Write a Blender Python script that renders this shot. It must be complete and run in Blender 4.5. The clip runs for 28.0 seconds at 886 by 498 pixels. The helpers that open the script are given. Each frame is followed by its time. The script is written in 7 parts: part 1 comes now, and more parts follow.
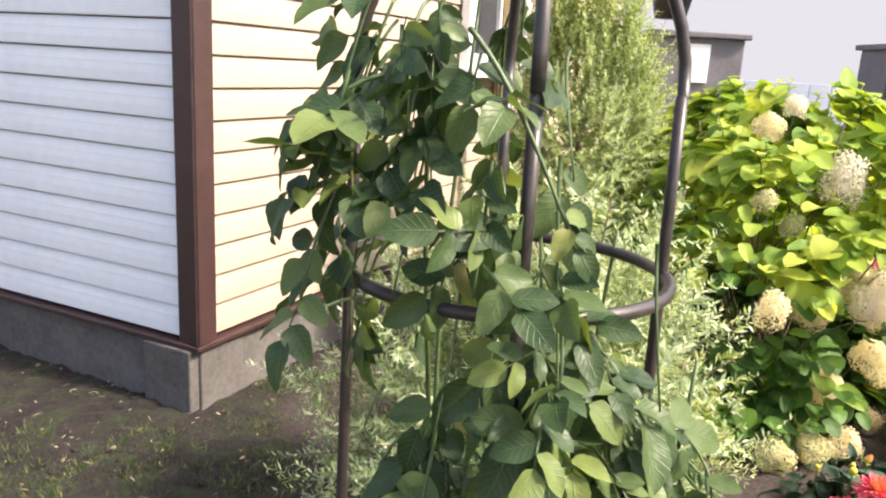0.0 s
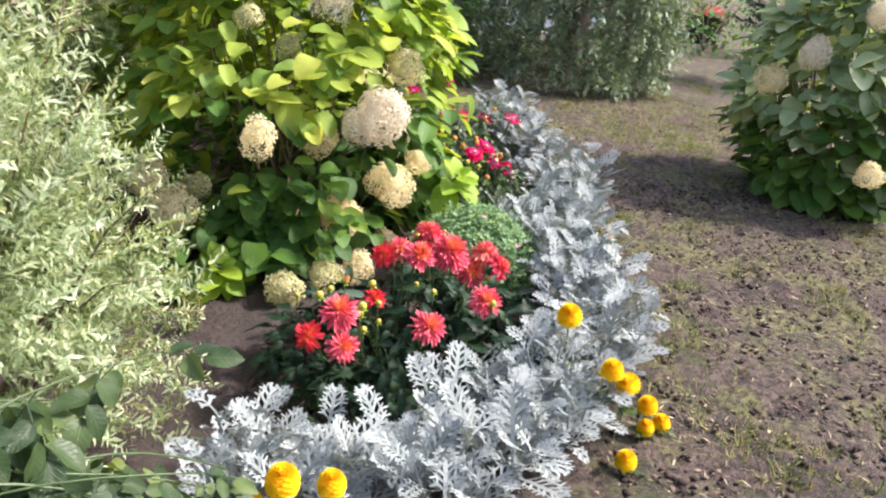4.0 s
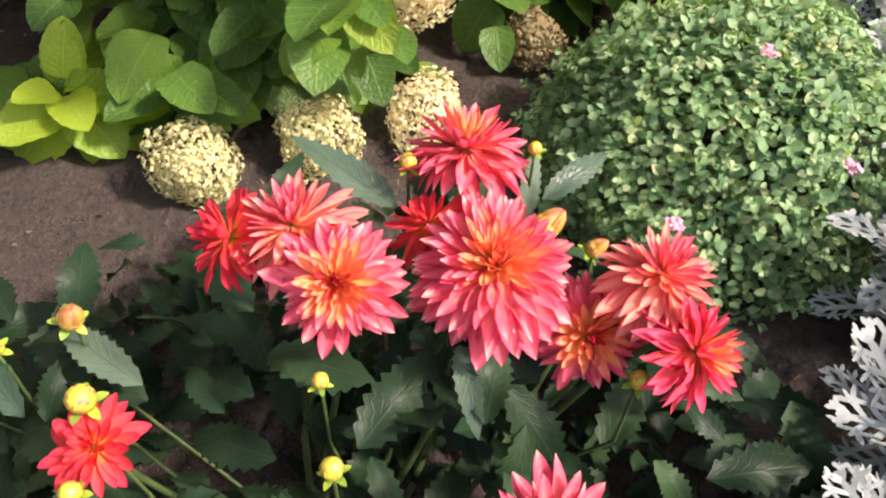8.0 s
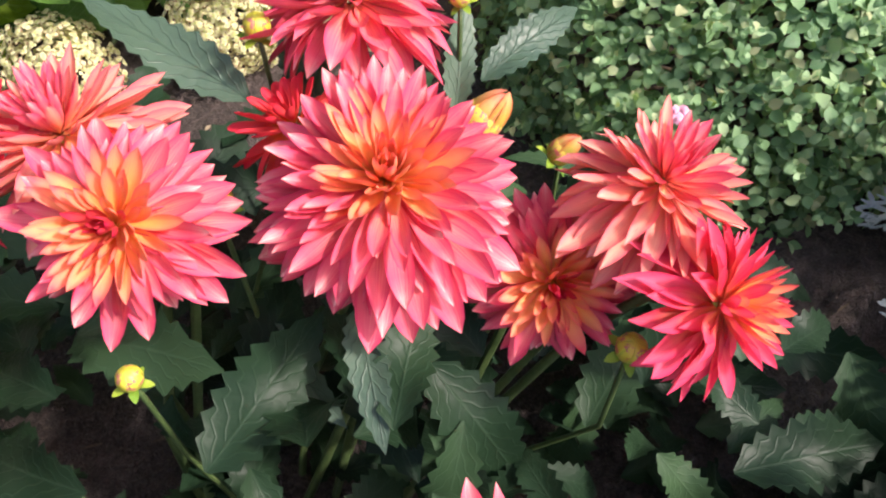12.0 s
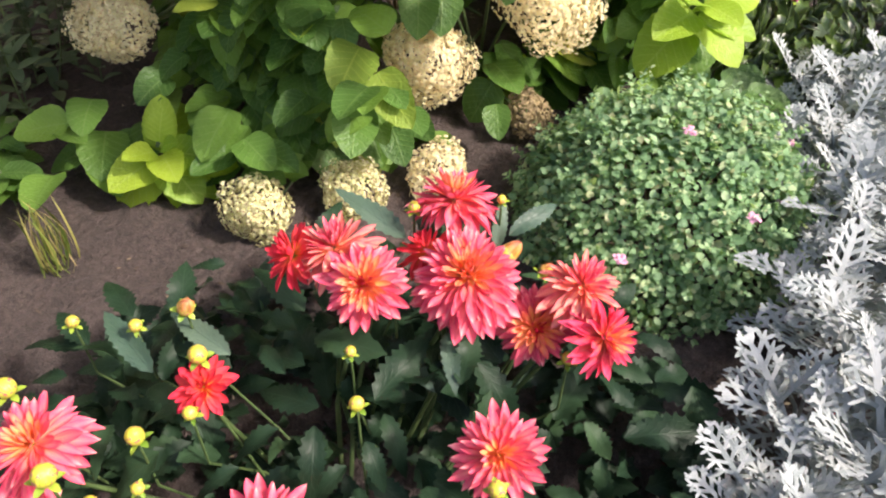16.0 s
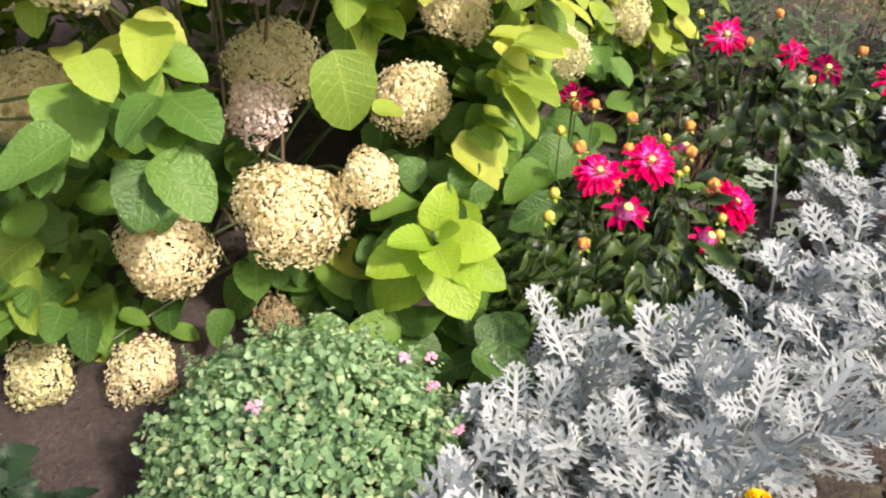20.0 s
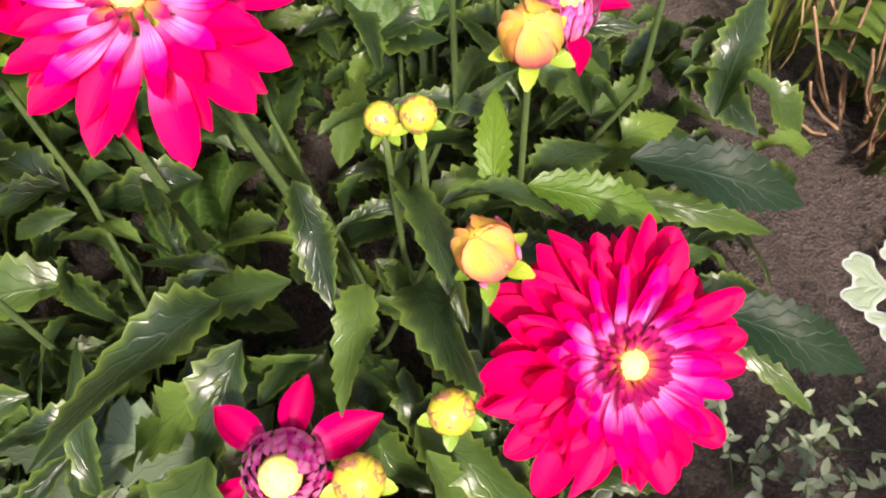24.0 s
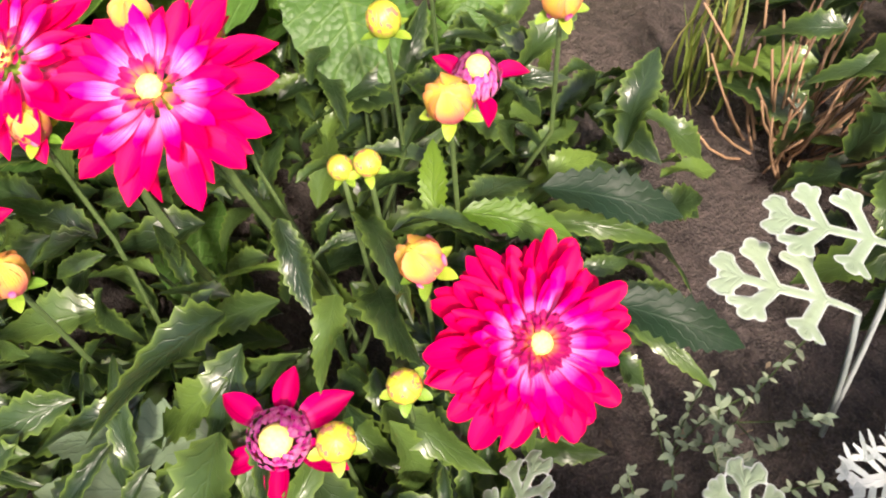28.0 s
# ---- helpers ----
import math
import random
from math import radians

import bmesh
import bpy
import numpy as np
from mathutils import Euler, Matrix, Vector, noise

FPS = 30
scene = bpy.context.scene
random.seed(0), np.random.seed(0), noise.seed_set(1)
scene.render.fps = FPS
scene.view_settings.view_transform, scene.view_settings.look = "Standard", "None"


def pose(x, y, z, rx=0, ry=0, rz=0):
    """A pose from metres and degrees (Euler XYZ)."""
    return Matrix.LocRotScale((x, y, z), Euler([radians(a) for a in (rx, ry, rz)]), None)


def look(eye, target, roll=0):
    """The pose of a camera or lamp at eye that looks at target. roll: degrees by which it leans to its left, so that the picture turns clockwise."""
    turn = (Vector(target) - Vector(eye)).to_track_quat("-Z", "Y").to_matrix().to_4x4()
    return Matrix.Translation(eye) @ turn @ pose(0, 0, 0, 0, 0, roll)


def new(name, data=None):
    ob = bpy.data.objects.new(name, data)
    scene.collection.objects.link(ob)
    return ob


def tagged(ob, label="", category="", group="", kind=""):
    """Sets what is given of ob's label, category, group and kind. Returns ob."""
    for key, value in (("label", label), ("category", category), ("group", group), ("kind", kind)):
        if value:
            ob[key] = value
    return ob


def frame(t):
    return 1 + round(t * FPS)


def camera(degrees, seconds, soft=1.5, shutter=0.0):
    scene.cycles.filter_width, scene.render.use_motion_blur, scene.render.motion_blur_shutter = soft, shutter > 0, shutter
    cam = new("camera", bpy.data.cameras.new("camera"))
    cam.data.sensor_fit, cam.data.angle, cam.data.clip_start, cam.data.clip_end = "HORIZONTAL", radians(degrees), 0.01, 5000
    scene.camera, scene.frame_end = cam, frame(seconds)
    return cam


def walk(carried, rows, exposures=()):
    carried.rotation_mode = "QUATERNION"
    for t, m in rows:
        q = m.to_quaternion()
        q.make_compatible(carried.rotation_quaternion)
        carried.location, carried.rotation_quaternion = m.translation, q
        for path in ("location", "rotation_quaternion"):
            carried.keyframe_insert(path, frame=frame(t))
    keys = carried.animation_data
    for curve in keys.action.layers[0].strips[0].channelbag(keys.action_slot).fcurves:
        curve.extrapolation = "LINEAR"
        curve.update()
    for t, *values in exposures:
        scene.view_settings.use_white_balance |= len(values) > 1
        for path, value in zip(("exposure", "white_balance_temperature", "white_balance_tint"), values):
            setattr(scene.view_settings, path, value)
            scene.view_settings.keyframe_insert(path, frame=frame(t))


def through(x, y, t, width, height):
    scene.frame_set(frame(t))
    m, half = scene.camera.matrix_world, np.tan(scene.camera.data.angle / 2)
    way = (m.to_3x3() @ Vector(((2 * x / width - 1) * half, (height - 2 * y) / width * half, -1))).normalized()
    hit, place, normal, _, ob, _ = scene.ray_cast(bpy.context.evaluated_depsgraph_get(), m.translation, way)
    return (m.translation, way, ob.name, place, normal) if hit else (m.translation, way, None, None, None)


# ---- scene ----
cam = camera(60.2, 28.0, soft=2.1)

PATH = [
    (0, (0.068, 0.04, 1.19), (0.069, 1.983, 0.719), 3.3),
    (0.5, (0.058, -0.046, 1.201), (0.274, 1.875, 0.69), 2.9),
    (1, (0.088, -0.066, 1.194), (0.434, 1.827, 0.65), 3.2),
    (1.5, (0.139, -0.047, 1.201), (0.55, 1.831, 0.648), 3.6),
    (2, (0.211, -0.052, 1.192), (0.701, 1.802, 0.624), 4.3),
    (2.5, (0.269, -0.051, 1.18), (0.864, 1.764, 0.587), 5.0),
    (3, (0.333, 0.026, 1.182), (1.052, 1.782, 0.551), 5.8),
    (3.5, (0.417, 0.11, 1.153), (1.249, 1.789, 0.454), 6.7),
    (4, (0.57, 0.169, 1.117), (1.458, 1.79, 0.352), 7.5),
    (4.5, (0.787, 0.223, 1.104), (1.675, 1.809, 0.269), 8.1),
    (6.5, (1.432, 0.945, 1.001), (1.769, 2.443, -0.279), 6.8),
    (7, (1.476, 1.181, 0.928), (1.682, 2.628, -0.436), 5.6),
    (7.5, (1.48, 1.384, 0.854), (1.582, 2.765, -0.589), 4.6),
    (8, (1.519, 1.588, 0.691), (1.556, 2.912, -0.807), 2.7),
    (8.5, (1.546, 1.702, 0.576), (1.56, 2.967, -0.973), 1.6),
    (9, (1.573, 1.754, 0.54), (1.596, 2.987, -1.035), 1.0),
    (9.5, (1.581, 1.765, 0.535), (1.622, 2.986, -1.049), 0.7),
    (10, (1.581, 1.765, 0.541), (1.627, 2.985, -1.042), 0.2),
    (10.5, (1.579, 1.763, 0.544), (1.621, 2.98, -1.043), -0.1),
    (11, (1.586, 1.758, 0.541), (1.621, 2.961, -1.056), -0.2),
    (11.5, (1.585, 1.728, 0.529), (1.607, 2.896, -1.094), -0.6),
    (13.5, (1.584, 1.718, 0.571), (1.653, 2.875, -1.06), 0.6),
    (14, (1.576, 1.75, 0.591), (1.633, 2.886, -1.054), 0.4),
    (14.5, (1.584, 1.718, 0.592), (1.621, 3.005, -0.938), -0.2),
    (15, (1.591, 1.688, 0.67), (1.606, 2.981, -0.856), 0.2),
    (15.5, (1.591, 1.558, 0.768), (1.581, 2.91, -0.705), 0.8),
    (16, (1.557, 1.375, 0.873), (1.511, 2.798, -0.531), 1.3),
    (16.5, (1.561, 1.248, 0.924), (1.466, 2.735, -0.41), 1.4),
    (17, (1.635, 1.209, 0.959), (1.489, 2.751, -0.306), 1.1),
    (17.5, (1.776, 1.178, 1.0), (1.57, 2.763, -0.202), 0.0),
    (18, (1.905, 1.215, 0.986), (1.668, 2.822, -0.181), -0.6),
    (18.5, (2.0, 1.38, 0.982), (1.713, 2.983, -0.179), -0.6),
    (19, (2.057, 1.515, 0.985), (1.682, 3.094, -0.183), -0.4),
    (19.5, (2.183, 1.639, 0.96), (1.717, 3.181, -0.225), -0.0),
    (20, (2.308, 1.772, 0.948), (1.787, 3.284, -0.252), 0.3),
    (20.5, (2.397, 1.979, 0.948), (1.842, 3.462, -0.274), 0.5),
    (21, (2.477, 2.136, 0.938), (1.886, 3.577, -0.317), 0.9),
    (21.5, (2.576, 2.241, 0.91), (1.928, 3.594, -0.412), 2.1),
    (23.5, (2.564, 2.892, 0.543), (1.628, 3.505, -1.115), -2.7),
    (24, (2.497, 2.984, 0.43), (1.602, 3.5, -1.283), -4.5),
    (24.5, (2.501, 3.026, 0.364), (1.638, 3.52, -1.371), -4.7),
    (25, (2.513, 3.034, 0.346), (1.659, 3.506, -1.4), -5.7),
    (25.5, (2.519, 3.029, 0.347), (1.67, 3.499, -1.401), -5.7),
    (26, (2.522, 3.03, 0.353), (1.675, 3.497, -1.397), -5.7),
    (26.5, (2.522, 3.021, 0.364), (1.666, 3.503, -1.378), -5.2),
    (27, (2.528, 3.015, 0.38), (1.656, 3.513, -1.349), -5.1),
    (27.5, (2.534, 3.007, 0.402), (1.648, 3.53, -1.313), -5.4),
    (28, (2.561, 2.972, 0.5), (1.601, 3.552, -1.156), -6.6),
]
walk(cam, [(t, look(eye, target, roll)) for t, eye, target, roll in PATH],
     exposures=[(0, 1.5, 6800, 13), (1, 1.4, 6450, 14), (2, 1.3, 6250, 14), (4, 1.2, 6150, 16), (6.5, 1.2, 6450, 18), (8, 1.15, 6950, 19), (9, 1.05, 6350, 19), (14, 1.05, 6350, 19), (16, 1.15, 6500, 19), (17.5, 1.05, 6850, 20),
                (21, 0.9, 6600, 18), (24, 1.15, 6850, 18), (25, 1.1, 6500, 18), (27, 1.15, 6600, 18), (28, 1.35, 6900, 17)])

# ---- light ----
SUN_AZ, SUN_EL = radians(-18), radians(46)      # azimuth from +x towards +y
world = bpy.data.worlds.new("world")
scene.world = world
world.use_nodes = True
wn = world.node_tree.nodes
sky = wn.new("ShaderNodeTexSky")
sky.sky_type, sky.sun_disc = "NISHITA", False
sky.sun_elevation, sky.sun_rotation = SUN_EL, radians(90) - SUN_AZ
sky.dust_density, sky.air_density = 4.0, 1.2
wn["Background"].inputs["Strength"].default_value = 0.15
world.node_tree.links.new(sky.outputs[0], wn["Background"].inputs["Color"])
sun = new("sun", bpy.data.lights.new("sun", "SUN"))
sun.data.energy, sun.data.angle, sun.data.color = 3.2, radians(5.0), (1.0, 0.93, 0.82)
sun.matrix_world = look((0, 0, 0), (-math.cos(SUN_AZ) * math.cos(SUN_EL), -math.sin(SUN_AZ) * math.cos(SUN_EL), -math.sin(SUN_EL)))


# ---- materials ----
def material(name):
    m = bpy.data.materials.new(name)
    m.use_nodes = True
    nt = m.node_tree
    return m, nt, nt.nodes["Principled BSDF"], nt.nodes["Material Output"]


def node(nt, kind, **values):
    n = nt.nodes.new("ShaderNode" + kind)
    for key, value in values.items():
        if key in n.inputs:
            n.inputs[key].default_value = value
    return n


def math_node(nt, op, a, b=None, c=None):
    n = nt.nodes.new("ShaderNodeMath")
    n.operation = op
    for i, v in enumerate((a, b, c)):
        if v is None:
            continue
        if isinstance(v, (int, float)):
            n.inputs[i].default_value = v
        else:
            nt.links.new(v, n.inputs[i])
    return n.outputs[0]


def ramp(nt, fac, stops):
    n = nt.nodes.new("ShaderNodeValToRGB")
    e = n.color_ramp.elements
    while len(e) < len(stops):
        e.new(0.5)
    for el, (p, col) in zip(e, stops):
        el.position, el.color = p, (*col, 1)
    nt.links.new(fac, n.inputs[0])
    return n.outputs[0]


def mixed(nt, fac, a, b, blend="MIX"):
    n = nt.nodes.new("ShaderNodeMix")
    n.data_type, n.blend_type = "RGBA", blend
    for sock, v in ((n.inputs[0], fac), (n.inputs[6], a), (n.inputs[7], b)):
        if isinstance(v, (int, float)):
            sock.default_value = v
        elif isinstance(v, tuple):
            sock.default_value = (*v, 1)
        else:
            nt.links.new(v, sock)
    return n.outputs[2]


def noise_fac(nt, scale, detail=3.0, rough=0.55, coord="Object"):
    tc = nt.nodes.new("ShaderNodeTexCoord")
    n = node(nt, "TexNoise", Scale=scale, Detail=detail, Roughness=rough)
    nt.links.new(tc.outputs[coord], n.inputs["Vector"])
    return n.outputs["Fac"]


def world_noise(nt, scale, detail=3.0, rough=0.55):
    g = nt.nodes.new("ShaderNodeNewGeometry")
    n = node(nt, "TexNoise", Scale=scale, Detail=detail, Roughness=rough)
    nt.links.new(g.outputs["Position"], n.inputs["Vector"])
    return n.outputs["Fac"]


def bumped(nt, bsdf, height, strength=0.3, distance=0.002):
    b = node(nt, "Bump", Strength=strength, Distance=distance)
    nt.links.new(height, b.inputs["Height"])
    nt.links.new(b.outputs[0], bsdf.inputs["Normal"])


def chance(nt):
    """A number from 0 to 1 of each piece, be it an object or an island of a joined mesh."""
    o, g = nt.nodes.new("ShaderNodeObjectInfo"), nt.nodes.new("ShaderNodeNewGeometry")
    return math_node(nt, "FRACT", math_node(nt, "ADD", o.outputs["Random"], g.outputs["Random Per Island"]))


def leaf_material(name, stops, vein=(0.4, 0.5, 0.2), vein_mix=0.35, ribs=7.0, through=0.35, rough=0.42, tint=1.4, edge=None, relief=0.35, quilt=0.0, gloss=0.35):
    """A leaf: colour by chance out of stops, midrib and side veins by UV, some light passes through."""
    m, nt, bsdf, out = material(name)
    uv = nt.nodes.new("ShaderNodeUVMap")
    sep = nt.nodes.new("ShaderNodeSeparateXYZ")
    nt.links.new(uv.outputs[0], sep.inputs[0])
    u = math_node(nt, "ABSOLUTE", math_node(nt, "MULTIPLY_ADD", sep.outputs[0], 2.0, -1.0))
    v = sep.outputs[1]
    col = ramp(nt, chance(nt), stops)
    spots = world_noise(nt, 130.0, 2.0)
    col = mixed(nt, math_node(nt, "MULTIPLY", spots, 0.35), col, mixed(nt, 1.0, col, (tint, tint, 0.7 * tint), "MULTIPLY"))
    if edge:
        col = mixed(nt, math_node(nt, "POWER", u, 5.0), col, edge)
    mid = math_node(nt, "SUBTRACT", 1.0, math_node(nt, "MULTIPLY", u, 14.0))
    mid = math_node(nt, "MAXIMUM", mid, 0.0)
    bent = math_node(nt, "MULTIPLY_ADD", world_noise(nt, 45.0, 2.0), 0.015, v)
    wave = math_node(nt, "SINE", math_node(nt, "MULTIPLY", math_node(nt, "SUBTRACT", bent, math_node(nt, "MULTIPLY", u, 0.28)), ribs * 6.2832))
    side = math_node(nt, "POWER", math_node(nt, "MAXIMUM", wave, 0.0), 10.0)
    lines = math_node(nt, "MAXIMUM", mid, math_node(nt, "MULTIPLY", side, 0.6))
    col = mixed(nt, math_node(nt, "MULTIPLY", lines, vein_mix), col, vein)
    nt.links.new(col, bsdf.inputs["Base Color"])
    bsdf.inputs["Roughness"].default_value, bsdf.inputs["Specular IOR Level"].default_value = rough, gloss
    if quilt:
        cell = node(nt, "TexVoronoi", Scale=170.0)
        g = nt.nodes.new("ShaderNodeNewGeometry")
        nt.links.new(g.outputs["Position"], cell.inputs["Vector"])
        spots = math_node(nt, "MULTIPLY_ADD", cell.outputs["Distance"], -1.6 * quilt, spots)
    bumped(nt, bsdf, math_node(nt, "ADD", math_node(nt, "MULTIPLY", side, -0.5), math_node(nt, "ADD", math_node(nt, "MULTIPLY", spots, 0.8), math_node(nt, "MULTIPLY", mid, -0.6))), relief, 0.0016)
    if through > 0:
        tr = nt.nodes.new("ShaderNodeBsdfTranslucent")
        nt.links.new(mixed(nt, 1.0, col, (1.3, 1.25, 0.6), "MULTIPLY"), tr.inputs["Color"])
        mx = node(nt, "MixShader", Fac=through)
        nt.links.new(bsdf.outputs[0], mx.inputs[1])
        nt.links.new(tr.outputs[0], mx.inputs[2])
        nt.links.new(mx.outputs[0], out.inputs["Surface"])
    return m


def petal_material(name, stops, rough=0.5, spread=0.12, through=0.3, streak=0.4, streak_colour=(0.75, 0.06, 0.12), edge=None):
    """A petal: a run of colours from base to tip, with fine lengthwise streaks and a shift by chance."""
    m, nt, bsdf, out = material(name)
    uv = nt.nodes.new("ShaderNodeUVMap")
    sep = nt.nodes.new("ShaderNodeSeparateXYZ")
    nt.links.new(uv.outputs[0], sep.inputs[0])
    v = math_node(nt, "ADD", sep.outputs[1], math_node(nt, "MULTIPLY_ADD", chance(nt), 2 * spread, -spread))
    col = ramp(nt, v, stops)
    mp = nt.nodes.new("ShaderNodeMapping")
    mp.inputs["Scale"].default_value = (16, 1.2, 1)
    nt.links.new(uv.outputs[0], mp.inputs[0])
    st = node(nt, "TexNoise", Scale=1.0, Detail=3.0)
    nt.links.new(mp.outputs[0], st.inputs["Vector"])
    lines = math_node(nt, "POWER", st.outputs["Fac"], 2.5)
    col = mixed(nt, math_node(nt, "MULTIPLY", lines, streak * 3), col, streak_colour)
    if edge:
        u = math_node(nt, "ABSOLUTE", math_node(nt, "MULTIPLY_ADD", sep.outputs[0], 2.0, -1.0))
        col = mixed(nt, math_node(nt, "MULTIPLY", math_node(nt, "POWER", u, 2.2), 0.75), col, edge)
    nt.links.new(col, bsdf.inputs["Base Color"])
    bsdf.inputs["Roughness"].default_value, bsdf.inputs["Specular IOR Level"].default_value = rough, 0.09
    bumped(nt, bsdf, st.outputs["Fac"], 0.4, 0.0008)
    tr = nt.nodes.new("ShaderNodeBsdfTranslucent")
    nt.links.new(col, tr.inputs["Color"])
    mx = node(nt, "MixShader", Fac=through)
    nt.links.new(bsdf.outputs[0], mx.inputs[1])
    nt.links.new(tr.outputs[0], mx.inputs[2])
    nt.links.new(mx.outputs[0], out.inputs["Surface"])
    return m


def plain_material(name, a, b, scale=8.0, rough=0.6, bump=0.2, distance=0.002, metal=0.0, where="Object"):
    """Two colours mingled by a coarse and a fine noise, with relief."""
    m, nt, bsdf, out = material(name)
    coarse = noise_fac(nt, scale, 4.0) if where == "Object" else world_noise(nt, scale, 4.0)
    fine = noise_fac(nt, scale * 9, 3.0) if where == "Object" else world_noise(nt, scale * 9, 3.0)
    f = math_node(nt, "MULTIPLY_ADD", fine, 0.5, math_node(nt, "MULTIPLY", coarse, 0.6))
    nt.links.new(ramp(nt, f, [(0.35, a), (0.7, b)]), bsdf.inputs["Base Color"])
    bsdf.inputs["Roughness"].default_value, bsdf.inputs["Metallic"].default_value = rough, metal
    bumped(nt, bsdf, f, bump, distance)
    return m


M_climber = leaf_material("climber_leaf", [(0, (0.022, 0.046, 0.018)), (0.5, (0.05, 0.085, 0.033)), (0.82, (0.1, 0.145, 0.05)), (0.97, (0.17, 0.215, 0.06)), (1.0, (0.26, 0.24, 0.08))], (0.15, 0.21, 0.09), 0.35, 7, 0.3, 0.42, relief=0.45, quilt=0.25)
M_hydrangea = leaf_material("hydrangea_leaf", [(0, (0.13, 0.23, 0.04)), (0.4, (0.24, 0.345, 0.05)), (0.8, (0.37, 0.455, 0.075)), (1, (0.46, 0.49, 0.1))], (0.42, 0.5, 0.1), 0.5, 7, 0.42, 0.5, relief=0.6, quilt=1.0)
# Darker copy of the leaf, with the shade low in the bush in its colour.
M_hydrangea_dark = leaf_material("shade_darkened_hydrangea_leaf", [(0, (0.05, 0.115, 0.026)), (0.6, (0.085, 0.18, 0.034)), (1, (0.15, 0.27, 0.045))], (0.2, 0.32, 0.1), 0.45, 7, 0.35, 0.45, relief=0.6, quilt=1.0)
M_hydrangea_young = leaf_material("young_hydrangea_leaf", [(0, (0.2, 0.34, 0.03)), (1, (0.33, 0.46, 0.045))], (0.42, 0.54, 0.12), 0.5, 7, 0.4, 0.45, relief=0.6, quilt=1.0)
# Leaf greens paled towards grey, haze included in the colour.
M_hydrangea_hazed = leaf_material("hazed_hydrangea_leaf", [(0, (0.16, 0.24, 0.12)), (0.6, (0.3, 0.38, 0.2)), (1, (0.46, 0.52, 0.32))], (0.35, 0.42, 0.25), 0.2, 6, 0.3, 0.5)
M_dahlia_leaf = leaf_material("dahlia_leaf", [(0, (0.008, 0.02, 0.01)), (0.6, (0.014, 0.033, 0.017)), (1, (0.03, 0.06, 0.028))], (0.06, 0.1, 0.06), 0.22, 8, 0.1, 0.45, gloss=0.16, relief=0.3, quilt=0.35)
M_dahlia_leaf2 = leaf_material("crimson_dahlia_leaf", [(0, (0.012, 0.025, 0.01)), (0.6, (0.024, 0.046, 0.016)), (0.9, (0.05, 0.088, 0.022)), (1, (0.1, 0.16, 0.03))], (0.07, 0.11, 0.05), 0.2, 8, 0.14, 0.3, edge=(0.11, 0.17, 0.03), gloss=0.42, relief=0.35, quilt=0.35)
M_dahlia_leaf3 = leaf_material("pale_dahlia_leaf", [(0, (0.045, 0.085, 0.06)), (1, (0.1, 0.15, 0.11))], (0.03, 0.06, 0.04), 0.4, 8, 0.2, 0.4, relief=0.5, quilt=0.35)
M_dahlia_pale = leaf_material("grey_dahlia_leaf", [(0, (0.11, 0.16, 0.105)), (1, (0.18, 0.24, 0.16))], (0.06, 0.1, 0.06), 0.5, 9, 0.15, 0.42, relief=0.3, quilt=0.35)
M_dahlia_sprout = leaf_material("young_dahlia_leaf", [(0, (0.06, 0.13, 0.015)), (1, (0.12, 0.21, 0.02))], (0.1, 0.18, 0.03), 0.4, 8, 0.35, 0.4, relief=0.5, quilt=0.35)
M_silver = leaf_material("silver_leaf", [(0, (0.18, 0.21, 0.215)), (0.5, (0.28, 0.31, 0.32)), (1, (0.39, 0.41, 0.425))], (0.5, 0.53, 0.55), 0.3, 3, 0.1, 0.85, 1.1)
M_spirea = leaf_material("spirea_leaf", [(0, (0.085, 0.175, 0.085)), (0.5, (0.185, 0.32, 0.16)), (0.85, (0.33, 0.47, 0.27)), (1, (0.4, 0.42, 0.25))], (0.3, 0.4, 0.18), 0.2, 5, 0.35, 0.55)
M_willow = leaf_material("willow_leaf", [(0, (0.17, 0.24, 0.12)), (0.45, (0.31, 0.38, 0.22)), (0.8, (0.5, 0.55, 0.38)), (1, (0.68, 0.7, 0.56))], (0.5, 0.55, 0.38), 0.2, 3, 0.35, 0.5)
# Pale greens, raised in colour for the haze over the shrub.
M_kochia = leaf_material("fine_shrub_leaf", [(0, (0.16, 0.22, 0.09)), (0.6, (0.3, 0.36, 0.16)), (1, (0.46, 0.52, 0.26))], (0.3, 0.35, 0.12), 0.1, 3, 0.35, 0.5)
# Dark leaves of the weeping tree, lightened in colour for the haze over them.
M_creeper_hazed = leaf_material("hazed_creeper_leaf", [(0, (0.13, 0.18, 0.12)), (0.7, (0.21, 0.27, 0.18)), (1, (0.34, 0.39, 0.26))], (0.1, 0.15, 0.07), 0.2, 5, 0.2, 0.45)
M_perennial = leaf_material("perennial_leaf", [(0, (0.04, 0.07, 0.035)), (0.7, (0.075, 0.115, 0.06)), (1, (0.14, 0.19, 0.09))], (0.1, 0.15, 0.07), 0.2, 5, 0.15, 0.5)
M_weed = leaf_material("weed_leaf", [(0, (0.12, 0.16, 0.11)), (0.7, (0.2, 0.25, 0.18)), (1, (0.3, 0.33, 0.24))], (0.2, 0.25, 0.15), 0.2, 5, 0.2, 0.6)
M_tree_leaf = leaf_material("tree_leaf", [(0, (0.03, 0.05, 0.035)), (1, (0.08, 0.11, 0.08))], (0.1, 0.15, 0.07), 0.2, 5, 0.15, 0.45)
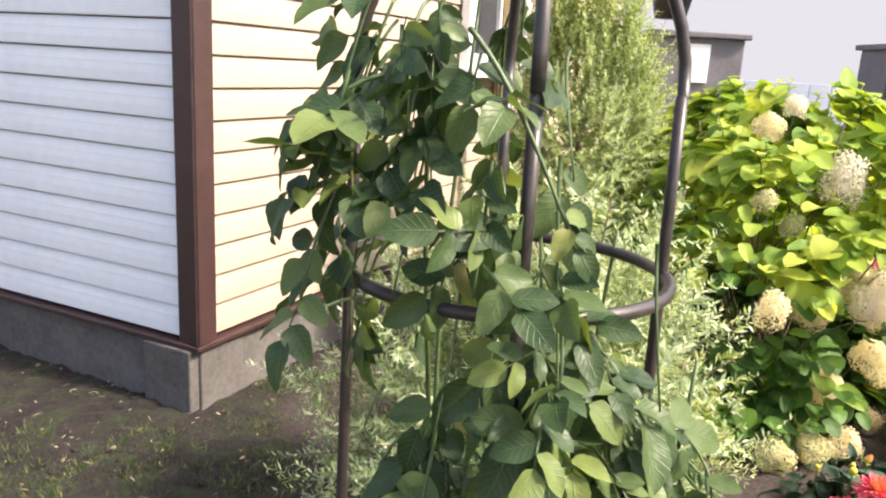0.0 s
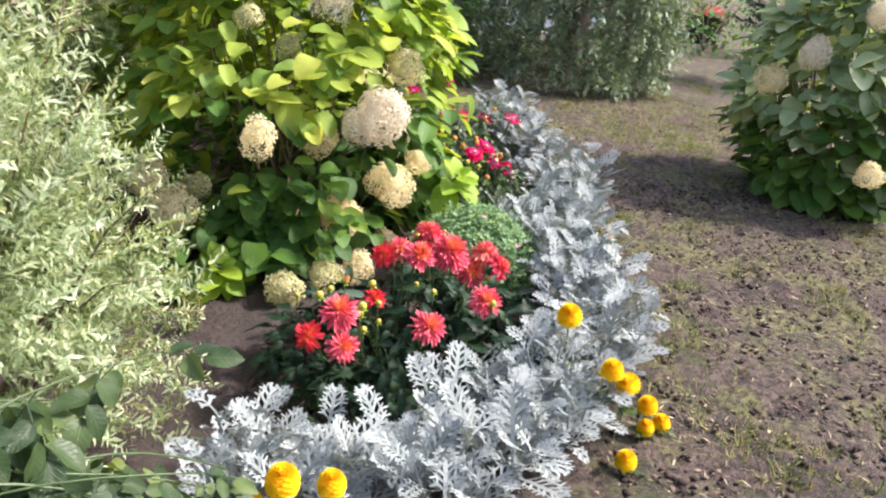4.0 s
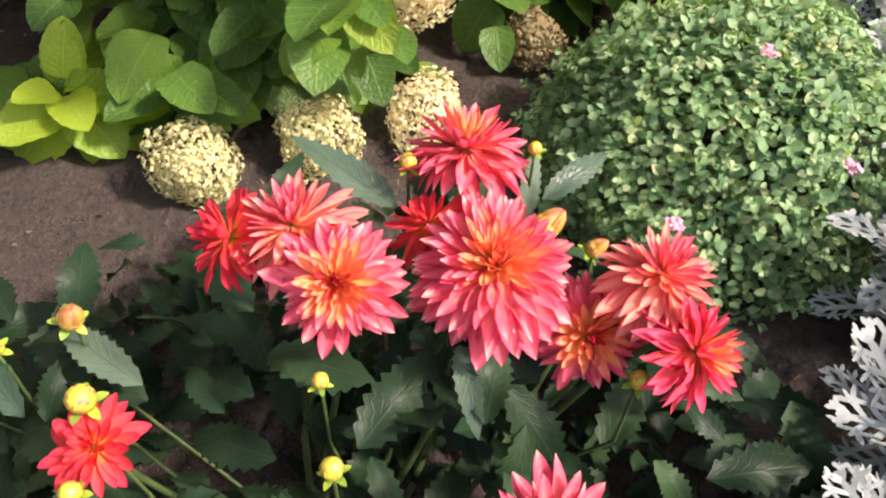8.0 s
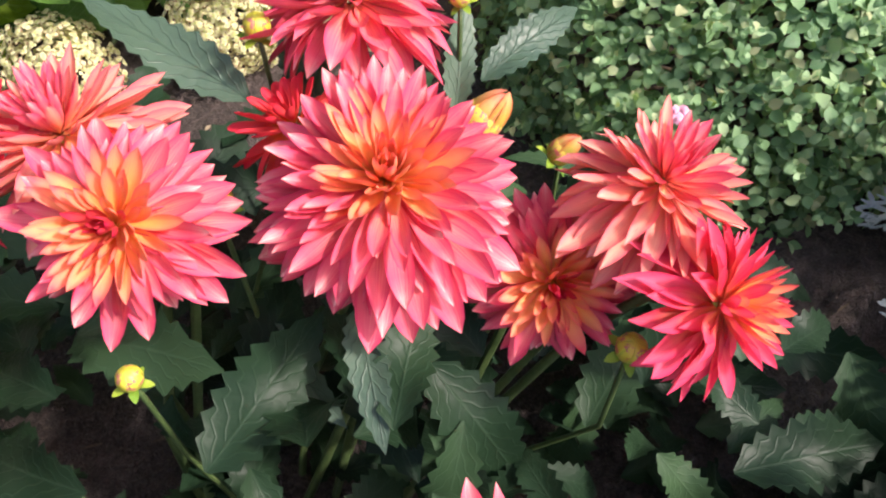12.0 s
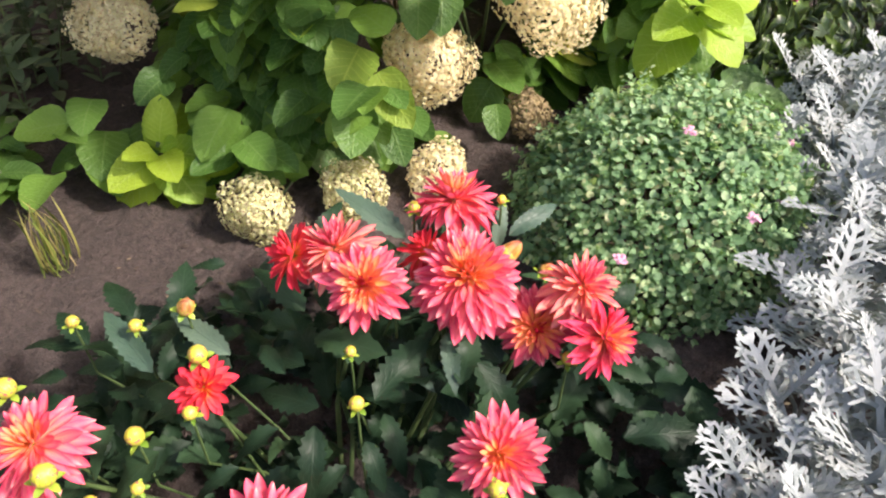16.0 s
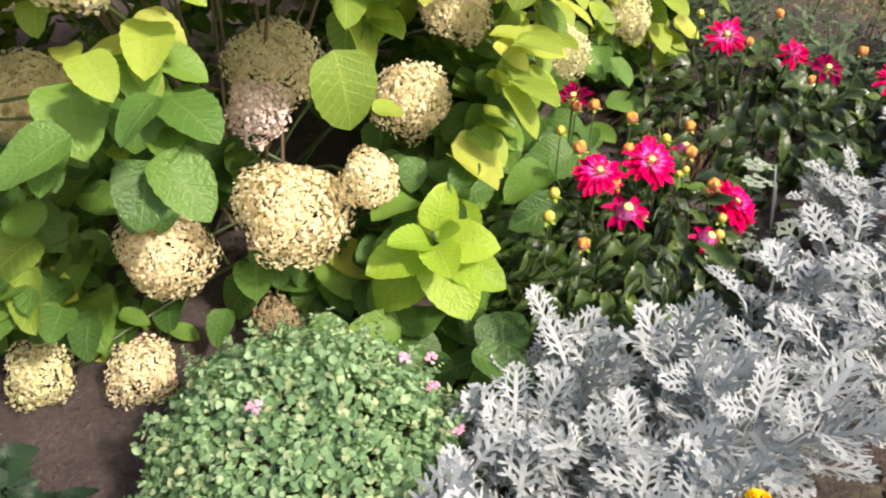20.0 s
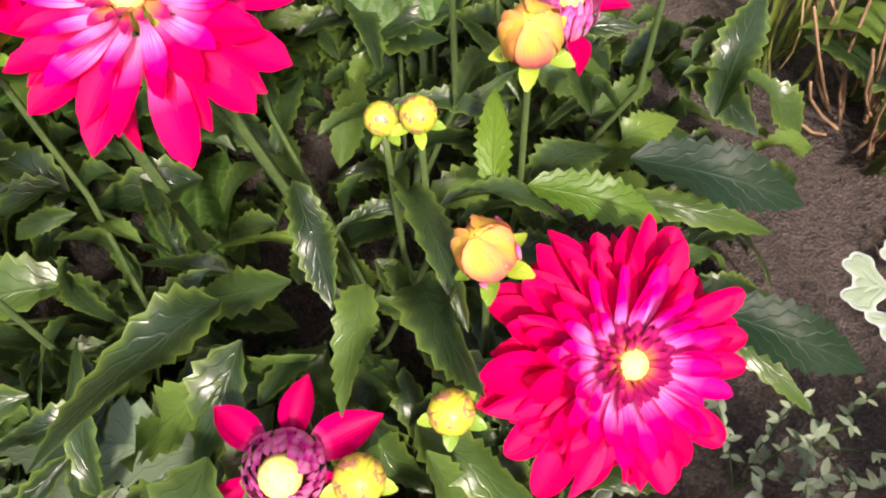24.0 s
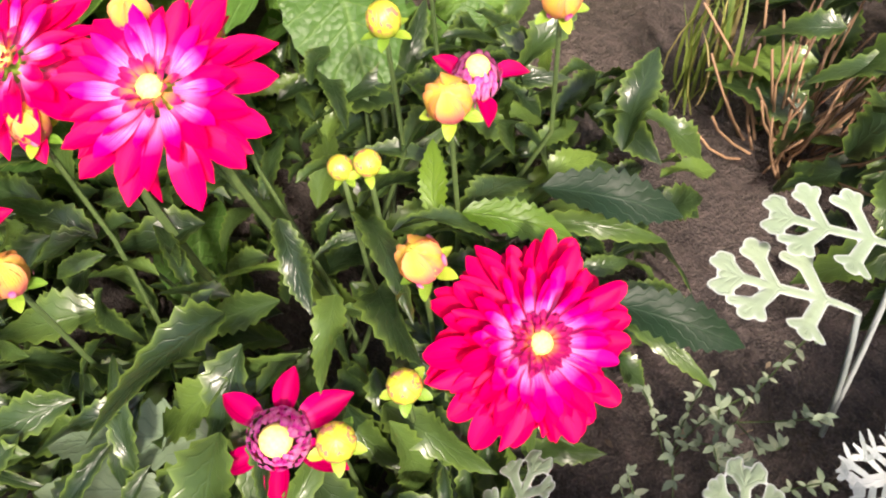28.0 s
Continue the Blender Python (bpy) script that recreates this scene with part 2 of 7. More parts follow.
M_grass = leaf_material("grass_blade", [(0, (0.07, 0.12, 0.022)), (0.5, (0.15, 0.19, 0.04)), (0.8, (0.29, 0.27, 0.09)), (1, (0.36, 0.28, 0.15))], (0.2, 0.25, 0.06), 0.2, 1, 0.3, 0.5)
# Moss and grass, darkened to carry the shade beside the house.
M_moss_shade = leaf_material("moss_shade_blade", [(0, (0.03, 0.05, 0.012)), (0.6, (0.06, 0.09, 0.02)), (0.9, (0.11, 0.14, 0.035)), (1, (0.17, 0.14, 0.06))], (0.06, 0.08, 0.02), 0.2, 1, 0.2, 0.6)
M_litter = leaf_material("dry_litter", [(0, (0.025, 0.016, 0.013)), (0.5, (0.08, 0.055, 0.04)), (0.8, (0.24, 0.18, 0.12)), (1, (0.5, 0.42, 0.3))], (0.2, 0.15, 0.1), 0.2, 1, 0.0, 0.8)
M_stalk = leaf_material("dry_stalk", [(0, (0.12, 0.07, 0.045)), (1, (0.3, 0.18, 0.11))], (0.3, 0.2, 0.12), 0.2, 1, 0.0, 0.7)
M_coral_in = petal_material("coral_petal_inner", [(0.0, (0.95, 0.5, 0.07)), (0.4, (0.95, 0.48, 0.12)), (0.75, (0.94, 0.38, 0.18)), (0.92, (0.9, 0.24, 0.18)), (1.0, (0.8, 0.08, 0.14))], through=0.22, edge=(0.88, 0.16, 0.14), streak_colour=(0.92, 0.26, 0.14))
M_coral = petal_material("coral_petal", [(0.0, (0.96, 0.46, 0.14)), (0.25, (0.94, 0.38, 0.2)), (0.55, (0.92, 0.29, 0.25)), (0.8, (0.88, 0.21, 0.24)), (0.92, (0.9, 0.36, 0.33)), (1.0, (0.93, 0.6, 0.5))], through=0.22, edge=(0.68, 0.02, 0.12), streak=0.75, streak_colour=(0.78, 0.05, 0.14))
M_heart = petal_material("dark_heart_petal", [(0.0, (0.9, 0.4, 0.06)), (0.4, (0.7, 0.08, 0.06)), (1.0, (0.42, 0.005, 0.05))])
M_coral_pale = petal_material("faded_petal", [(0.0, (0.96, 0.52, 0.14)), (0.5, (0.93, 0.38, 0.24)), (1.0, (0.92, 0.45, 0.33))], through=0.22, edge=(0.72, 0.05, 0.14), streak_colour=(0.78, 0.07, 0.12))
M_red = petal_material("red_petal", [(0.0, (0.95, 0.5, 0.05)), (0.35, (0.85, 0.1, 0.07)), (1.0, (0.72, 0.03, 0.06))])
M_scarlet = petal_material("scarlet_petal", [(0.0, (0.96, 0.52, 0.1)), (0.3, (0.93, 0.32, 0.16)), (0.6, (0.84, 0.12, 0.16)), (1.0, (0.8, 0.14, 0.22))], edge=(0.68, 0.02, 0.1), streak=0.6, streak_colour=(0.75, 0.03, 0.1))
M_crimson = petal_material("crimson_petal", [(0.0, (0.83, 0.36, 0.66)), (0.26, (0.74, 0.06, 0.33)), (0.42, (0.68, 0.0, 0.09)), (1.0, (0.65, 0.0, 0.048))], 0.5, 0.12, 0.25, 0.4, (0.8, 0.0, 0.17))
M_crimson_mid = petal_material("crimson_petal_middle", [(0.0, (0.8, 0.22, 0.5)), (0.3, (0.82, 0.38, 0.72)), (0.46, (0.8, 0.16, 0.52)), (0.66, (0.7, 0.0, 0.2)), (1.0, (0.62, 0.0, 0.09))], 0.5, 0.16, 0.25, 0.85, (0.72, 0.0, 0.24))
M_crimson_in = petal_material("crimson_petal_inner", [(0.0, (0.85, 0.36, 0.06)), (0.35, (0.72, 0.16, 0.1)), (0.6, (0.44, 0.01, 0.14)), (0.9, (0.2, 0.0, 0.08))], 0.5, 0.12, 0.3, 0.5, (0.45, 0.02, 0.14))
M_crimson_dark = petal_material("dark_crimson_petal", [(0.0, (0.42, 0.02, 0.2)), (0.4, (0.32, 0.0, 0.07)), (1.0, (0.24, 0.0, 0.035))], 0.38, 0.12, 0.3, 0.6, (0.2, 0.0, 0.05))
M_dome = petal_material("dome_petal", [(0.0, (0.84, 0.4, 0.2)), (0.3, (0.88, 0.44, 0.62)), (0.75, (0.84, 0.26, 0.6)), (0.92, (0.62, 0.05, 0.36)), (1.0, (0.42, 0.01, 0.2))], 0.45, 0.2, 0.35, 0.22, (0.4, 0.0, 0.2), edge=(0.6, 0.03, 0.32))
M_outer_petal = petal_material("outer_petal", [(0.0, (0.7, 0.12, 0.4)), (0.25, (0.62, 0.0, 0.12)), (1.0, (0.58, 0.0, 0.08))], 0.42, 0.12, 0.3, 0.5, (0.22, 0.0, 0.04))
M_disc = plain_material("flower_disc", (0.85, 0.6, 0.08), (0.95, 0.85, 0.3), 500, 0.6, 0.6, 0.001)


def bud_material(name, low, high, fleck):
    """Bud skin: yellow towards the crown, greener at the foot, with seams and a few reddish flecks of the petals under it."""
    m, nt, bsdf, out = material(name)
    uv = nt.nodes.new("ShaderNodeUVMap")
    sep = nt.nodes.new("ShaderNodeSeparateXYZ")
    nt.links.new(uv.outputs[0], sep.inputs[0])
    col = ramp(nt, sep.outputs[1], [(0.1, low), (0.62, high)])
    spots = ramp(nt, noise_fac(nt, 270.0, 2.0), [(0.53, (0, 0, 0)), (0.58, (1, 1, 1))])
    band = ramp(nt, sep.outputs[1], [(0.3, (0, 0, 0)), (0.45, (1, 1, 1)), (0.75, (1, 1, 1)), (0.85, (0, 0, 0))])
    col = mixed(nt, math_node(nt, "MULTIPLY", math_node(nt, "MULTIPLY", spots, band), 0.9), col, fleck)
    seam = math_node(nt, "SINE", math_node(nt, "MULTIPLY", sep.outputs[0], 6.2832 * 8))
    seam = math_node(nt, "POWER", math_node(nt, "MAXIMUM", seam, 0.0), 8.0)
    col = mixed(nt, math_node(nt, "MULTIPLY", seam, 0.35), col, low)
    nt.links.new(col, bsdf.inputs["Base Color"])
    bsdf.inputs["Roughness"].default_value = 0.4
    bumped(nt, bsdf, math_node(nt, "SUBTRACT", noise_fac(nt, 300.0, 2.0), seam), 0.4, 0.0008)
    return m


M_bud = bud_material("bud_skin", (0.4, 0.36, 0.05), (0.68, 0.5, 0.08), (0.6, 0.12, 0.14))
M_bud_green = bud_material("green_bud_skin", (0.2, 0.3, 0.03), (0.56, 0.5, 0.045), (0.42, 0.12, 0.12))
M_bud_gold = petal_material("golden_bud_petal", [(0.0, (0.46, 0.06, 0.14)), (0.2, (0.58, 0.18, 0.12)), (0.4, (0.58, 0.36, 0.045)), (1.0, (0.6, 0.42, 0.04))], 0.42, 0.22, 0.1, 0.4, (0.66, 0.2, 0.12), edge=(0.66, 0.2, 0.12))
M_bud_red = petal_material("bud_petal", [(0.0, (0.28, 0.37, 0.05)), (0.5, (0.5, 0.46, 0.08)), (0.8, (0.8, 0.44, 0.2)), (1.0, (0.86, 0.32, 0.24))], streak=0.3, streak_colour=(0.6, 0.2, 0.06), edge=(0.62, 0.14, 0.06))
M_sepal = leaf_material("sepal", [(0, (0.12, 0.25, 0.03)), (1, (0.35, 0.45, 0.05))], (0.4, 0.5, 0.1), 0.2, 3, 0.2, 0.4)
M_stem = plain_material("green_stem", (0.035, 0.065, 0.02), (0.08, 0.12, 0.038), 40, 0.45, 0.1)
M_stem_red = plain_material("woody_stem", (0.1, 0.07, 0.04), (0.22, 0.16, 0.09), 40, 0.7, 0.4)
M_cream = petal_material("cream_floret", [(0.0, (0.92, 0.85, 0.46)), (0.5, (0.97, 0.92, 0.68)), (0.88, (0.96, 0.86, 0.6)), (1.0, (0.75, 0.52, 0.3))], 0.6, 0.3, 0.5, 0.07, (0.5, 0.36, 0.18))
M_white = petal_material("white_floret", [(0.0, (0.9, 0.83, 0.64)), (1.0, (0.93, 0.85, 0.72))], 0.6, 0.3, 0.45, 0.08, (0.7, 0.5, 0.38))
M_pinkish = petal_material("blush_floret", [(0.0, (0.84, 0.74, 0.62)), (1.0, (0.86, 0.72, 0.66))], 0.6, 0.3, 0.3, 0.2, (0.8, 0.5, 0.45))
M_green_floret = petal_material("green_floret", [(0.0, (0.7, 0.74, 0.3)), (0.5, (0.92, 0.9, 0.58)), (0.85, (0.88, 0.82, 0.54)), (1.0, (0.4, 0.28, 0.16))], 0.6, 0.42, 0.45, 0.15, (0.35, 0.22, 0.12))
M_brown_floret = petal_material("withered_floret", [(0.0, (0.3, 0.26, 0.12)), (1.0, (0.36, 0.28, 0.17))], 0.7, 0.4, 0.2, 0.3, (0.18, 0.1, 0.07))
M_marigold = petal_material("marigold_petal", [(0.0, (0.98, 0.52, 0.0)), (0.6, (1.0, 0.66, 0.0)), (1.0, (1.0, 0.74, 0.02))], 0.5, 0.2, 0.5, 0.02, (0.95, 0.4, 0.0))
M_pink = petal_material("pink_floret", [(0.0, (0.75, 0.35, 0.5)), (1.0, (0.85, 0.5, 0.62))], 0.5, 0.3, 0.2, 0.1, (0.7, 0.25, 0.45))
M_geranium = petal_material("red_flower", [(0.0, (0.75, 0.05, 0.06)), (1.0, (0.85, 0.1, 0.1))])
M_iron = plain_material("obelisk_paint", (0.018, 0.014, 0.014), (0.05, 0.04, 0.038), 60, 0.38, 0.3, 0.0006)
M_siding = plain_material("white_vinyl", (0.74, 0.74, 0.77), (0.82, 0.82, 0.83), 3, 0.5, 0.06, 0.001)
# The same siding with the sun's warmth in its tint, toned down for that wall.
M_siding_sunlit = plain_material("sunlit_vinyl", (0.38, 0.305, 0.235), (0.43, 0.35, 0.275), 3, 0.5, 0.06, 0.001)
M_trim = plain_material("brown_trim", (0.035, 0.018, 0.017), (0.06, 0.032, 0.03), 10, 0.4, 0.06, 0.001)
M_concrete = plain_material("concrete", (0.065, 0.058, 0.055), (0.135, 0.122, 0.115), 5, 0.9, 0.6, 0.004)
M_bark = plain_material("bark", (0.06, 0.045, 0.035), (0.16, 0.12, 0.09), 14, 0.9, 0.9, 0.008)
M_far_blue = plain_material("blue_grey_plinth", (0.36, 0.4, 0.52), (0.45, 0.49, 0.6), 1.0, 0.7, 0.05)
# Dark boards whose colour is lifted for haze over the far cabinets.
M_box = plain_material("dark_boards", (0.12, 0.11, 0.125), (0.19, 0.175, 0.19), 6, 0.6, 0.3)
M_pot = plain_material("black_pot", (0.02, 0.02, 0.022), (0.045, 0.045, 0.05), 12, 0.45, 0.1)
M_paper = plain_material("white_board", (0.75, 0.75, 0.75), (0.85, 0.85, 0.84), 4, 0.6, 0.05)
M_roof = plain_material("grey_roof", (0.12, 0.12, 0.13), (0.2, 0.2, 0.21), 4, 0.7, 0.3)
M_wood = plain_material("weathered_wood", (0.2, 0.14, 0.07), (0.4, 0.3, 0.16), 9, 0.7, 0.3)

M_clod = leaf_material("earth_crumb", [(0, (0.014, 0.009, 0.008)), (0.6, (0.045, 0.03, 0.025)), (0.9, (0.11, 0.08, 0.065)), (1, (0.2, 0.15, 0.12))], (0.06, 0.04, 0.03), 0.0, 1, 0.0, 0.95)


def ground_material():
    m, nt, bsdf, out = material("earth_and_turf")
    a = nt.nodes.new("ShaderNodeAttribute")
    a.attribute_name = "bed"
    big, mid_n, fine = world_noise(nt, 1.3, 4.0), world_noise(nt, 9.0, 5.0), world_noise(nt, 90.0, 4.0)
    grain = world_noise(nt, 420.0, 3.0)
    turf = ramp(nt, math_node(nt, "ADD", math_node(nt, "MULTIPLY", big, 0.5), math_node(nt, "MULTIPLY", mid_n, 0.5)),
                [(0.38, (0.035, 0.023, 0.02)), (0.46, (0.13, 0.086, 0.072)), (0.52, (0.15, 0.108, 0.078)), (0.57, (0.09, 0.092, 0.032)), (0.68, (0.055, 0.065, 0.02))])
    patch = ramp(nt, world_noise(nt, 3.2, 6.0, 0.7), [(0.49, (0, 0, 0)), (0.55, (1, 1, 1))])
    turf = mixed(nt, math_node(nt, "MULTIPLY", patch, 0.8), turf, (0.19, 0.18, 0.06))
    # Moss by the house, with the shade on that ground painted into its colours.
    moss_shade = nt.nodes.new("ShaderNodeAttribute")
    moss_shade.attribute_name = "moss"
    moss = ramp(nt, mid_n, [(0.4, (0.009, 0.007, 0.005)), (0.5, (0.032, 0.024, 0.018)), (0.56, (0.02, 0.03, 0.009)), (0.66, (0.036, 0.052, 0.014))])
    turf = mixed(nt, moss_shade.outputs["Fac"], turf, moss)
    clods = ramp(nt, world_noise(nt, 38.0, 5.0, 0.7), [(0.42, (1, 1, 1)), (0.56, (0, 0, 0))])
    turf = mixed(nt, math_node(nt, "MULTIPLY", clods, 0.9), turf, (0.022, 0.015, 0.012))
    soil = ramp(nt, math_node(nt, "ADD", math_node(nt, "MULTIPLY", mid_n, 0.4), math_node(nt, "MULTIPLY", fine, 0.6)),
                [(0.35, (0.028, 0.02, 0.019)), (0.6, (0.074, 0.053, 0.048)), (0.75, (0.15, 0.11, 0.1))])
    col = mixed(nt, a.outputs["Fac"], turf, soil)
    crumbs = math_node(nt, "MULTIPLY", math_node(nt, "POWER", grain, 4.0), math_node(nt, "MULTIPLY_ADD", moss_shade.outputs["Fac"], -0.8, 1.0))
    col = mixed(nt, crumbs, col, (0.32, 0.26, 0.21))
    nt.links.new(col, bsdf.inputs["Base Color"])
    bsdf.inputs["Roughness"].default_value = 0.95
    h = math_node(nt, "ADD", math_node(nt, "MULTIPLY", fine, 0.7), math_node(nt, "MULTIPLY", grain, 0.35))
    bumped(nt, bsdf, h, 1.0, 0.022)
    return m


M_ground = ground_material()


# ---- mesh helpers ----
def grid_template(rows):
    """rows: lists of (x, y, z, u, v) of equal length, joined by quads."""
    rows = np.array(rows, float)
    n, k = rows.shape[:2]
    idx = np.arange(n * k).reshape(n, k)
    faces = np.stack([idx[:-1, :-1], idx[:-1, 1:], idx[1:, 1:], idx[1:, :-1]], -1).reshape(-1, 4)
    return rows[..., :3].reshape(-1, 3), faces, rows[..., 3:].reshape(-1, 2)


def blade(length, width, segs=6, across=2, shape=0.8, power=0.75, base=0.06, tip=0.02, bend=0.0, cup=0.0, fold=0.0, teeth=0.0, wave=0.0, twist=0.0):
    """A leaf or petal along +x that faces +z. bend: degrees that it curves down over its length; cup: how far its edges rise."""
    rows, x, z, a = [], 0.0, 0.0, radians(bend) * 0.15
    for i in range(segs + 1):
        v = i / segs
        w = width / 2 * max(math.sin(math.pi * v ** shape) ** power, base * (1 - v) + tip * v)
        if teeth and 0 < i < segs and i % 2:
            w *= 1 - teeth
        row = []
        for j in range(across + 1):
            u = 2 * j / across - 1
            lift = cup * w * u * u + fold * w * abs(u) + wave * w * math.sin(7 * v + 2.5 * (u > 0)) * abs(u)
            tw = twist * v * u * w
            row.append((x - lift * math.sin(-a), u * w, z + lift * math.cos(a) + tw, j / across, v))
        rows.append(row)
        a = -radians(bend) * v
        x += length / segs * math.cos(a)
        z += length / segs * math.sin(a)
    return grid_template(rows)


def merge(*templates):
    vs, fs, us, n = [], [], [], 0
    for v, f, u in templates:
        vs.append(v), fs.append(f + n), us.append(u)
        n += len(v)
    return np.concatenate(vs), np.concatenate(fs), np.concatenate(us)


def moved(template, m):
    v, f, u = template
    m = np.array(m)
    return v @ m[:3, :3].T + m[:3, 3], f, u


def mesh_of(name, template, mat, smooth=True):
    v, f, u = template
    me = bpy.data.meshes.new(name)
    me.vertices.add(len(v))
    me.vertices.foreach_set("co", np.ascontiguousarray(v, np.float32).ravel())
    me.loops.add(f.size)
    me.loops.foreach_set("vertex_index", f.astype(np.int32).ravel())
    me.polygons.add(len(f))
    me.polygons.foreach_set("loop_start", np.arange(0, f.size, 4, dtype=np.int32))
    me.polygons.foreach_set("use_smooth", np.full(len(f), smooth))
    me.update(calc_edges=True)
    uv = me.uv_layers.new(name="UVMap")
    uv.data.foreach_set("uv", np.ascontiguousarray(u[f.ravel()], np.float32).ravel())
    me.materials.append(mat)
    return me


def scattered(templates, mats, seed=0):
    """Many copies of the templates, at the poses in mats, as one template."""
    rng = np.random.RandomState(seed)
    mats = np.array([np.array(m) for m in mats])
    pick = rng.randint(0, len(templates), len(mats))
    vs, fs, us, n = [], [], [], 0
    for k, (v, f, u) in enumerate(templates):
        ms = mats[pick == k]
        if not len(ms):
            continue
        p = np.einsum("nij,kj->nki", ms[:, :3, :3], v) + ms[:, None, :3, 3]
        vs.append(p.reshape(-1, 3))
        fs.append((f[None] + (np.arange(len(ms)) * len(v))[:, None, None] + n).reshape(-1, 4))
        us.append(np.tile(u, (len(ms), 1)))
        n += len(ms) * len(v)
    return np.concatenate(vs), np.concatenate(fs), np.concatenate(us)


def thing(name, at, label, category, group="", kind=""):
    ob = new(name)
    ob.empty_display_size = 0.05
    ob.matrix_basis = Matrix.Translation(at)
    return tagged(ob, label, category, group, kind)


def whereabouts(ob):
    m = ob.matrix_basis.copy()
    while ob.parent:
        ob = ob.parent
        m = ob.matrix_basis @ m
    return m


def part(name, data, parent, label="", m=None, kind=""):
    """A mesh under a thing or under a part. m: its pose in the world; without it the mesh is in world coordinates."""
    ob = new(name, data)
    ob.parent = parent
    ob.matrix_basis = whereabouts(parent).inverted() @ (m or Matrix())
    return tagged(ob, label, kind=kind)


def tube(points, radius, mat, name="tube", sides=8, taper=1.0, closed=False):
    """A round bar along points."""
    pts = [Vector(p) for p in points]
    rows, n = [], len(pts)
    side = Vector((0.3, 0.2, 0.93))
    for i, p in enumerate(pts):
        a, b = pts[(i - 1) % n] if closed or i else p, pts[(i + 1) % n] if closed or i < n - 1 else p
        d = (b - a).normalized()
        side = (side - d * side.dot(d)).normalized() if abs(side.dot(d)) < 0.99 else d.orthogonal().normalized()
        o = d.cross(side)
        r = radius * (1 + (taper - 1) * i / max(n - 1, 1))
        rows.append([(*(p + (side * math.cos(t) + o * math.sin(t)) * r), j / sides, i / n) for j in range(sides + 1) for t in [6.28318 * j / sides]])
    if closed:
        rows.append(rows[0])
    t = grid_template(rows)
    if not closed:      # close the ends with points
        v, f, u = t
        k = sides + 1
        ends = []
        for base, c in ((0, pts[0]), ((n - 1) * k, pts[-1])):
            v = np.vstack([v, [tuple(c)]])
            u = np.vstack([u, [(0.5, 0.5)]])
            ci = len(v) - 1
            ends += [[base + j, base + j + 1, base + j + 2, ci] for j in range(0, sides, 2)]
        f = np.vstack([f, ends])
        t = v, f, u
    return mesh_of(name, t, mat) if mat else t


def bend_line(a, b, sag=0.0, n=8, wobble=0.0, rng=random):
    a, b = Vector(a), Vector(b)
    off = Vector((rng.uniform(-1, 1), rng.uniform(-1, 1), rng.uniform(-0.3, 0.3))) * wobble
    return [a.lerp(b, i / n) + Vector((0, 0, sag * math.sin(math.pi * i / n))) + off * math.sin(math.pi * i / n) for i in range(n + 1)]


def turned(at, ahead, up=(0, 0, 1), scale=1.0):
    """A pose at a place with +x along ahead and +z near up."""
    x = Vector(ahead).normalized()
    y = Vector(up).cross(x)
    y = y.normalized() if y.length > 1e-4 else x.orthogonal().normalized()
    z = x.cross(y)
    m = Matrix((x, y, z)).transposed().to_4x4()
    return Matrix.Translation(at) @ m @ Matrix.Scale(scale, 4)


def facing(at, normal, spin=0.0, scale=1.0):
    """A pose at a place with +z along normal."""
    q = Vector((0, 0, 1)).rotation_difference(Vector(normal).normalized())
    return Matrix.Translation(at) @ q.to_matrix().to_4x4() @ Matrix.Rotation(spin, 4, "Z") @ Matrix.Scale(scale, 4)


def box_template(x0, y0, z0, x1, y1, z1, bevel=0.0):
    bm = bmesh.new()
    bmesh.ops.create_cube(bm, size=1.0)
    for v in bm.verts:
        v.co = Vector(((x0 + x1) / 2 + v.co.x * (x1 - x0), (y0 + y1) / 2 + v.co.y * (y1 - y0), (z0 + z1) / 2 + v.co.z * (z1 - z0)))
    if bevel:
        bmesh.ops.bevel(bm, geom=bm.edges[:], offset=bevel, segments=2, profile=0.5, affect="EDGES")
    return bm


def solid(name, bm, mat, parent=None, label="", m=None, smooth=False):
    me = bpy.data.meshes.new(name)
    bm.to_mesh(me)
    bm.free()
    for p in me.polygons:
        p.use_smooth = smooth
    me.materials.append(mat)
    if parent:
        return part(name, me, parent, label, m)
    ob = new(name, me)
    if m:
        ob.matrix_basis = m
    return ob


def box(name, x0, y0, z0, x1, y1, z1, mat, parent=None, label="", m=None, bevel=0.004):
    return solid(name, box_template(x0, y0, z0, x1, y1, z1, bevel), mat, parent, label, m)


def lathe(profile, sides=16):
    """A turned body out of (radius, z) pairs, as a template."""
    rows = [[(r * math.cos(t), r * math.sin(t), z, j / sides, i / (len(profile) - 1)) for j in range(sides + 1) for t in [6.28318 * j / sides]]
            for i, (r, z) in enumerate(profile)]
    return grid_template(rows)


# ---- ground ----
BED = [(0.55, 1.25), (0.95, 1.12), (1.5, 1.22), (1.95, 1.5), (2.2, 1.75), (2.4, 2.2), (2.62, 2.6), (2.9, 3.0), (3.15, 3.6), (3.35, 4.3), (2.6, 4.9), (0.9, 5.0), (-0.3, 3.2), (-0.45, 2.5), (-0.15, 1.6)]


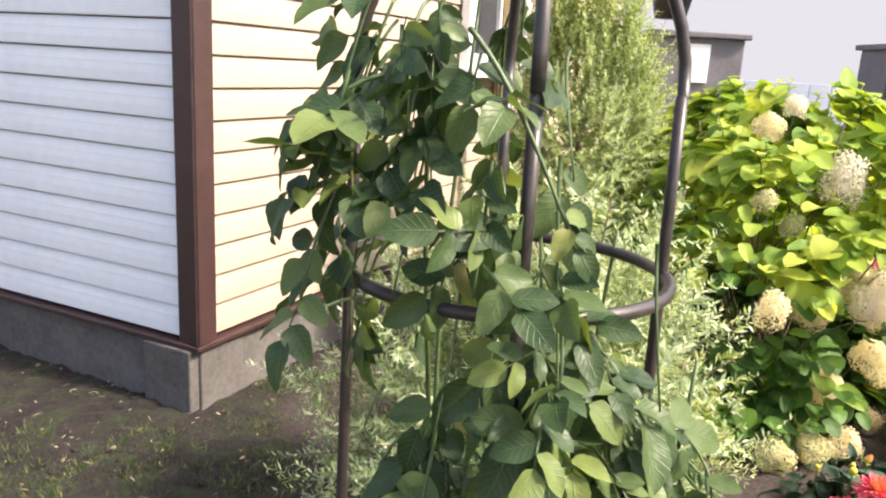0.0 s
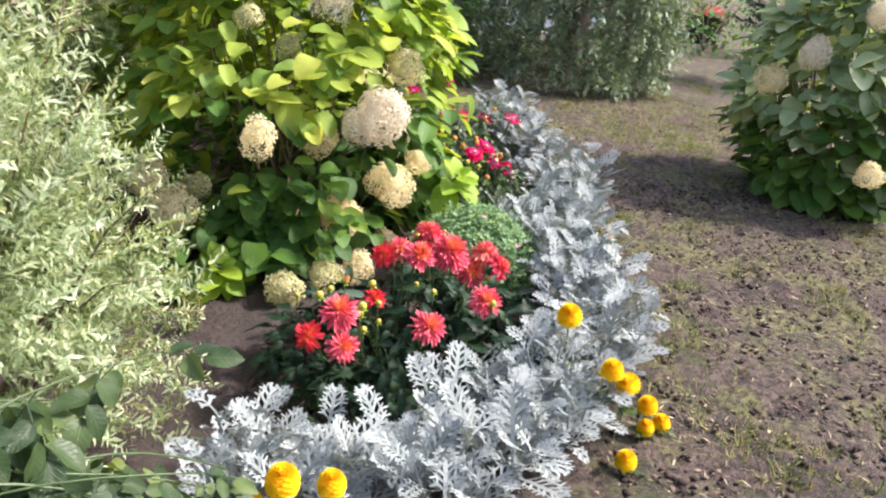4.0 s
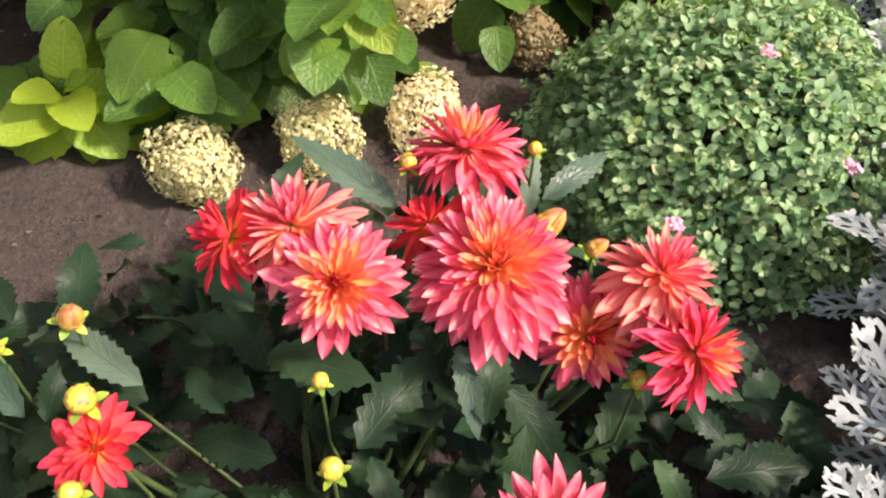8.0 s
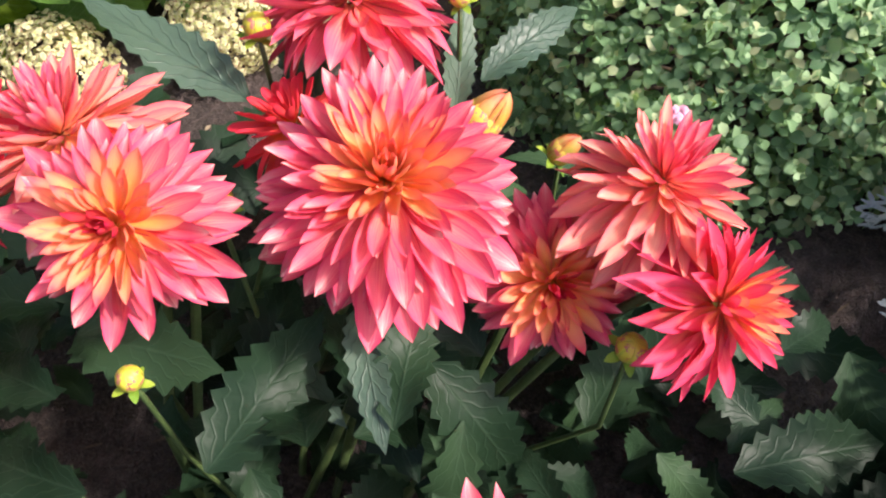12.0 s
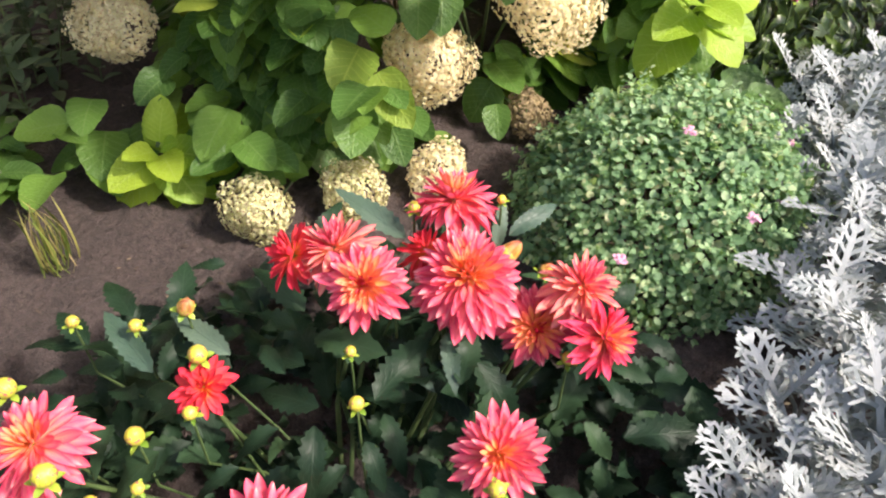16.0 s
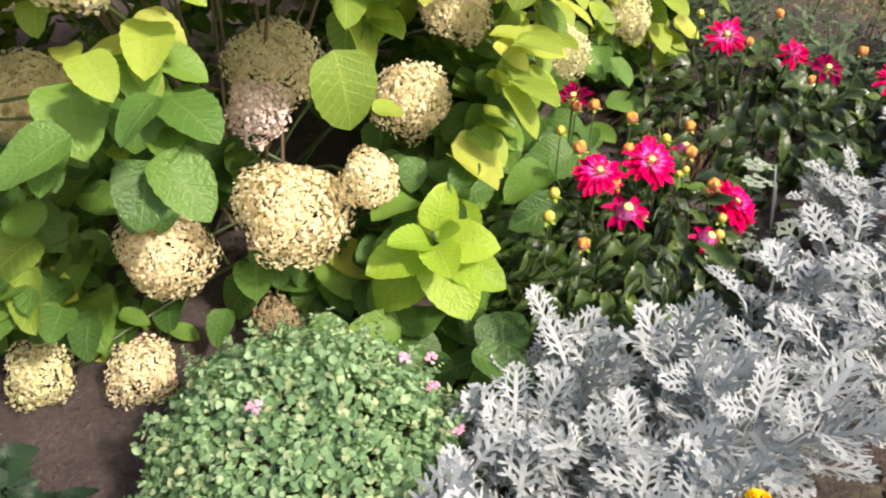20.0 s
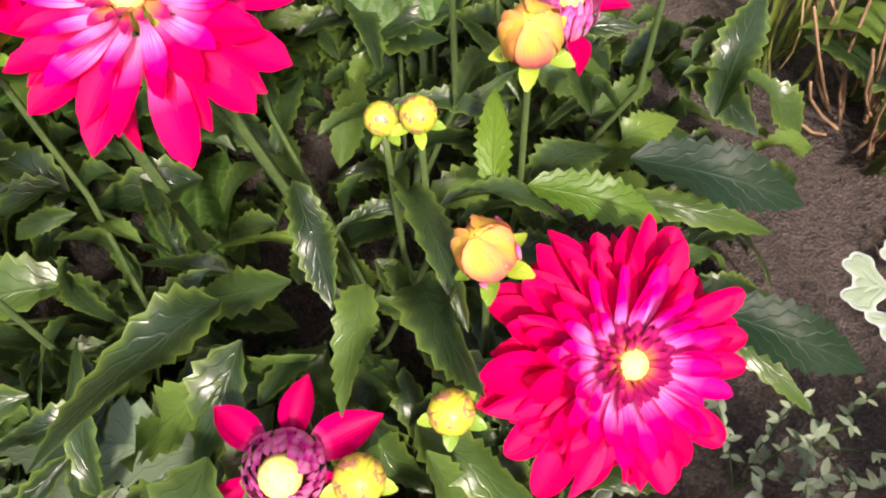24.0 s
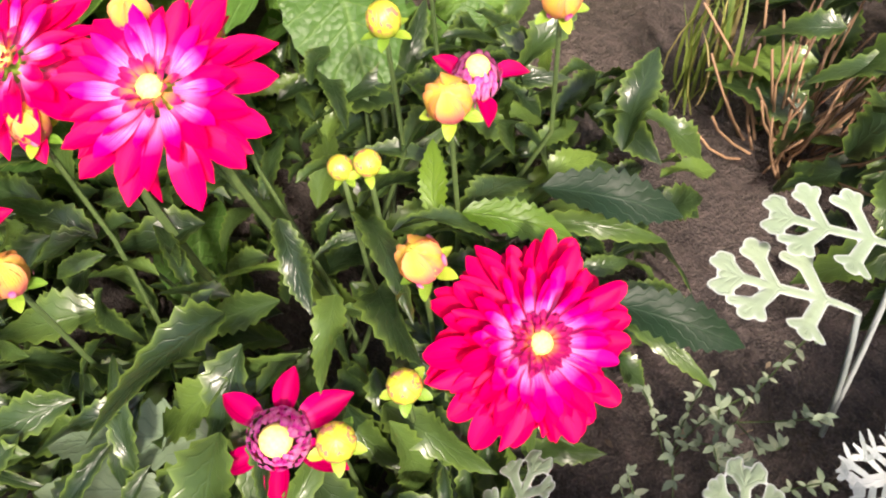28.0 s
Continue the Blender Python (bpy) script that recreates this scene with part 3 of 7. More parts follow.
def inside_bed(x, y):
    """How far a place lies inside the flower bed (below 0: outside), in metres."""
    hit, best = False, 1e9
    for (ax, ay), (bx, by) in zip(BED, BED[1:] + BED[:1]):
        if (ay > y) != (by > y) and x < (bx - ax) * (y - ay) / (by - ay) + ax:
            hit = not hit
        k = max(0, min(1, ((x - ax) * (bx - ax) + (y - ay) * (by - ay)) / ((bx - ax) ** 2 + (by - ay) ** 2)))
        best = min(best, math.hypot(x - ax - k * (bx - ax), y - ay - k * (by - ay)))
    return best if hit else -best


def ground_z(x, y):
    d = min(max((inside_bed(x, y) + 0.05) / 0.5, 0), 1) if -2 < x < 5 and -1 < y < 6 else 0
    z = -0.07 * d * d * (3 - 2 * d)
    far = max(abs(x), abs(y))
    return z + (0.02 * noise.noise((x * 0.9, y * 0.9, 0)) + 0.012 * noise.noise((x * 5, y * 5, 3))) * (1 if far < 12 else 0)


def spread_axis(lo, hi, step, far):
    inner = list(np.arange(lo, hi, step))
    out, s = [], step
    v = hi
    while v < far:
        out.append(v)
        s *= 1.35
        v += s
    left, s, v = [], step, lo
    while v > -far:
        s *= 1.35
        v -= s
        left.append(v)
    return np.array(left[::-1] + inner + out + [far])


def build_ground():
    xs, ys = spread_axis(-2.5, 6.0, 0.04, 900), spread_axis(-0.6, 7.0, 0.04, 900)
    rows = [[(x, y, ground_z(x, y), 0, 0) for x in xs] for y in ys]
    v, f, u = grid_template(rows)
    rng = np.random.RandomState(5)
    core = (abs(v[:, 0] - 1.7) < 4) & (abs(v[:, 1] - 3) < 4)
    v[:, 2] += core * rng.normal(0, 0.008, len(v))
    me = mesh_of("ground", (v, f, u), M_ground)
    att = me.attributes.new("bed", "FLOAT", "POINT")
    mask = [min(max((inside_bed(x, y) + 0.06 + 0.07 * noise.noise((x * 4, y * 4, 9))) / 0.12, 0), 1) if -1 < x < 4 and 0.5 < y < 5.5 else 0.0 for x, y, _ in v]
    att.data.foreach_set("value", np.array(mask, np.float32))
    # Where the moss and its painted shade lie.
    moss_shade_mask = me.attributes.new("moss", "FLOAT", "POINT")
    moss_shade_mask.data.foreach_set("value", (np.clip((0.15 - v[:, 0] + 0.25 * np.sin(v[:, 1] * 3)) / 0.5, 0, 1) * np.clip((v[:, 0] + 2.6) / 0.5, 0, 1) * np.clip((v[:, 1] - 0.2) / 0.5, 0, 1) * np.clip((3.6 - v[:, 1]) / 0.5, 0, 1)).astype(np.float32))
    return tagged(new("ground", me), "worn lawn and dark bare flower bed soil", "ground", kind="structure")


build_ground()


# ---- house ----
CORNER = Vector((-0.72, 2.41, 0))
LEFT, RIGHT = Vector((-0.903, 0.43, 0)).normalized(), Vector((0.43, 0.903, 0)).normalized()
SIDING_Z, PITCH, TOP = 0.252, 0.1028, 3.1


def house():
    h = tagged(thing("house", CORNER, "small house clad in pale horizontal vinyl siding with brown corner trim", "house"), kind="structure")
    # The right wall takes the siding copy whose colour is set for sunlight.
    for name, along, outward, mat, length in (("left_wall", LEFT, Vector((-RIGHT.x, -RIGHT.y, 0)), M_siding, 4.0), ("right_wall", RIGHT, Vector((-LEFT.x, -LEFT.y, 0)), M_siding_sunlit, 5.2)):
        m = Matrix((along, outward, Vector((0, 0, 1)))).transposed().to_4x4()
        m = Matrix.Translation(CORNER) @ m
        # Dark backing, which paints the shadow lines deeper in the gaps between boards.
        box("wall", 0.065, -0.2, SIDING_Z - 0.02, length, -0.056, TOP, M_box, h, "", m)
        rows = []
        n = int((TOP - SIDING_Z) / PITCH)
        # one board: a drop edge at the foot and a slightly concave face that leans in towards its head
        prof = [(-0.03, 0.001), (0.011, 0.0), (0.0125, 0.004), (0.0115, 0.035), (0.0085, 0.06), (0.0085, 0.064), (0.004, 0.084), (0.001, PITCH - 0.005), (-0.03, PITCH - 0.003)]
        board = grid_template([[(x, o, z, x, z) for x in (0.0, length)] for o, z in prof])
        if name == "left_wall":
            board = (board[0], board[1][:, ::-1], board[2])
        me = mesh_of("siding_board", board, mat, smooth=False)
        for i in range(n):
            part("siding_board", me, h, "", m @ Matrix.Translation((0.052, -0.022, SIDING_Z + i * PITCH)))
        box("foundation", -0.03 if name == "right_wall" else 0.0, -0.22, -0.3, length, -0.012, SIDING_Z - 0.03, M_concrete, h, "grey concrete plinth", m, 0.006)
        box("drip_flashing", -0.02, -0.03, SIDING_Z - 0.028, length, 0.022, SIDING_Z - 0.012, M_trim, h, "dark brown drip edge", m, 0.003)
        box("corner_trim", -0.004, -0.03, SIDING_Z - 0.03, 0.078, 0.008 if name == "left_wall" else 0.011, TOP, M_trim, h, "dark brown corner profile", m, 0.005)
    for start, along, length in ((CORNER + LEFT * 3.98, RIGHT, 5.2), (CORNER + RIGHT * 5.18, LEFT, 3.97)):
        m = Matrix.Translation(start) @ Matrix((along, Vector((-along.y, along.x, 0)), Vector((0, 0, 1)))).transposed().to_4x4()
        box("back_wall", 0.1, -0.08, -0.1, length, 0.08, TOP, M_siding, h, "", m)
    m = Matrix.Translation(CORNER) @ Matrix((RIGHT, -LEFT, Vector((0, 0, 1)))).transposed().to_4x4()
    w = part("window", None, h, "white framed window", m @ Matrix.Translation((2.35, 0, 1.25)))
    for a in ((-0.45, 0, -0.08, 0.45, 0.05, 0.0), (-0.45, 0, 1.0, 0.45, 0.05, 1.08), (-0.45, 0, 0, -0.37, 0.05, 1.0), (0.37, 0, 0, 0.45, 0.05, 1.0), (-0.03, 0, 0, 0.03, 0.045, 1.0)):
        box("window_frame", *a, M_paper, w, "", whereabouts(w))
    box("window_sill", -0.5, 0, -0.12, 0.5, 0.12, -0.085, M_paper, w, "", whereabouts(w))
    box("window_pane", -0.37, 0.0, 0.0, 0.37, 0.018, 1.0, M_pot, w, "", whereabouts(w), 0.001)
    bm = bmesh.new()
    far = CORNER + LEFT * 4 + RIGHT * 5.2
    c = [CORNER - (LEFT + RIGHT) * 0.35, CORNER + LEFT * 4 - RIGHT * 0.35, far, CORNER + RIGHT * 5.2 - LEFT * 0.35]
    low = [bm.verts.new(p + Vector((0, 0, TOP))) for p in c]
    mid_a, mid_b = (c[0] + c[1]) / 2, (c[2] + c[3]) / 2
    ra, rb = bm.verts.new(mid_a + Vector((0, 0, TOP + 1.3))), bm.verts.new(mid_b + Vector((0, 0, TOP + 1.3)))
    for f in ((low[0], low[3], rb, ra), (low[1], ra, rb, low[2]), (low[0], ra, low[1]), (low[3], low[2], rb), tuple(low)):
        bm.faces.new(f)
    solid("roof", bm, M_roof, h)


house()


# ---- obelisk with climber ----
OB = Vector((0.14, 0.87, 0))


def obelisk():
    o = thing("garden_obelisk", OB, "dark painted metal plant obelisk with round ring and arched top", "plant support")
    r, spring = 0.174, 1.17
    for k, a in enumerate((0, 90)):
        d = Vector((math.cos(radians(a)), math.sin(radians(a)), 0))
        for s in (1, -1):
            me = tube([OB + d * s * r * (1 + 0.02 * math.sin(z * 3)) + Vector((0, 0, z)) for z in np.linspace(-0.15, spring, 12)], 0.0068, M_iron, "pole", 10)
            part("pole", me, o)
        arch = [OB + d * math.cos(t) * r + Vector((0, 0, spring + math.sin(t) * (r + 0.03 + 0.006 * k))) for t in np.linspace(0, math.pi, 19)]
        part("arch", tube(arch, 0.0068, M_iron, "arch", 10), o)
    for z in (0.38, 0.972):
        ring = [OB + Vector((math.cos(t) * (r + 0.004), math.sin(t) * (r + 0.004), z)) for t in np.linspace(0, 6.28318, 41)[:-1]]
        part("ring", tube(ring, 0.0072, M_iron, "ring", 10, closed=True), o, "round bar ring")
    return o


obelisk()



def rose_leaf(size, seed):
    """A leaf of five toothed leaflets on a thin stalk."""
    rng = random.Random(seed)
    bits = [blade(0.08 * size, 0.003, 4, 1, 0.3, 0.3, 1.0, 0.6, 18)]
    for x, a, k in ((0.078, 0, 1.1), (0.06, 55, 0.95), (0.045, -58, 1.0), (0.02, 62, 0.85)):
        one = blade(0.062 * size * k, 0.038 * size * k, 10, 4, 0.76, 0.58, 0.06, 0.03, rng.uniform(5, 50), 0.1, rng.uniform(0.05, 0.4), 0.045, 0.16)
        bits.append(moved(one, pose(x * size, 0, -0.1 * x * size, rng.uniform(-25, 25), rng.uniform(-5, 30), a + rng.uniform(-12, 12))))
    return merge(*bits)


LEAF_CLIMBER = [rose_leaf(s, 7 + i) for i, s in enumerate((0.92, 1.02, 0.8, 0.88, 0.7))]


def climber():
    rng = random.Random(11)
    c = thing("climbing_rose", OB, "climbing plant with oval green leaves trained on a dark metal obelisk", "climber")
    leaf_meshes = [mesh_of("leaf", t, M_climber) for t in LEAF_CLIMBER]
    stems = []
    # main canes from the ground, up and over the arches and rings
    for k in range(9):
        a = k * 0.7 + 0.3
        pts = []
        for i in range(15):
            z = i / 14 * (1.28 if k in (3, 4) else 0.8 + 0.1 * (k % 3))
            rr = 0.05 + 0.145 * min(1, z / 0.45) + 0.02 * math.sin(k * 2 + z * 7)
            t = a + 0.9 * z * (1 if k % 2 else -1) + 0.2 * math.sin(3 * z + k)
            pts.append(OB + Vector((math.cos(t) * rr, math.sin(t) * rr, z)))
        stems.append(([OB + Vector(((p.x - OB.x) * (0.45 if p.x < OB.x else 1.0), p.y - OB.y, p.z)) for p in pts], 0.0045))
    # hanging and reaching shoots
    for (ax, ay, az), (bx, by, bz), sag in (
            ((0.02, 0.76, 1.18), (-0.12, 0.70, 0.98), 0.05), ((-0.02, 0.78, 1.1), (-0.08, 0.64, 0.8), 0.06), ((0.08, 0.7, 1.22), (0.2, 0.66, 1.0), 0.04),
            ((-0.0, 0.8, 0.95), (-0.13, 0.68, 0.88), 0.04), ((0.0, 0.72, 0.9), (-0.1, 0.62, 0.74), 0.05), ((0.16, 0.7, 1.0), (0.2, 0.62, 0.68), 0.05),
            ((0.25, 0.8, 0.98), (0.36, 0.74, 0.76), 0.04), ((0.27, 0.84, 0.9), (0.42, 0.8, 0.66), 0.05), ((0.2, 0.74, 0.7), (0.5, 0.82, 0.5), 0.05),
            ((0.1, 0.72, 0.75), (0.0, 0.62, 0.52), 0.04), ((0.22, 0.74, 0.62), (0.4, 0.7, 0.4), 0.06), ((0.25, 0.85, 0.55), (0.68, 0.95, 0.4), 0.08), ((0.3, 0.9, 0.45), (0.78, 1.15, 0.3), 0.07),
            ((0.2, 0.85, 1.28), (0.3, 0.8, 1.02), 0.05), ((0.0, 0.85, 1.25), (-0.14, 0.8, 1.08), 0.05), ((0.14, 0.7, 0.5), (0.2, 0.56, 0.3), 0.05), ((0.05, 0.72, 0.55), (-0.06, 0.6, 0.32), 0.05)):
        stems.append((bend_line((ax, ay, az), (bx, by, bz), sag, 10, 0.02, rng), 0.0026))
    # many short hanging side shoots, most of them on the open front
    for k in range(120):
        t, z = rng.uniform(-3.1, 0.0) if k % 5 else rng.uniform(0, 3.1), rng.uniform(0.3, 1.3)
        if z > 1.1 and math.cos(t) > 0.3:
            t = math.pi - t
        rr = rng.uniform(0.12, 0.2)
        p = OB + Vector((math.cos(t) * rr, math.sin(t) * rr, z))
        q = p + Vector((math.cos(t) * rng.uniform(0.02, 0.09), math.sin(t) * rng.uniform(0.02, 0.1), -rng.uniform(0.08, 0.24)))
        if not (q.x < 0.03 and q.z < 0.7):
            stems.append((bend_line(p, q, 0.03, 7, 0.015, rng), 0.002))
    # shoots that arch out over the foot of the obelisk towards the bed
    for k in range(22):
        p = OB + Vector((rng.uniform(0.08, 0.2), rng.uniform(-0.14, 0.08), rng.uniform(0.6, 0.86)))
        q = Vector((rng.uniform(0.34, 0.56), rng.uniform(0.78, 1.0), rng.uniform(0.52, 0.72)))
        stems.append((bend_line(p, q, 0.04, 9, 0.02, rng), 0.0022))
    # long low shoots that lean out towards the silver edging
    low = []
    for k in range(20):
        p = OB + Vector((rng.uniform(0.0, 0.18), rng.uniform(-0.1, 0.15), rng.uniform(0.25, 0.6)))
        q = Vector((rng.uniform(0.35, 0.85), rng.uniform(0.72, 1.2), rng.uniform(0.15, 0.42)))
        stems.append((bend_line(p, q, 0.08, 10, 0.03, rng), 0.0024))
        low.append(stems[-1][0])
    def grown(p):
        """Where the plant has filled its frame: it hugs the poles, trails to one side at the top and spreads at the foot."""
        lo = -0.12 if 0.95 < p.z < 1.2 else 0.0 if p.z < 0.88 else -0.03
        return lo < p.x < 0.27 + max(0.0, 0.86 - p.z) * 0.95

    spots, placed = [], []
    for pts, r in stems:
        if r < 0.004:
            keep = [p for p in pts if grown(p) and p.x > -0.07 and not (p.x > 0.22 and p.z > 1.05)]
            if len(keep) < 4:
                continue
            pts = keep
        part("stem", tube(pts, r, M_stem, "stem", 6, 0.5), c)
        for i in range(1, len(pts)):
            p, q = pts[i - 1], pts[i]
            for s in range(2):
                spots.append((p.lerp(q, rng.random()), (q - p).normalized()))
    rng.shuffle(spots)
    for p, d in spots * 2:
        out = Vector((p.x - OB.x, p.y - OB.y, 0))
        if out.length < 0.02:
            continue
        out.normalize()
        if len(placed) >= 640:
            break
        if not grown(p) or out.y > 0.35 and rng.random() < 0.6 or p.x > 0.14 and p.z > 1.0 and rng.random() < 0.75 or p.x < -0.02 and rng.random() < 0.15 or p.x < 0.14 and p.z > 0.8 and rng.random() < 0.35:
            continue
        side = d.cross(Vector((0, 0, 1)))
        side = side.normalized() if side.length > 1e-3 else out
        ahead = out * rng.uniform(0.2, 0.9) + side * rng.uniform(-0.9, 0.9) + Vector((0, 0, rng.uniform(-1.3, 0.15)))
        base = p + Vector((rng.uniform(-1, 1), rng.uniform(-1, 1), rng.uniform(-0.5, 0.5))) * 0.012
        reach = base.x + ahead.normalized().x * 0.13
        if reach < (0.0 if p.z < 0.95 else -0.15) or reach > 0.31 + max(0.0, 0.86 - p.z) * 0.95:
            continue
        upv = out * 0.8 + Vector((rng.uniform(-0.7, 0.7), rng.uniform(-0.7, 0.7), 0.7))
        placed.append(turned(base, ahead, upv, rng.uniform(0.55, 0.95)))
    for k in range(130):
        pts = rng.choice(low)
        i = rng.randrange(4, len(pts))
        p = pts[i - 1].lerp(pts[i], rng.random())
        a = rng.uniform(-3.1, 0.6)
        placed.append(turned(p, (math.cos(a), math.sin(a), rng.uniform(-1.0, 0.1)), (rng.uniform(-0.4, 0.4), rng.uniform(-0.9, 0.0), 0.8), rng.uniform(0.55, 0.9)))
    # short leafy shoots that fill the front of the obelisk
    for k in range(24):
        p = Vector((rng.uniform(0.02, 0.34), rng.uniform(0.68, 0.82), rng.uniform(0.6, 0.95)))
        q = p + Vector((rng.uniform(-0.05, 0.07), rng.uniform(-0.08, 0.02), -rng.uniform(0.06, 0.13)))
        pts = bend_line(p, q, 0.02, 6, 0.012, rng)
        part("stem", tube(pts, 0.0018, M_stem, "stem", 6, 0.5), c)
        for j in range(6):
            i = rng.randrange(1, len(pts))
            a = rng.uniform(-3.1, 0.6)
            m = turned(pts[i - 1].lerp(pts[i], rng.random()), (math.cos(a), math.sin(a), rng.uniform(-1.2, 0.1)), (rng.uniform(-0.5, 0.5), rng.uniform(-0.9, 0.0), 0.8), rng.uniform(0.55, 0.92))
            if -0.01 < m.translation.x + math.cos(a) * 0.08 < 0.36:
                placed.append(m)
    # leafy tips that hang over the front of the bed
    for k in range(16):
        p = Vector((rng.uniform(0.2, 0.3), rng.uniform(0.75, 0.9), rng.uniform(0.45, 0.62)))
        q = Vector((rng.uniform(0.34, 0.74), rng.uniform(0.86, 1.12), rng.uniform(0.36, 0.56)))
        pts = bend_line(p, q, 0.06, 8, 0.02, rng)
        part("stem", tube(pts, 0.002, M_stem, "stem", 6, 0.5), c)
        for j in range(9):
            i = rng.randrange(2, len(pts))
            a = rng.uniform(-3.1, 0.8)
            placed.append(turned(pts[i - 1].lerp(pts[i], rng.random()), (math.cos(a), math.sin(a), rng.uniform(-1.0, 0.2)), (rng.uniform(-0.4, 0.4), rng.uniform(-0.8, 0.1), 0.9), rng.uniform(0.6, 0.95)))
    placed.sort(key=lambda m: m.translation.y)
    for m in placed[:300]:
        part("leaf", rng.choice(leaf_meshes), c, "", m)
    part("foliage", mesh_of("foliage", scattered(LEAF_CLIMBER, placed[300:], 5), M_climber), c, "", kind="stuff")
    # a few yellowing leaves low on the front
    M_yellow = leaf_material("yellowing_leaf", [(0, (0.5, 0.42, 0.06)), (0.6, (0.42, 0.24, 0.08)), (1, (0.3, 0.36, 0.08))], (0.5, 0.45, 0.2), 0.3, 8, 0.35, 0.45)
    ym = mesh_of("leaf", LEAF_CLIMBER[2], M_yellow)
    for k in range(5):
        base = Vector((0.19 + rng.uniform(-0.05, 0.05), 0.66 + rng.uniform(-0.03, 0.03), 0.70 + rng.uniform(-0.05, 0.04)))
        part("leaf", ym, c, "yellowing leaf", turned(base, (rng.uniform(-1, 1), rng.uniform(-0.7, 0.1), rng.uniform(-1, -0.1)), (0, -0.6, 0.8), rng.uniform(0.45, 0.7)))


climber()

# ---- dappled willow ----
LEAF_WILLOW = [blade(0.034, 0.0095, 2, 1, 0.8, 0.8, 0.15, 0.05, b) for b in (15, -10, 35)]


def leafy_shoots(rng, shoots, templates, step, size, spread=55, tilt=0.3):
    """Poses of small leaves set in pairs along shoots."""
    mats = []
    for pts in shoots:
        length = sum((b - a).length for a, b in zip(pts, pts[1:]))
        n = max(int(length / step), 2)
        for i in range(n):
            t = (i + rng.random() * 0.5) / n * (len(pts) - 1)
            k = min(int(t), len(pts) - 2)
            p, d = pts[k].lerp(pts[k + 1], t - k), (pts[k + 1] - pts[k]).normalized()
            o = d.orthogonal().normalized()
            a = rng.uniform(0, 6.283)
            for s in (0, math.pi):
                side = Matrix.Rotation(a + s, 3, d) @ o
                c = math.cos(radians(spread))
                ahead = d * c + side * math.sin(radians(spread)) + Vector((0, 0, rng.uniform(-tilt, tilt)))
                mats.append(turned(p, ahead, d + Vector((0, 0, 0.5)), size * rng.uniform(0.6, 1.25) * (1 - 0.4 * i / n)))
    return mats


def willow():
    rng = random.Random(21)
    base = Vector((0.36, 1.76, ground_z(0.36, 1.76)))
    w = thing("dappled_willow", base, "dense dappled willow shrub with narrow pale green leaves", "shrub")
    shoots = []
    for k in range(420):
        a = rng.uniform(0, 6.283)
        h = 1.08 * rng.random() ** 0.8
        reach = (0.29 + 0.13 * min(1, h / 0.35)) * math.sqrt(max(0.05, 1 - (h / 1.1) ** 3)) * rng.uniform(0.75, 1.08)
        d = Vector((math.cos(a) * reach * (1.3 if math.cos(a) > 0 else 1.6) - 0.03, math.sin(a) * reach, h))
        mid = base + d * 0.45 + Vector((0, 0, 0.08))
        tip = base + d + Vector((rng.uniform(-0.06, 0.06), rng.uniform(-0.06, 0.06), rng.uniform(-0.12, 0.05)))
        if tip.z < 0.03:
            tip.z = 0.03 + rng.random() * 0.08
        shoots.append([base.lerp(mid, 0.3), mid, mid.lerp(tip, 0.5) + Vector((0, 0, 0.04)), tip])
    for sh in shoots[:40]:
        part("stem", tube(sh, 0.004, M_stem_red, "stem", 5, 0.4), w)
    mats = []
    for sh in shoots:
        mats += leafy_shoots(rng, [sh[1:]], LEAF_WILLOW, 0.011, 1.0)
        for j in range(4):
            p = sh[1].lerp(sh[3], rng.uniform(0.1, 0.9))
            q = p + Vector((rng.uniform(-1, 1), rng.uniform(-1, 1), rng.uniform(-0.4, 0.9))) * 0.09
            mats += leafy_shoots(rng, [[p, p.lerp(q, 0.5) + Vector((0, 0, 0.01)), q]], LEAF_WILLOW, 0.01, 0.85)
    part("foliage", mesh_of("foliage", scattered(LEAF_WILLOW, mats, 3), M_willow), w, "", kind="stuff")


willow()


def fine_shrub():
    rng = random.Random(31)
    base = Vector((0.58, 3.1, ground_z(0.58, 3.1)))
    w = thing("feathery_shrub", base, "tall rounded shrub with very fine pale green foliage", "shrub")
    part("trunk", tube([base, base + Vector((0.02, 0, 0.5)), base + Vector((0, 0.02, 1.2))], 0.02, M_bark, "trunk", 8, 0.5), w)
    mats = []
    leaf = [blade(0.026, 0.009, 2, 1, 0.8, 0.8, 0.1, 0.1, 10)]
    for k in range(2200):
        a, e = rng.uniform(0, 6.283), math.asin(rng.uniform(-0.75, 1))
        r = rng.uniform(0.55, 1.0)
        d = Vector((math.cos(a) * math.cos(e) * 0.29, math.sin(a) * math.cos(e) * 0.29, math.sin(e) * 0.66))
        p = base + Vector((0, 0, 0.95)) + d * r
        q = p + d.normalized() * 0.1 + Vector((rng.uniform(-0.05, 0.05), rng.uniform(-0.05, 0.05), rng.uniform(0, 0.1)))
        mats += leafy_shoots(rng, [[p, p.lerp(q, 0.5), q]], leaf, 0.008, 1.0)
    part("foliage", mesh_of("foliage", scattered(leaf, mats, 3), M_kochia), w, "", kind="stuff")


fine_shrub()

# ---- hydrangea ----
LEAF_HYD = [blade(0.104, 0.079 * w, 14, 4, 0.72, 0.5, 0.05, 0.02, b, 0.12, f, 0.05, 0.08) for w, b, f in ((1, 25, 0.15), (1.1, 40, 0.1), (0.85, 15, 0.25))]
FLORET = [moved(blade(0.0085, 0.0085, 2, 1, 0.8, 0.5, 0.3, 0.45, 25), pose(0, 0, 0, 0, 10, a)) for a in (0, 90, 180, 270)]
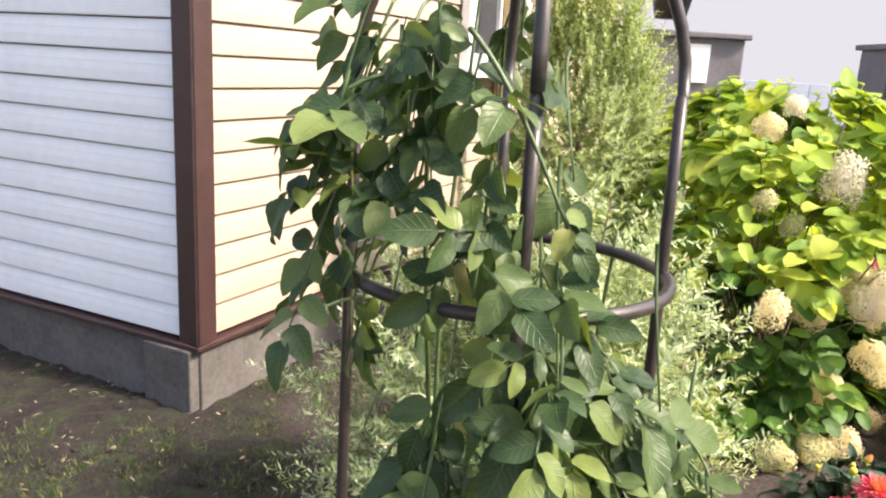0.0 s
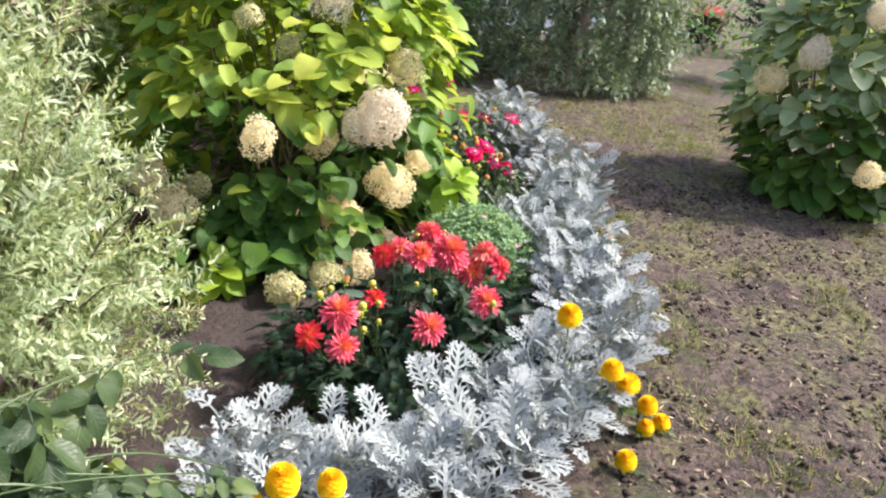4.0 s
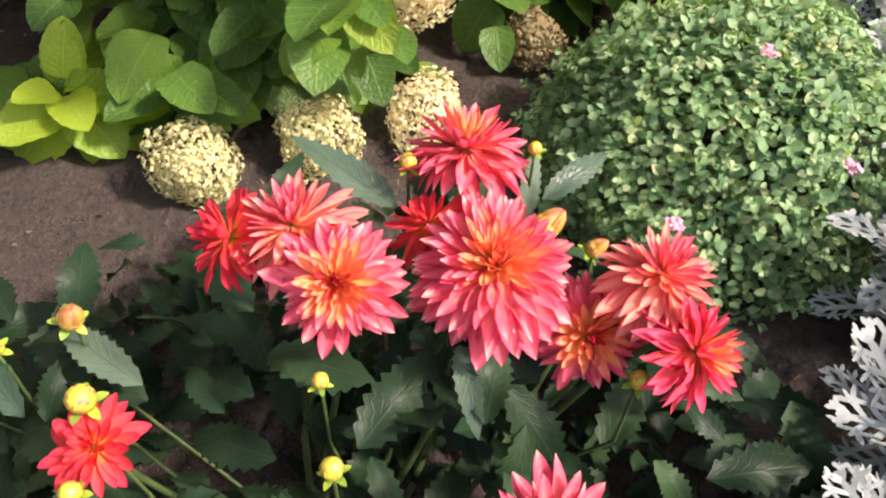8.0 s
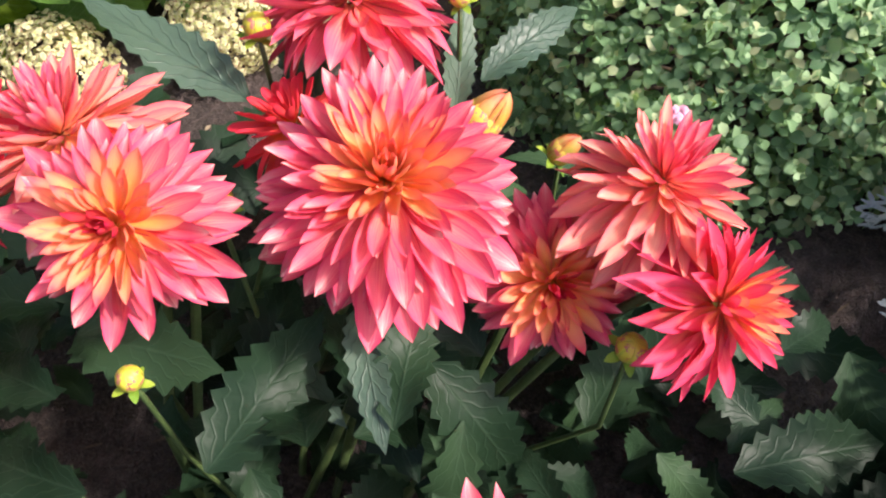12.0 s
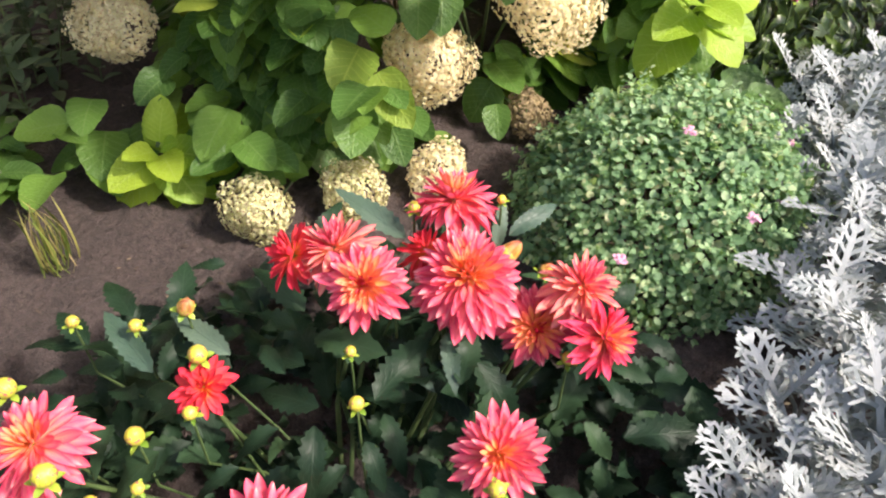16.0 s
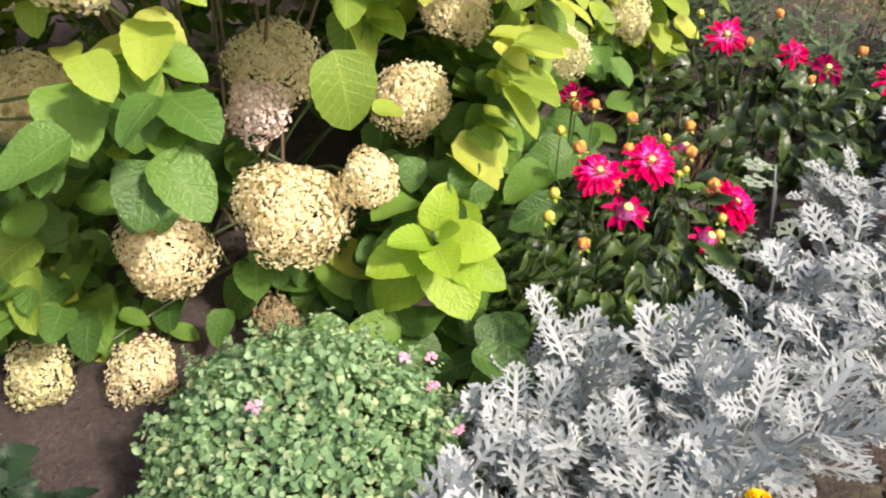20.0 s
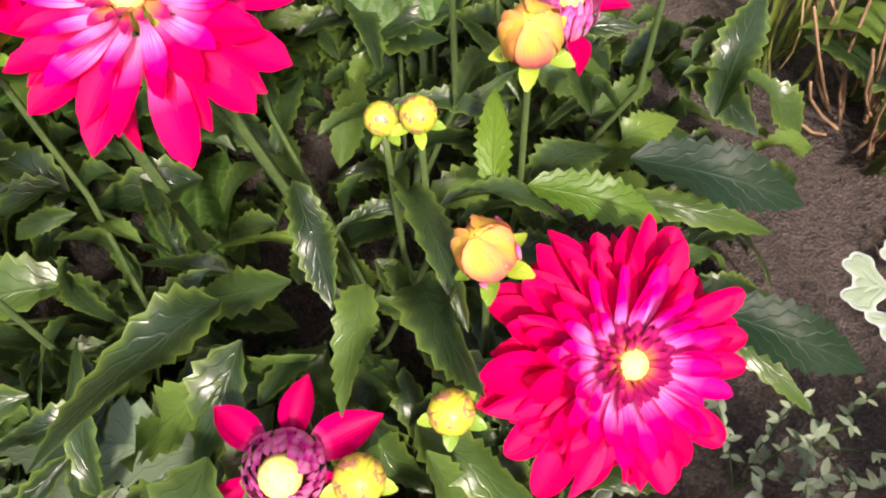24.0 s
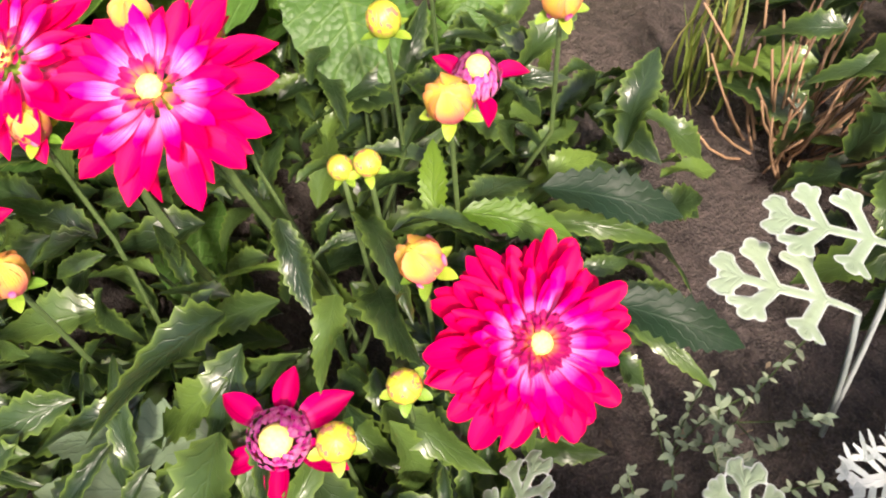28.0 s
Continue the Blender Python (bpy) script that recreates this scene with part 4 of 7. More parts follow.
FLORET4 = merge(*FLORET)


def flower_head(rng, at, size, squash, mat, plant, axis=(0, 0, 1), count=170, label="", notch=None):
    """A round head of many four-petalled florets."""
    q = Vector((0, 0, 1)).rotation_difference(Vector(axis).normalized()).to_matrix()
    mats = []
    lump = [(Vector((rng.gauss(0, 1), rng.gauss(0, 1), rng.gauss(0, 1))).normalized(), rng.uniform(0.6, 1.15)) for _ in range(11)]
    for i in range(count):
        z = 1 - 1.75 * (i + 0.5) / count
        a = i * 2.39996
        d = Vector((math.cos(a) * math.sqrt(1 - z * z), math.sin(a) * math.sqrt(1 - z * z), z))
        k = max(s * max(0, d.dot(l)) ** 4 for l, s in lump)
        r = size / 2 * (0.68 + 0.36 * k) * rng.uniform(0.74, 1.06)
        if notch:
            r *= 1 - 0.8 * math.exp(-((q @ d).angle(Vector(notch)) / 0.5) ** 2)
        p = Vector(at) + q @ Vector((d.x * r, d.y * r, d.z * r * squash))
        nrm = (q @ d) + Vector((rng.uniform(-0.7, 0.7), rng.uniform(-0.7, 0.7), rng.uniform(-0.7, 0.7)))
        mats.append(facing(p, nrm, rng.uniform(0, 6.28), rng.uniform(0.3, 0.6) * (size / 0.15) ** 0.3))
    part("flower_head", mesh_of("flower_head", scattered([FLORET4], mats, 1), mat), plant, label)


def hides(p, c, size, reach=0.5):
    """Whether a leaf at p would sit in a flower head or press against its open side, from which heads grow out of the foliage."""
    off = p - c
    if off.length < size * 0.75:
        return True
    free = Vector((0.4, -0.72, 0.6) if c.z < 0.5 else (-0.33, -0.92, 0.2)).normalized()
    k = off.dot(free)
    return 0 < k < reach and (off - free * k).length < size * 0.5 + 0.03


HEADS = [  # place, diameter, height to width, kind
    ((1.371, 2.544, 0.89), 0.15, 1.5, "white"), ((1.473, 2.315, 0.57), 0.175, 1.2, "white"), ((1.41, 2.34, 0.53), 0.13, 1.0, "white"), ((1.609, 2.481, 0.686), 0.13, 1.2, "cream"), ((1.086, 2.292, 0.51), 0.12, 1.3, "cream"),
    ((1.477, 2.64, 0.12), 0.2, 0.8, "heart"), ((1.703, 2.73, 0.21), 0.21, 0.75, "cream"), ((1.83, 2.77, 0.27), 0.12, 0.9, "cream"),
    ((1.68, 2.7, 0.40), 0.11, 1.1, "blush"), ((1.647, 2.818, 0.43), 0.17, 0.95, "cream"), ((1.816, 3.017, 0.302), 0.17, 1.0, "cream"), ((1.84, 3.2, 0.42), 0.17, 0.8, "cream"),
    ((2.012, 3.447, 0.259), 0.15, 0.9, "green"), ((2.112, 3.871, 0.2), 0.15, 0.9, "green"), ((1.362, 2.58, 0.43), 0.17, 0.8, "cream"),
] + [  # low on the bush
    ((0.837, 2.796, 0.233), 0.17, 0.8, "cream"), ((0.9, 2.64, 0.17), 0.18, 0.85, "cream"), ((1.0, 2.8, 0.19), 0.12, 0.8, "green"),
    ((1.682, 2.66, 0.0), 0.11, 0.9, "brown"), ((1.205, 2.345, -0.01), 0.14, 0.85, "green"), ((1.512, 2.49, -0.03), 0.14, 0.85, "cream"), ((1.36, 2.41, -0.01), 0.13, 0.8, "green"),
    ((1.25, 2.9, 1.02), 0.13, 1.1, "cream"), ((1.42, 3.1, 1.1), 0.1, 1.1, "white"), ((1.25, 2.6, 0.72), 0.1, 1.0, "green"), ((1.1, 2.5, 0.82), 0.09, 1.0, "green")]


SUNWARD = Vector((math.cos(SUN_AZ) * math.cos(SUN_EL), math.sin(SUN_AZ) * math.cos(SUN_EL), math.sin(SUN_EL)))
TIPS = [Vector((1.016, 2.435, 0.045)), Vector((1.978, 2.684, 0.235))]   # young shoots stand in gaps of the foliage


def hydrangea(name, base, label, rx, ry, height, leaves, heads, seed, mats2, front, skirt=0, scale=1.0):
    rng = random.Random(seed)
    base = Vector(base)
    h = thing(name, base, label, "shrub")
    lm = [mesh_of("leaf", t, mats2[0]) for t in LEAF_HYD]
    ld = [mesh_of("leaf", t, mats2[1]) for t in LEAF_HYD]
    kinds = dict(heart=(M_cream, "heart shaped cream flower head"), white=(M_white, "creamy white flower head"), cream=(M_cream, "cream flower head tinged tan"), blush=(M_pinkish, "blush white flower head"),
                 green=(M_green_floret, "greenish fading flower head"), brown=(M_brown_floret, "withered brown flower head"), pale=(M_green_floret, "pale green flower head"))
    for at, size, squash, kind in heads:
        axis = (Vector(at) - base).normalized() + Vector((0, 0, 0.6))
        flower_head(rng, at, size, squash, kinds[kind][0], h, axis, int(1500 * (size / 0.14) ** 1.8), kinds[kind][1], (-0.12, -0.1, 1.0) if kind == "heart" else None)
        root = base + Vector((rng.uniform(-0.3, 0.3) * rx, rng.uniform(-0.3, 0.3) * ry, 0))
        part("stem", tube(bend_line(root, Vector(at) - Vector((0, 0, size * 0.2)), 0.1 if at[2] > 0.1 else 0.03, 8, 0.03, rng), 0.004, M_stem, "stem", 6, 0.6), h)
    near, rest = [], []
    for k in range(leaves + skirt):
        # shell of a rounded bush, denser towards its sunlit outside
        z = rng.uniform(0.03, 1.0) if k < leaves else rng.uniform(0.02, 0.42)
        a = rng.uniform(0, 6.283) if k < leaves else rng.uniform(2.9, 6.6)
        prof = math.sqrt(max(0.0, 1 - (max(z - 0.35, 0) / 0.68) ** 2)) * (0.55 + 0.45 * min(z / 0.42, 1))
        r = prof * rng.uniform(0.55, 1.0) ** 0.6
        p = base + Vector((math.cos(a) * rx * r, math.sin(a) * ry * r, z * height + 0.05 * math.sin(a * 5)))
        out = Vector((math.cos(a) / rx, math.sin(a) / ry, 0.15)).normalized()
        ahead = out * rng.uniform(0.4, 1.0) + Vector((rng.uniform(-0.8, 0.8), rng.uniform(-0.8, 0.8), rng.uniform(-0.75, 0.2)))
        upv = Vector((rng.uniform(-0.35, 0.35), rng.uniform(-0.35, 0.35), 1)) + out * 0.35
        half = p + ahead.normalized() * 0.06
        if any(hides(p, Vector(c), s) or hides(half, Vector(c), s * 0.9, 0.16) for c, s, _, _ in heads) or any(hides(half, o, 0.2, 0.3) or 0 < (p - o).dot(SUNWARD) < 1.2 and (p - o).cross(SUNWARD).length < 0.16 or (p - o).length < 0.14 for o in TIPS):
            continue
        s = rng.uniform(0.55, 1.15) * scale
        # High leaves take the bright colour, low ones the copy darkened for shade.
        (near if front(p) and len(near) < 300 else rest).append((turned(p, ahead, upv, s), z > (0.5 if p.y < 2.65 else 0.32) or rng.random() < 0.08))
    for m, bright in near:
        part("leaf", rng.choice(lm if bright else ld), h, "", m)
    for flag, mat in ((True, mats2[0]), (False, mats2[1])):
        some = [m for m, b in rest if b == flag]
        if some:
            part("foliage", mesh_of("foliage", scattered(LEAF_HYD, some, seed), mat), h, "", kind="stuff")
    for k in range(14):
        a = rng.uniform(0, 6.283)
        tip = base + Vector((math.cos(a) * rx * 0.6, math.sin(a) * ry * 0.6, height * rng.uniform(0.5, 0.95)))
        part("stem", tube(bend_line(base + Vector((rng.uniform(-0.1, 0.1), rng.uniform(-0.1, 0.1), -0.03)), tip, 0.05, 7, 0.04, rng), 0.005, M_stem_red, "stem", 6, 0.5), h)
    # leafy shoots that rise unevenly out of the crown
    tops = []
    for k in range(int(26 * height)):
        a, q = rng.uniform(0, 6.283), math.sqrt(rng.random()) * 0.8
        foot = base + Vector((math.cos(a) * rx * q, math.sin(a) * ry * q, height * (0.98 - 0.4 * q * q)))
        tip = foot + Vector((math.cos(a) * 0.1, math.sin(a) * 0.1, rng.uniform(0.06, 0.17)))
        if any(hides(tip, Vector(c), s) for c, s, _, _ in heads):
            continue
        part("stem", tube([foot - Vector((0, 0, 0.1)), foot.lerp(tip, 0.5), tip], 0.003, M_stem, "stem", 5, 0.6), h)
        for j in range(6):
            b = a + j * 1.5708 + (j // 2) * 0.785
            tops.append(turned(foot.lerp(tip, j / 6 + 0.15), (math.cos(b), math.sin(b), rng.uniform(-0.1, 0.7)), (0, 0, 1), scale * rng.uniform(0.45, 0.9) * (1 - 0.06 * j)))
    part("foliage", mesh_of("foliage", scattered(LEAF_HYD, tops, seed), mats2[0]), h, "", kind="stuff")
    return h


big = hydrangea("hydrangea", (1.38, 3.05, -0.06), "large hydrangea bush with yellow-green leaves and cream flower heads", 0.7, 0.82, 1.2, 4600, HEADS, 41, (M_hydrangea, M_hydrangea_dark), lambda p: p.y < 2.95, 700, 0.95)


def rosette(at, size, n, seed, parent, lean=(0, 0, 1)):
    """A low shoot tip with a whorl of broad leaves, the small ones raised in its heart."""
    rng = random.Random(seed)
    lm = [mesh_of("leaf", t, M_hydrangea_young) for t in LEAF_HYD]
    at = Vector(at)
    foot = Vector((at.x - 0.05, at.y + 0.2, ground_z(at.x, at.y)))
    part("stem", tube(bend_line(foot, at, 0.02, 5), 0.004, M_stem, "stem", 6), parent)
    turn = facing(at, lean)
    for k in range(n):
        layer = k / (n - 1)
        a = k * 1.5708 + 0.7854 * (k // 2 % 2) + rng.uniform(-0.15, 0.15)
        el = radians(58 - 75 * layer)
        p = Vector((math.cos(a), math.sin(a), 0)) * 0.01 - Vector((0, 0, 0.07 * layer))
        ahead, upv = Vector((math.cos(a) * math.cos(el), math.sin(a) * math.cos(el), math.sin(el))), Vector((-math.cos(a) * math.sin(el), -math.sin(a) * math.sin(el), math.cos(el)))
        part("leaf", lm[k % 3], parent, "", turn @ turned(p, ahead, upv, size * (0.35 + 0.65 * layer ** 0.7) * rng.uniform(0.92, 1.08)))


for k, (foot, tip) in enumerate((((1.46, 2.66, 0.26), (1.468, 2.585, 0.2)), ((1.5, 2.68, 0.25), (1.51, 2.6, 0.205)))):
    foot, tip = Vector(foot), Vector(tip)
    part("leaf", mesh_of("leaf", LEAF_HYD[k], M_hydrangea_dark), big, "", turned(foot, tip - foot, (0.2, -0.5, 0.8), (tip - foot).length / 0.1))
rosette((1.016, 2.435, 0.05), 1.3, 12, 3, big, (0.15, -0.45, 0.85))
rosette((1.975, 2.69, 0.245), 1.38, 11, 5, big, (0.12, -0.4, 0.9))


def low_leaves():
    """Broad leaves, the shade darkened into their colour, on low shoots that cover the soil under the hydrangea."""
    rng = random.Random(47)
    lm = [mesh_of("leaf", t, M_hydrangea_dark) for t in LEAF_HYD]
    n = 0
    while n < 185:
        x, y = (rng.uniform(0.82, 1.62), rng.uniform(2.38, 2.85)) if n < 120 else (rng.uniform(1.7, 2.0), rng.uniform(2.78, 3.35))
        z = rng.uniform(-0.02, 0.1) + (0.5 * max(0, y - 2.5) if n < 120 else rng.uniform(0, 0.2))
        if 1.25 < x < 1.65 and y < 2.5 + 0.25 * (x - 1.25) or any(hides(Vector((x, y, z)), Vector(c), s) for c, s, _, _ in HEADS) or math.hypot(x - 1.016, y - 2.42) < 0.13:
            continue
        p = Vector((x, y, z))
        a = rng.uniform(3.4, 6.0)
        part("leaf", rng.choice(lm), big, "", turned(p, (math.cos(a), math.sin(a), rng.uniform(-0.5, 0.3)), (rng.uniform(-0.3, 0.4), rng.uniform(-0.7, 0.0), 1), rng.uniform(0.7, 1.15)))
        n += 1

    # leaves in the shade-darkened colour on the soil behind the young shoot and towards the crimson dahlias
    more = []
    while len(more) < 120:
        x, y = (rng.uniform(1.78, 2.08), rng.uniform(2.52, 2.8)) if len(more) < 30 else (rng.uniform(1.75, 2.13), rng.uniform(2.95, 3.75))
        p = Vector((x, y, rng.uniform(-0.05, 0.1) if len(more) < 30 else rng.uniform(-0.02, 0.2)))
        if any(hides(p, Vector(c), s) for c, s, _, _ in HEADS):
            continue
        a = rng.uniform(3.4, 6.4)
        more.append(turned(p, (math.cos(a), math.sin(a), rng.uniform(-0.5, 0.3)), (rng.uniform(-0.2, 0.5), rng.uniform(-0.7, 0.0), 1), rng.uniform(0.7, 1.15)))
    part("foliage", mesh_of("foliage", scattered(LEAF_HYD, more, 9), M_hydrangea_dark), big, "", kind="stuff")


low_leaves()


# ---- dahlias ----
PETAL = [blade(0.05, 0.0115, 8, 4, 1.2, 0.8, 0.35, 0.02, b, 0.55, f, 0, 0.22, t) for b, f, t in ((-30, 0.12, 0.15), (8, 0.15, -0.4), (42, 0.25, 0.45))]
PETAL_BROAD = [blade(0.05, 0.0142 * w, 12, 4, 1.45, 0.55, 0.4, 0.12, b, 0.55, f, 0, 0.16, t) for w, b, f, t in ((1, -24, 0.1, 0.2), (0.9, 16, 0.14, -0.3), (1.08, 34, 0.12, 0.25))]
PETAL_WIDE = [blade(0.05, 0.0165, 7, 4, 1.25, 0.62, 0.4, 0.05, b, 0.35, f, 0, 0.08) for b, f in ((-18, 0.1), (14, 0.12), (30, 0.15))]
PETAL_SHORT = [blade(0.034, 0.017, 7, 4, 1.0, 0.65, 0.4, 0.05, b, 0.8, f, 0, 0.08) for b, f in ((-10, 0.1), (14, 0.15), (30, 0.1))]
DAHLIA_LEAF = [blade(0.1, 0.042 * w, 18, 4, 0.78, 0.8, 0.06, 0.02, b, 0.05, f, 0.26, 0.42, 0.6) for w, b, f in ((1, 40, 0.25), (0.8, 65, 0.35), (1.1, 20, 0.2))]
CRIMSON_LEAF = [blade(0.105, 0.036 * w, 20, 6, 0.78, 0.8, 0.06, 0.02, b, 0.1, f, 0.22, 0.6, tw) for w, b, f, tw in ((1, 55, 0.4, 0.9), (0.8, 85, 0.55, -1.1), (1.15, 30, 0.3, 0.6), (0.6, 70, 0.7, 1.3))]
SEPAL = blade(0.0135, 0.0078, 5, 2, 0.9, 0.5, 0.35, 0.2, 35, 0.35)


def petal_set(mats, templates):
    return [[mesh_of("petal", t, m) for t in templates] for m in mats]


CORAL = petal_set((M_coral_in, M_coral), PETAL)
HEART = petal_set((M_heart, M_coral_in, M_coral), PETAL)
FADED = petal_set((M_coral, M_coral_pale), PETAL)
RED = petal_set((M_red, M_red), PETAL_BROAD)
SCARLET = petal_set((M_coral_in, M_scarlet), PETAL)
CRIMSON = petal_set((M_crimson_in, M_crimson_mid, M_crimson), PETAL_BROAD)
CRIMSON_WIDE = petal_set((M_crimson_in, M_crimson_mid, M_crimson), PETAL_WIDE)
DARK = petal_set((M_crimson_dark, M_crimson_dark), PETAL_SHORT)
DISC = mesh_of("disc", lathe([(0.0001, 0.0045), (0.003, 0.0042), (0.0055, 0.003), (0.0066, 0.0), (0.005, -0.004), (0.001, -0.006)], 14), M_disc)
CALYX = mesh_of("calyx", lathe([(0.001, -0.012), (0.004, -0.011), (0.008, -0.006), (0.009, -0.001), (0.004, 0.002), (0.0005, 0.002)], 12), M_sepal)


def bloom(plant, rng, at, normal, radius, sets, count=95, open_to=-28, disc=False, centre=0.28, label="", name="bloom", fall=0.62):
    """A flower head of petals in a spiral, short and upright in the heart, long and laid back at the rim."""
    m = facing(at, normal, rng.uniform(0, 6.28))
    b = part(name, CALYX, plant, label, m)
    k = radius / 0.055
    own = random.Random(count)
    for i in range(count):
        t = (i + 0.5) / count
        a = i * 2.39996 + rng.uniform(-0.12, 0.12)
        el = radians(86 + (open_to - 86) * t ** fall + rng.uniform(-14, 14))
        r0 = ((0.006 + 0.012 * t) if disc else (0.0008 + 0.008 * t)) * k
        length = k * (0.24 + 0.5 * t if disc and t < 0.2 else centre + (1 - centre) * t ** 0.55) * rng.uniform(0.86, 1.06)
        floret = disc and count >= 60 and t < 0.26
        if floret:
            el, r0, length = radians(60 - 170 * t + own.uniform(-7, 7)), (0.005 + 0.016 * t) * k, k * own.uniform(0.19, 0.26)
        p = Vector((math.cos(a) * r0, math.sin(a) * r0, 0.0125 * k if floret else 0.011 * k * (1 - t)))
        ahead = Vector((math.cos(a) * math.cos(el), math.sin(a) * math.cos(el), math.sin(el)))
        upv = Vector((-math.cos(a) * math.sin(el), -math.sin(a) * math.sin(el), math.cos(el))) + Vector((-math.sin(a), math.cos(a), 0)) * rng.uniform(-0.35, 0.35)
        pick = sets[0] if floret or t < (0.2 if disc else 0.12 if len(sets) == 3 else 0.26) else sets[1] if t < 0.45 else sets[-1]
        ob = new("petal", pick[1 if floret else 0 if t < 0.45 else rng.randrange(3)])
        ob.parent = b
        ob.matrix_basis = turned(p, ahead, upv, length) @ Matrix.Diagonal((1, 1.35 if floret else 0.75 + 0.45 * t, 1, 1))
    if disc:
        part("disc", DISC, b, "yellow disc", m @ Matrix.Translation((0, 0, 0.012 * k)) @ Matrix.Scale(1.12 * k, 4))
    return b


def half_bloom(plant, rng, at, normal, radius, petals, label):
    """A bloom just opening: a closed dome round the disc, and a few spread outer petals."""
    m = facing(at, normal, rng.uniform(0, 6.28))
    b = part("bloom", CALYX, plant, label, m)
    k = radius / 0.032
    part("disc", DISC, b, "yellow disc", m @ Matrix.Translation((0, 0, 0.0148 * k)) @ Matrix.Scale(1.25 * k, 4))
    for ring, (n, r0, lean, z) in enumerate(((30, 0.0142, 16, -0.005), (26, 0.0126, 11, -0.001), (24, 0.0108, 7, 0.002))):
        for i in range(n):
            a = 6.28318 * (i + 0.5 * ring) / n + rng.uniform(-0.08, 0.08)
            ln = radians(90 - lean + rng.uniform(-10, 2))
            o = part("petal", DOME_PETAL, b, "", m @ turned(Vector((math.cos(a) * r0, math.sin(a) * r0, z)) * k, (math.cos(a) * math.cos(ln), math.sin(a) * math.cos(ln), math.sin(ln)), (math.cos(a), math.sin(a), rng.uniform(-0.3, 0.3)), k * rng.uniform(0.85, 1.12)))
    for i in range(petals):
        a = 6.28318 * i / petals + rng.uniform(-0.2, 0.2)
        part("petal", OUTER_PETAL, b, "", m @ turned((math.cos(a) * 0.009 * k, math.sin(a) * 0.009 * k, -0.005), (math.cos(a), math.sin(a), rng.uniform(-0.2, 0.35)), (rng.uniform(-0.5, 0.5), rng.uniform(-0.5, 0.5), 1), 0.9 * k * rng.uniform(0.8, 1.1)))


OUTER_PETAL = mesh_of("petal", PETAL_SHORT[1], M_outer_petal)
DOME_PETAL = mesh_of("petal", blade(0.0165, 0.0045, 5, 2, 0.9, 0.6, 0.5, 0.1, 55, -0.2), M_dome)
BUD = lathe([(0.0005, -0.011), (0.005, -0.0105), (0.0095, -0.006), (0.0112, 0.0), (0.0105, 0.005), (0.0075, 0.0095), (0.003, 0.0115), (0.0004, 0.0119)], 12)
BUDS = {"green": mesh_of("bud", BUD, M_bud_green), "yellow": mesh_of("bud", BUD, M_bud)}
BUD_SEPAL = mesh_of("sepal", SEPAL, M_sepal)


def bud(plant, rng, at, size, kind="green", normal=(0, 0, 1), label="", root=None):
    m = facing(at, Vector(normal) + Vector((rng.uniform(-0.3, 0.3), rng.uniform(-0.3, 0.3), 0)), rng.uniform(0, 6), size / 0.022)
    b = part("bud", BUDS[kind], plant, label, m)
    for i in range(5):
        a = i * 1.2566
        part("sepal", BUD_SEPAL, b, "", m @ turned((math.cos(a) * 0.004, math.sin(a) * 0.004, -0.0105), (math.cos(a), math.sin(a), 0.25), (0, 0, 1)))
    if kind == "yellow":
        long_tip = size > 0.0155 and at[1] < 2.5
        for i in range(10):
            a = i * 0.6283 * 2 + 0.314 * (i // 5)
            r0 = 0.0098 + 0.0006 * (i // 5)
            if not long_tip and i % 2 and rng.random() < 0.85:
                part("petal", TIP_PETAL, b, "magenta petal tip", m @ turned((math.cos(a) * 0.0122, math.sin(a) * 0.0122, rng.uniform(-0.008, -0.003)), (math.cos(a) * 0.3, math.sin(a) * 0.3, 1), (math.cos(a), math.sin(a), -0.3), rng.uniform(0.7, 1.2)))
            part("petal", BUD_PETAL if long_tip else CLOSED_PETAL, b, "", m @ turned((math.cos(a) * r0, math.sin(a) * r0, -0.006), (math.cos(a) * (0.12 if long_tip else 0.4), math.sin(a) * (0.12 if long_tip else 0.4), 1), (math.cos(a), math.sin(a), 0), 1.0 + 0.08 * (i % 3)))
    return b


TIP_PETAL = mesh_of("petal", blade(0.0075, 0.0042, 4, 2, 1.0, 0.5, 0.5, 0.3, 30, -0.3), M_dome)
CLOSED_PETAL = mesh_of("petal", blade(0.0205, 0.0118, 6, 2, 0.95, 0.45, 0.6, 0.3, 108, -0.3), M_bud_gold)
BUD_PETAL = mesh_of("petal", blade(0.0255, 0.0105, 7, 2, 0.85, 0.6, 0.6, 0.06, 62, -0.3), M_bud_red)


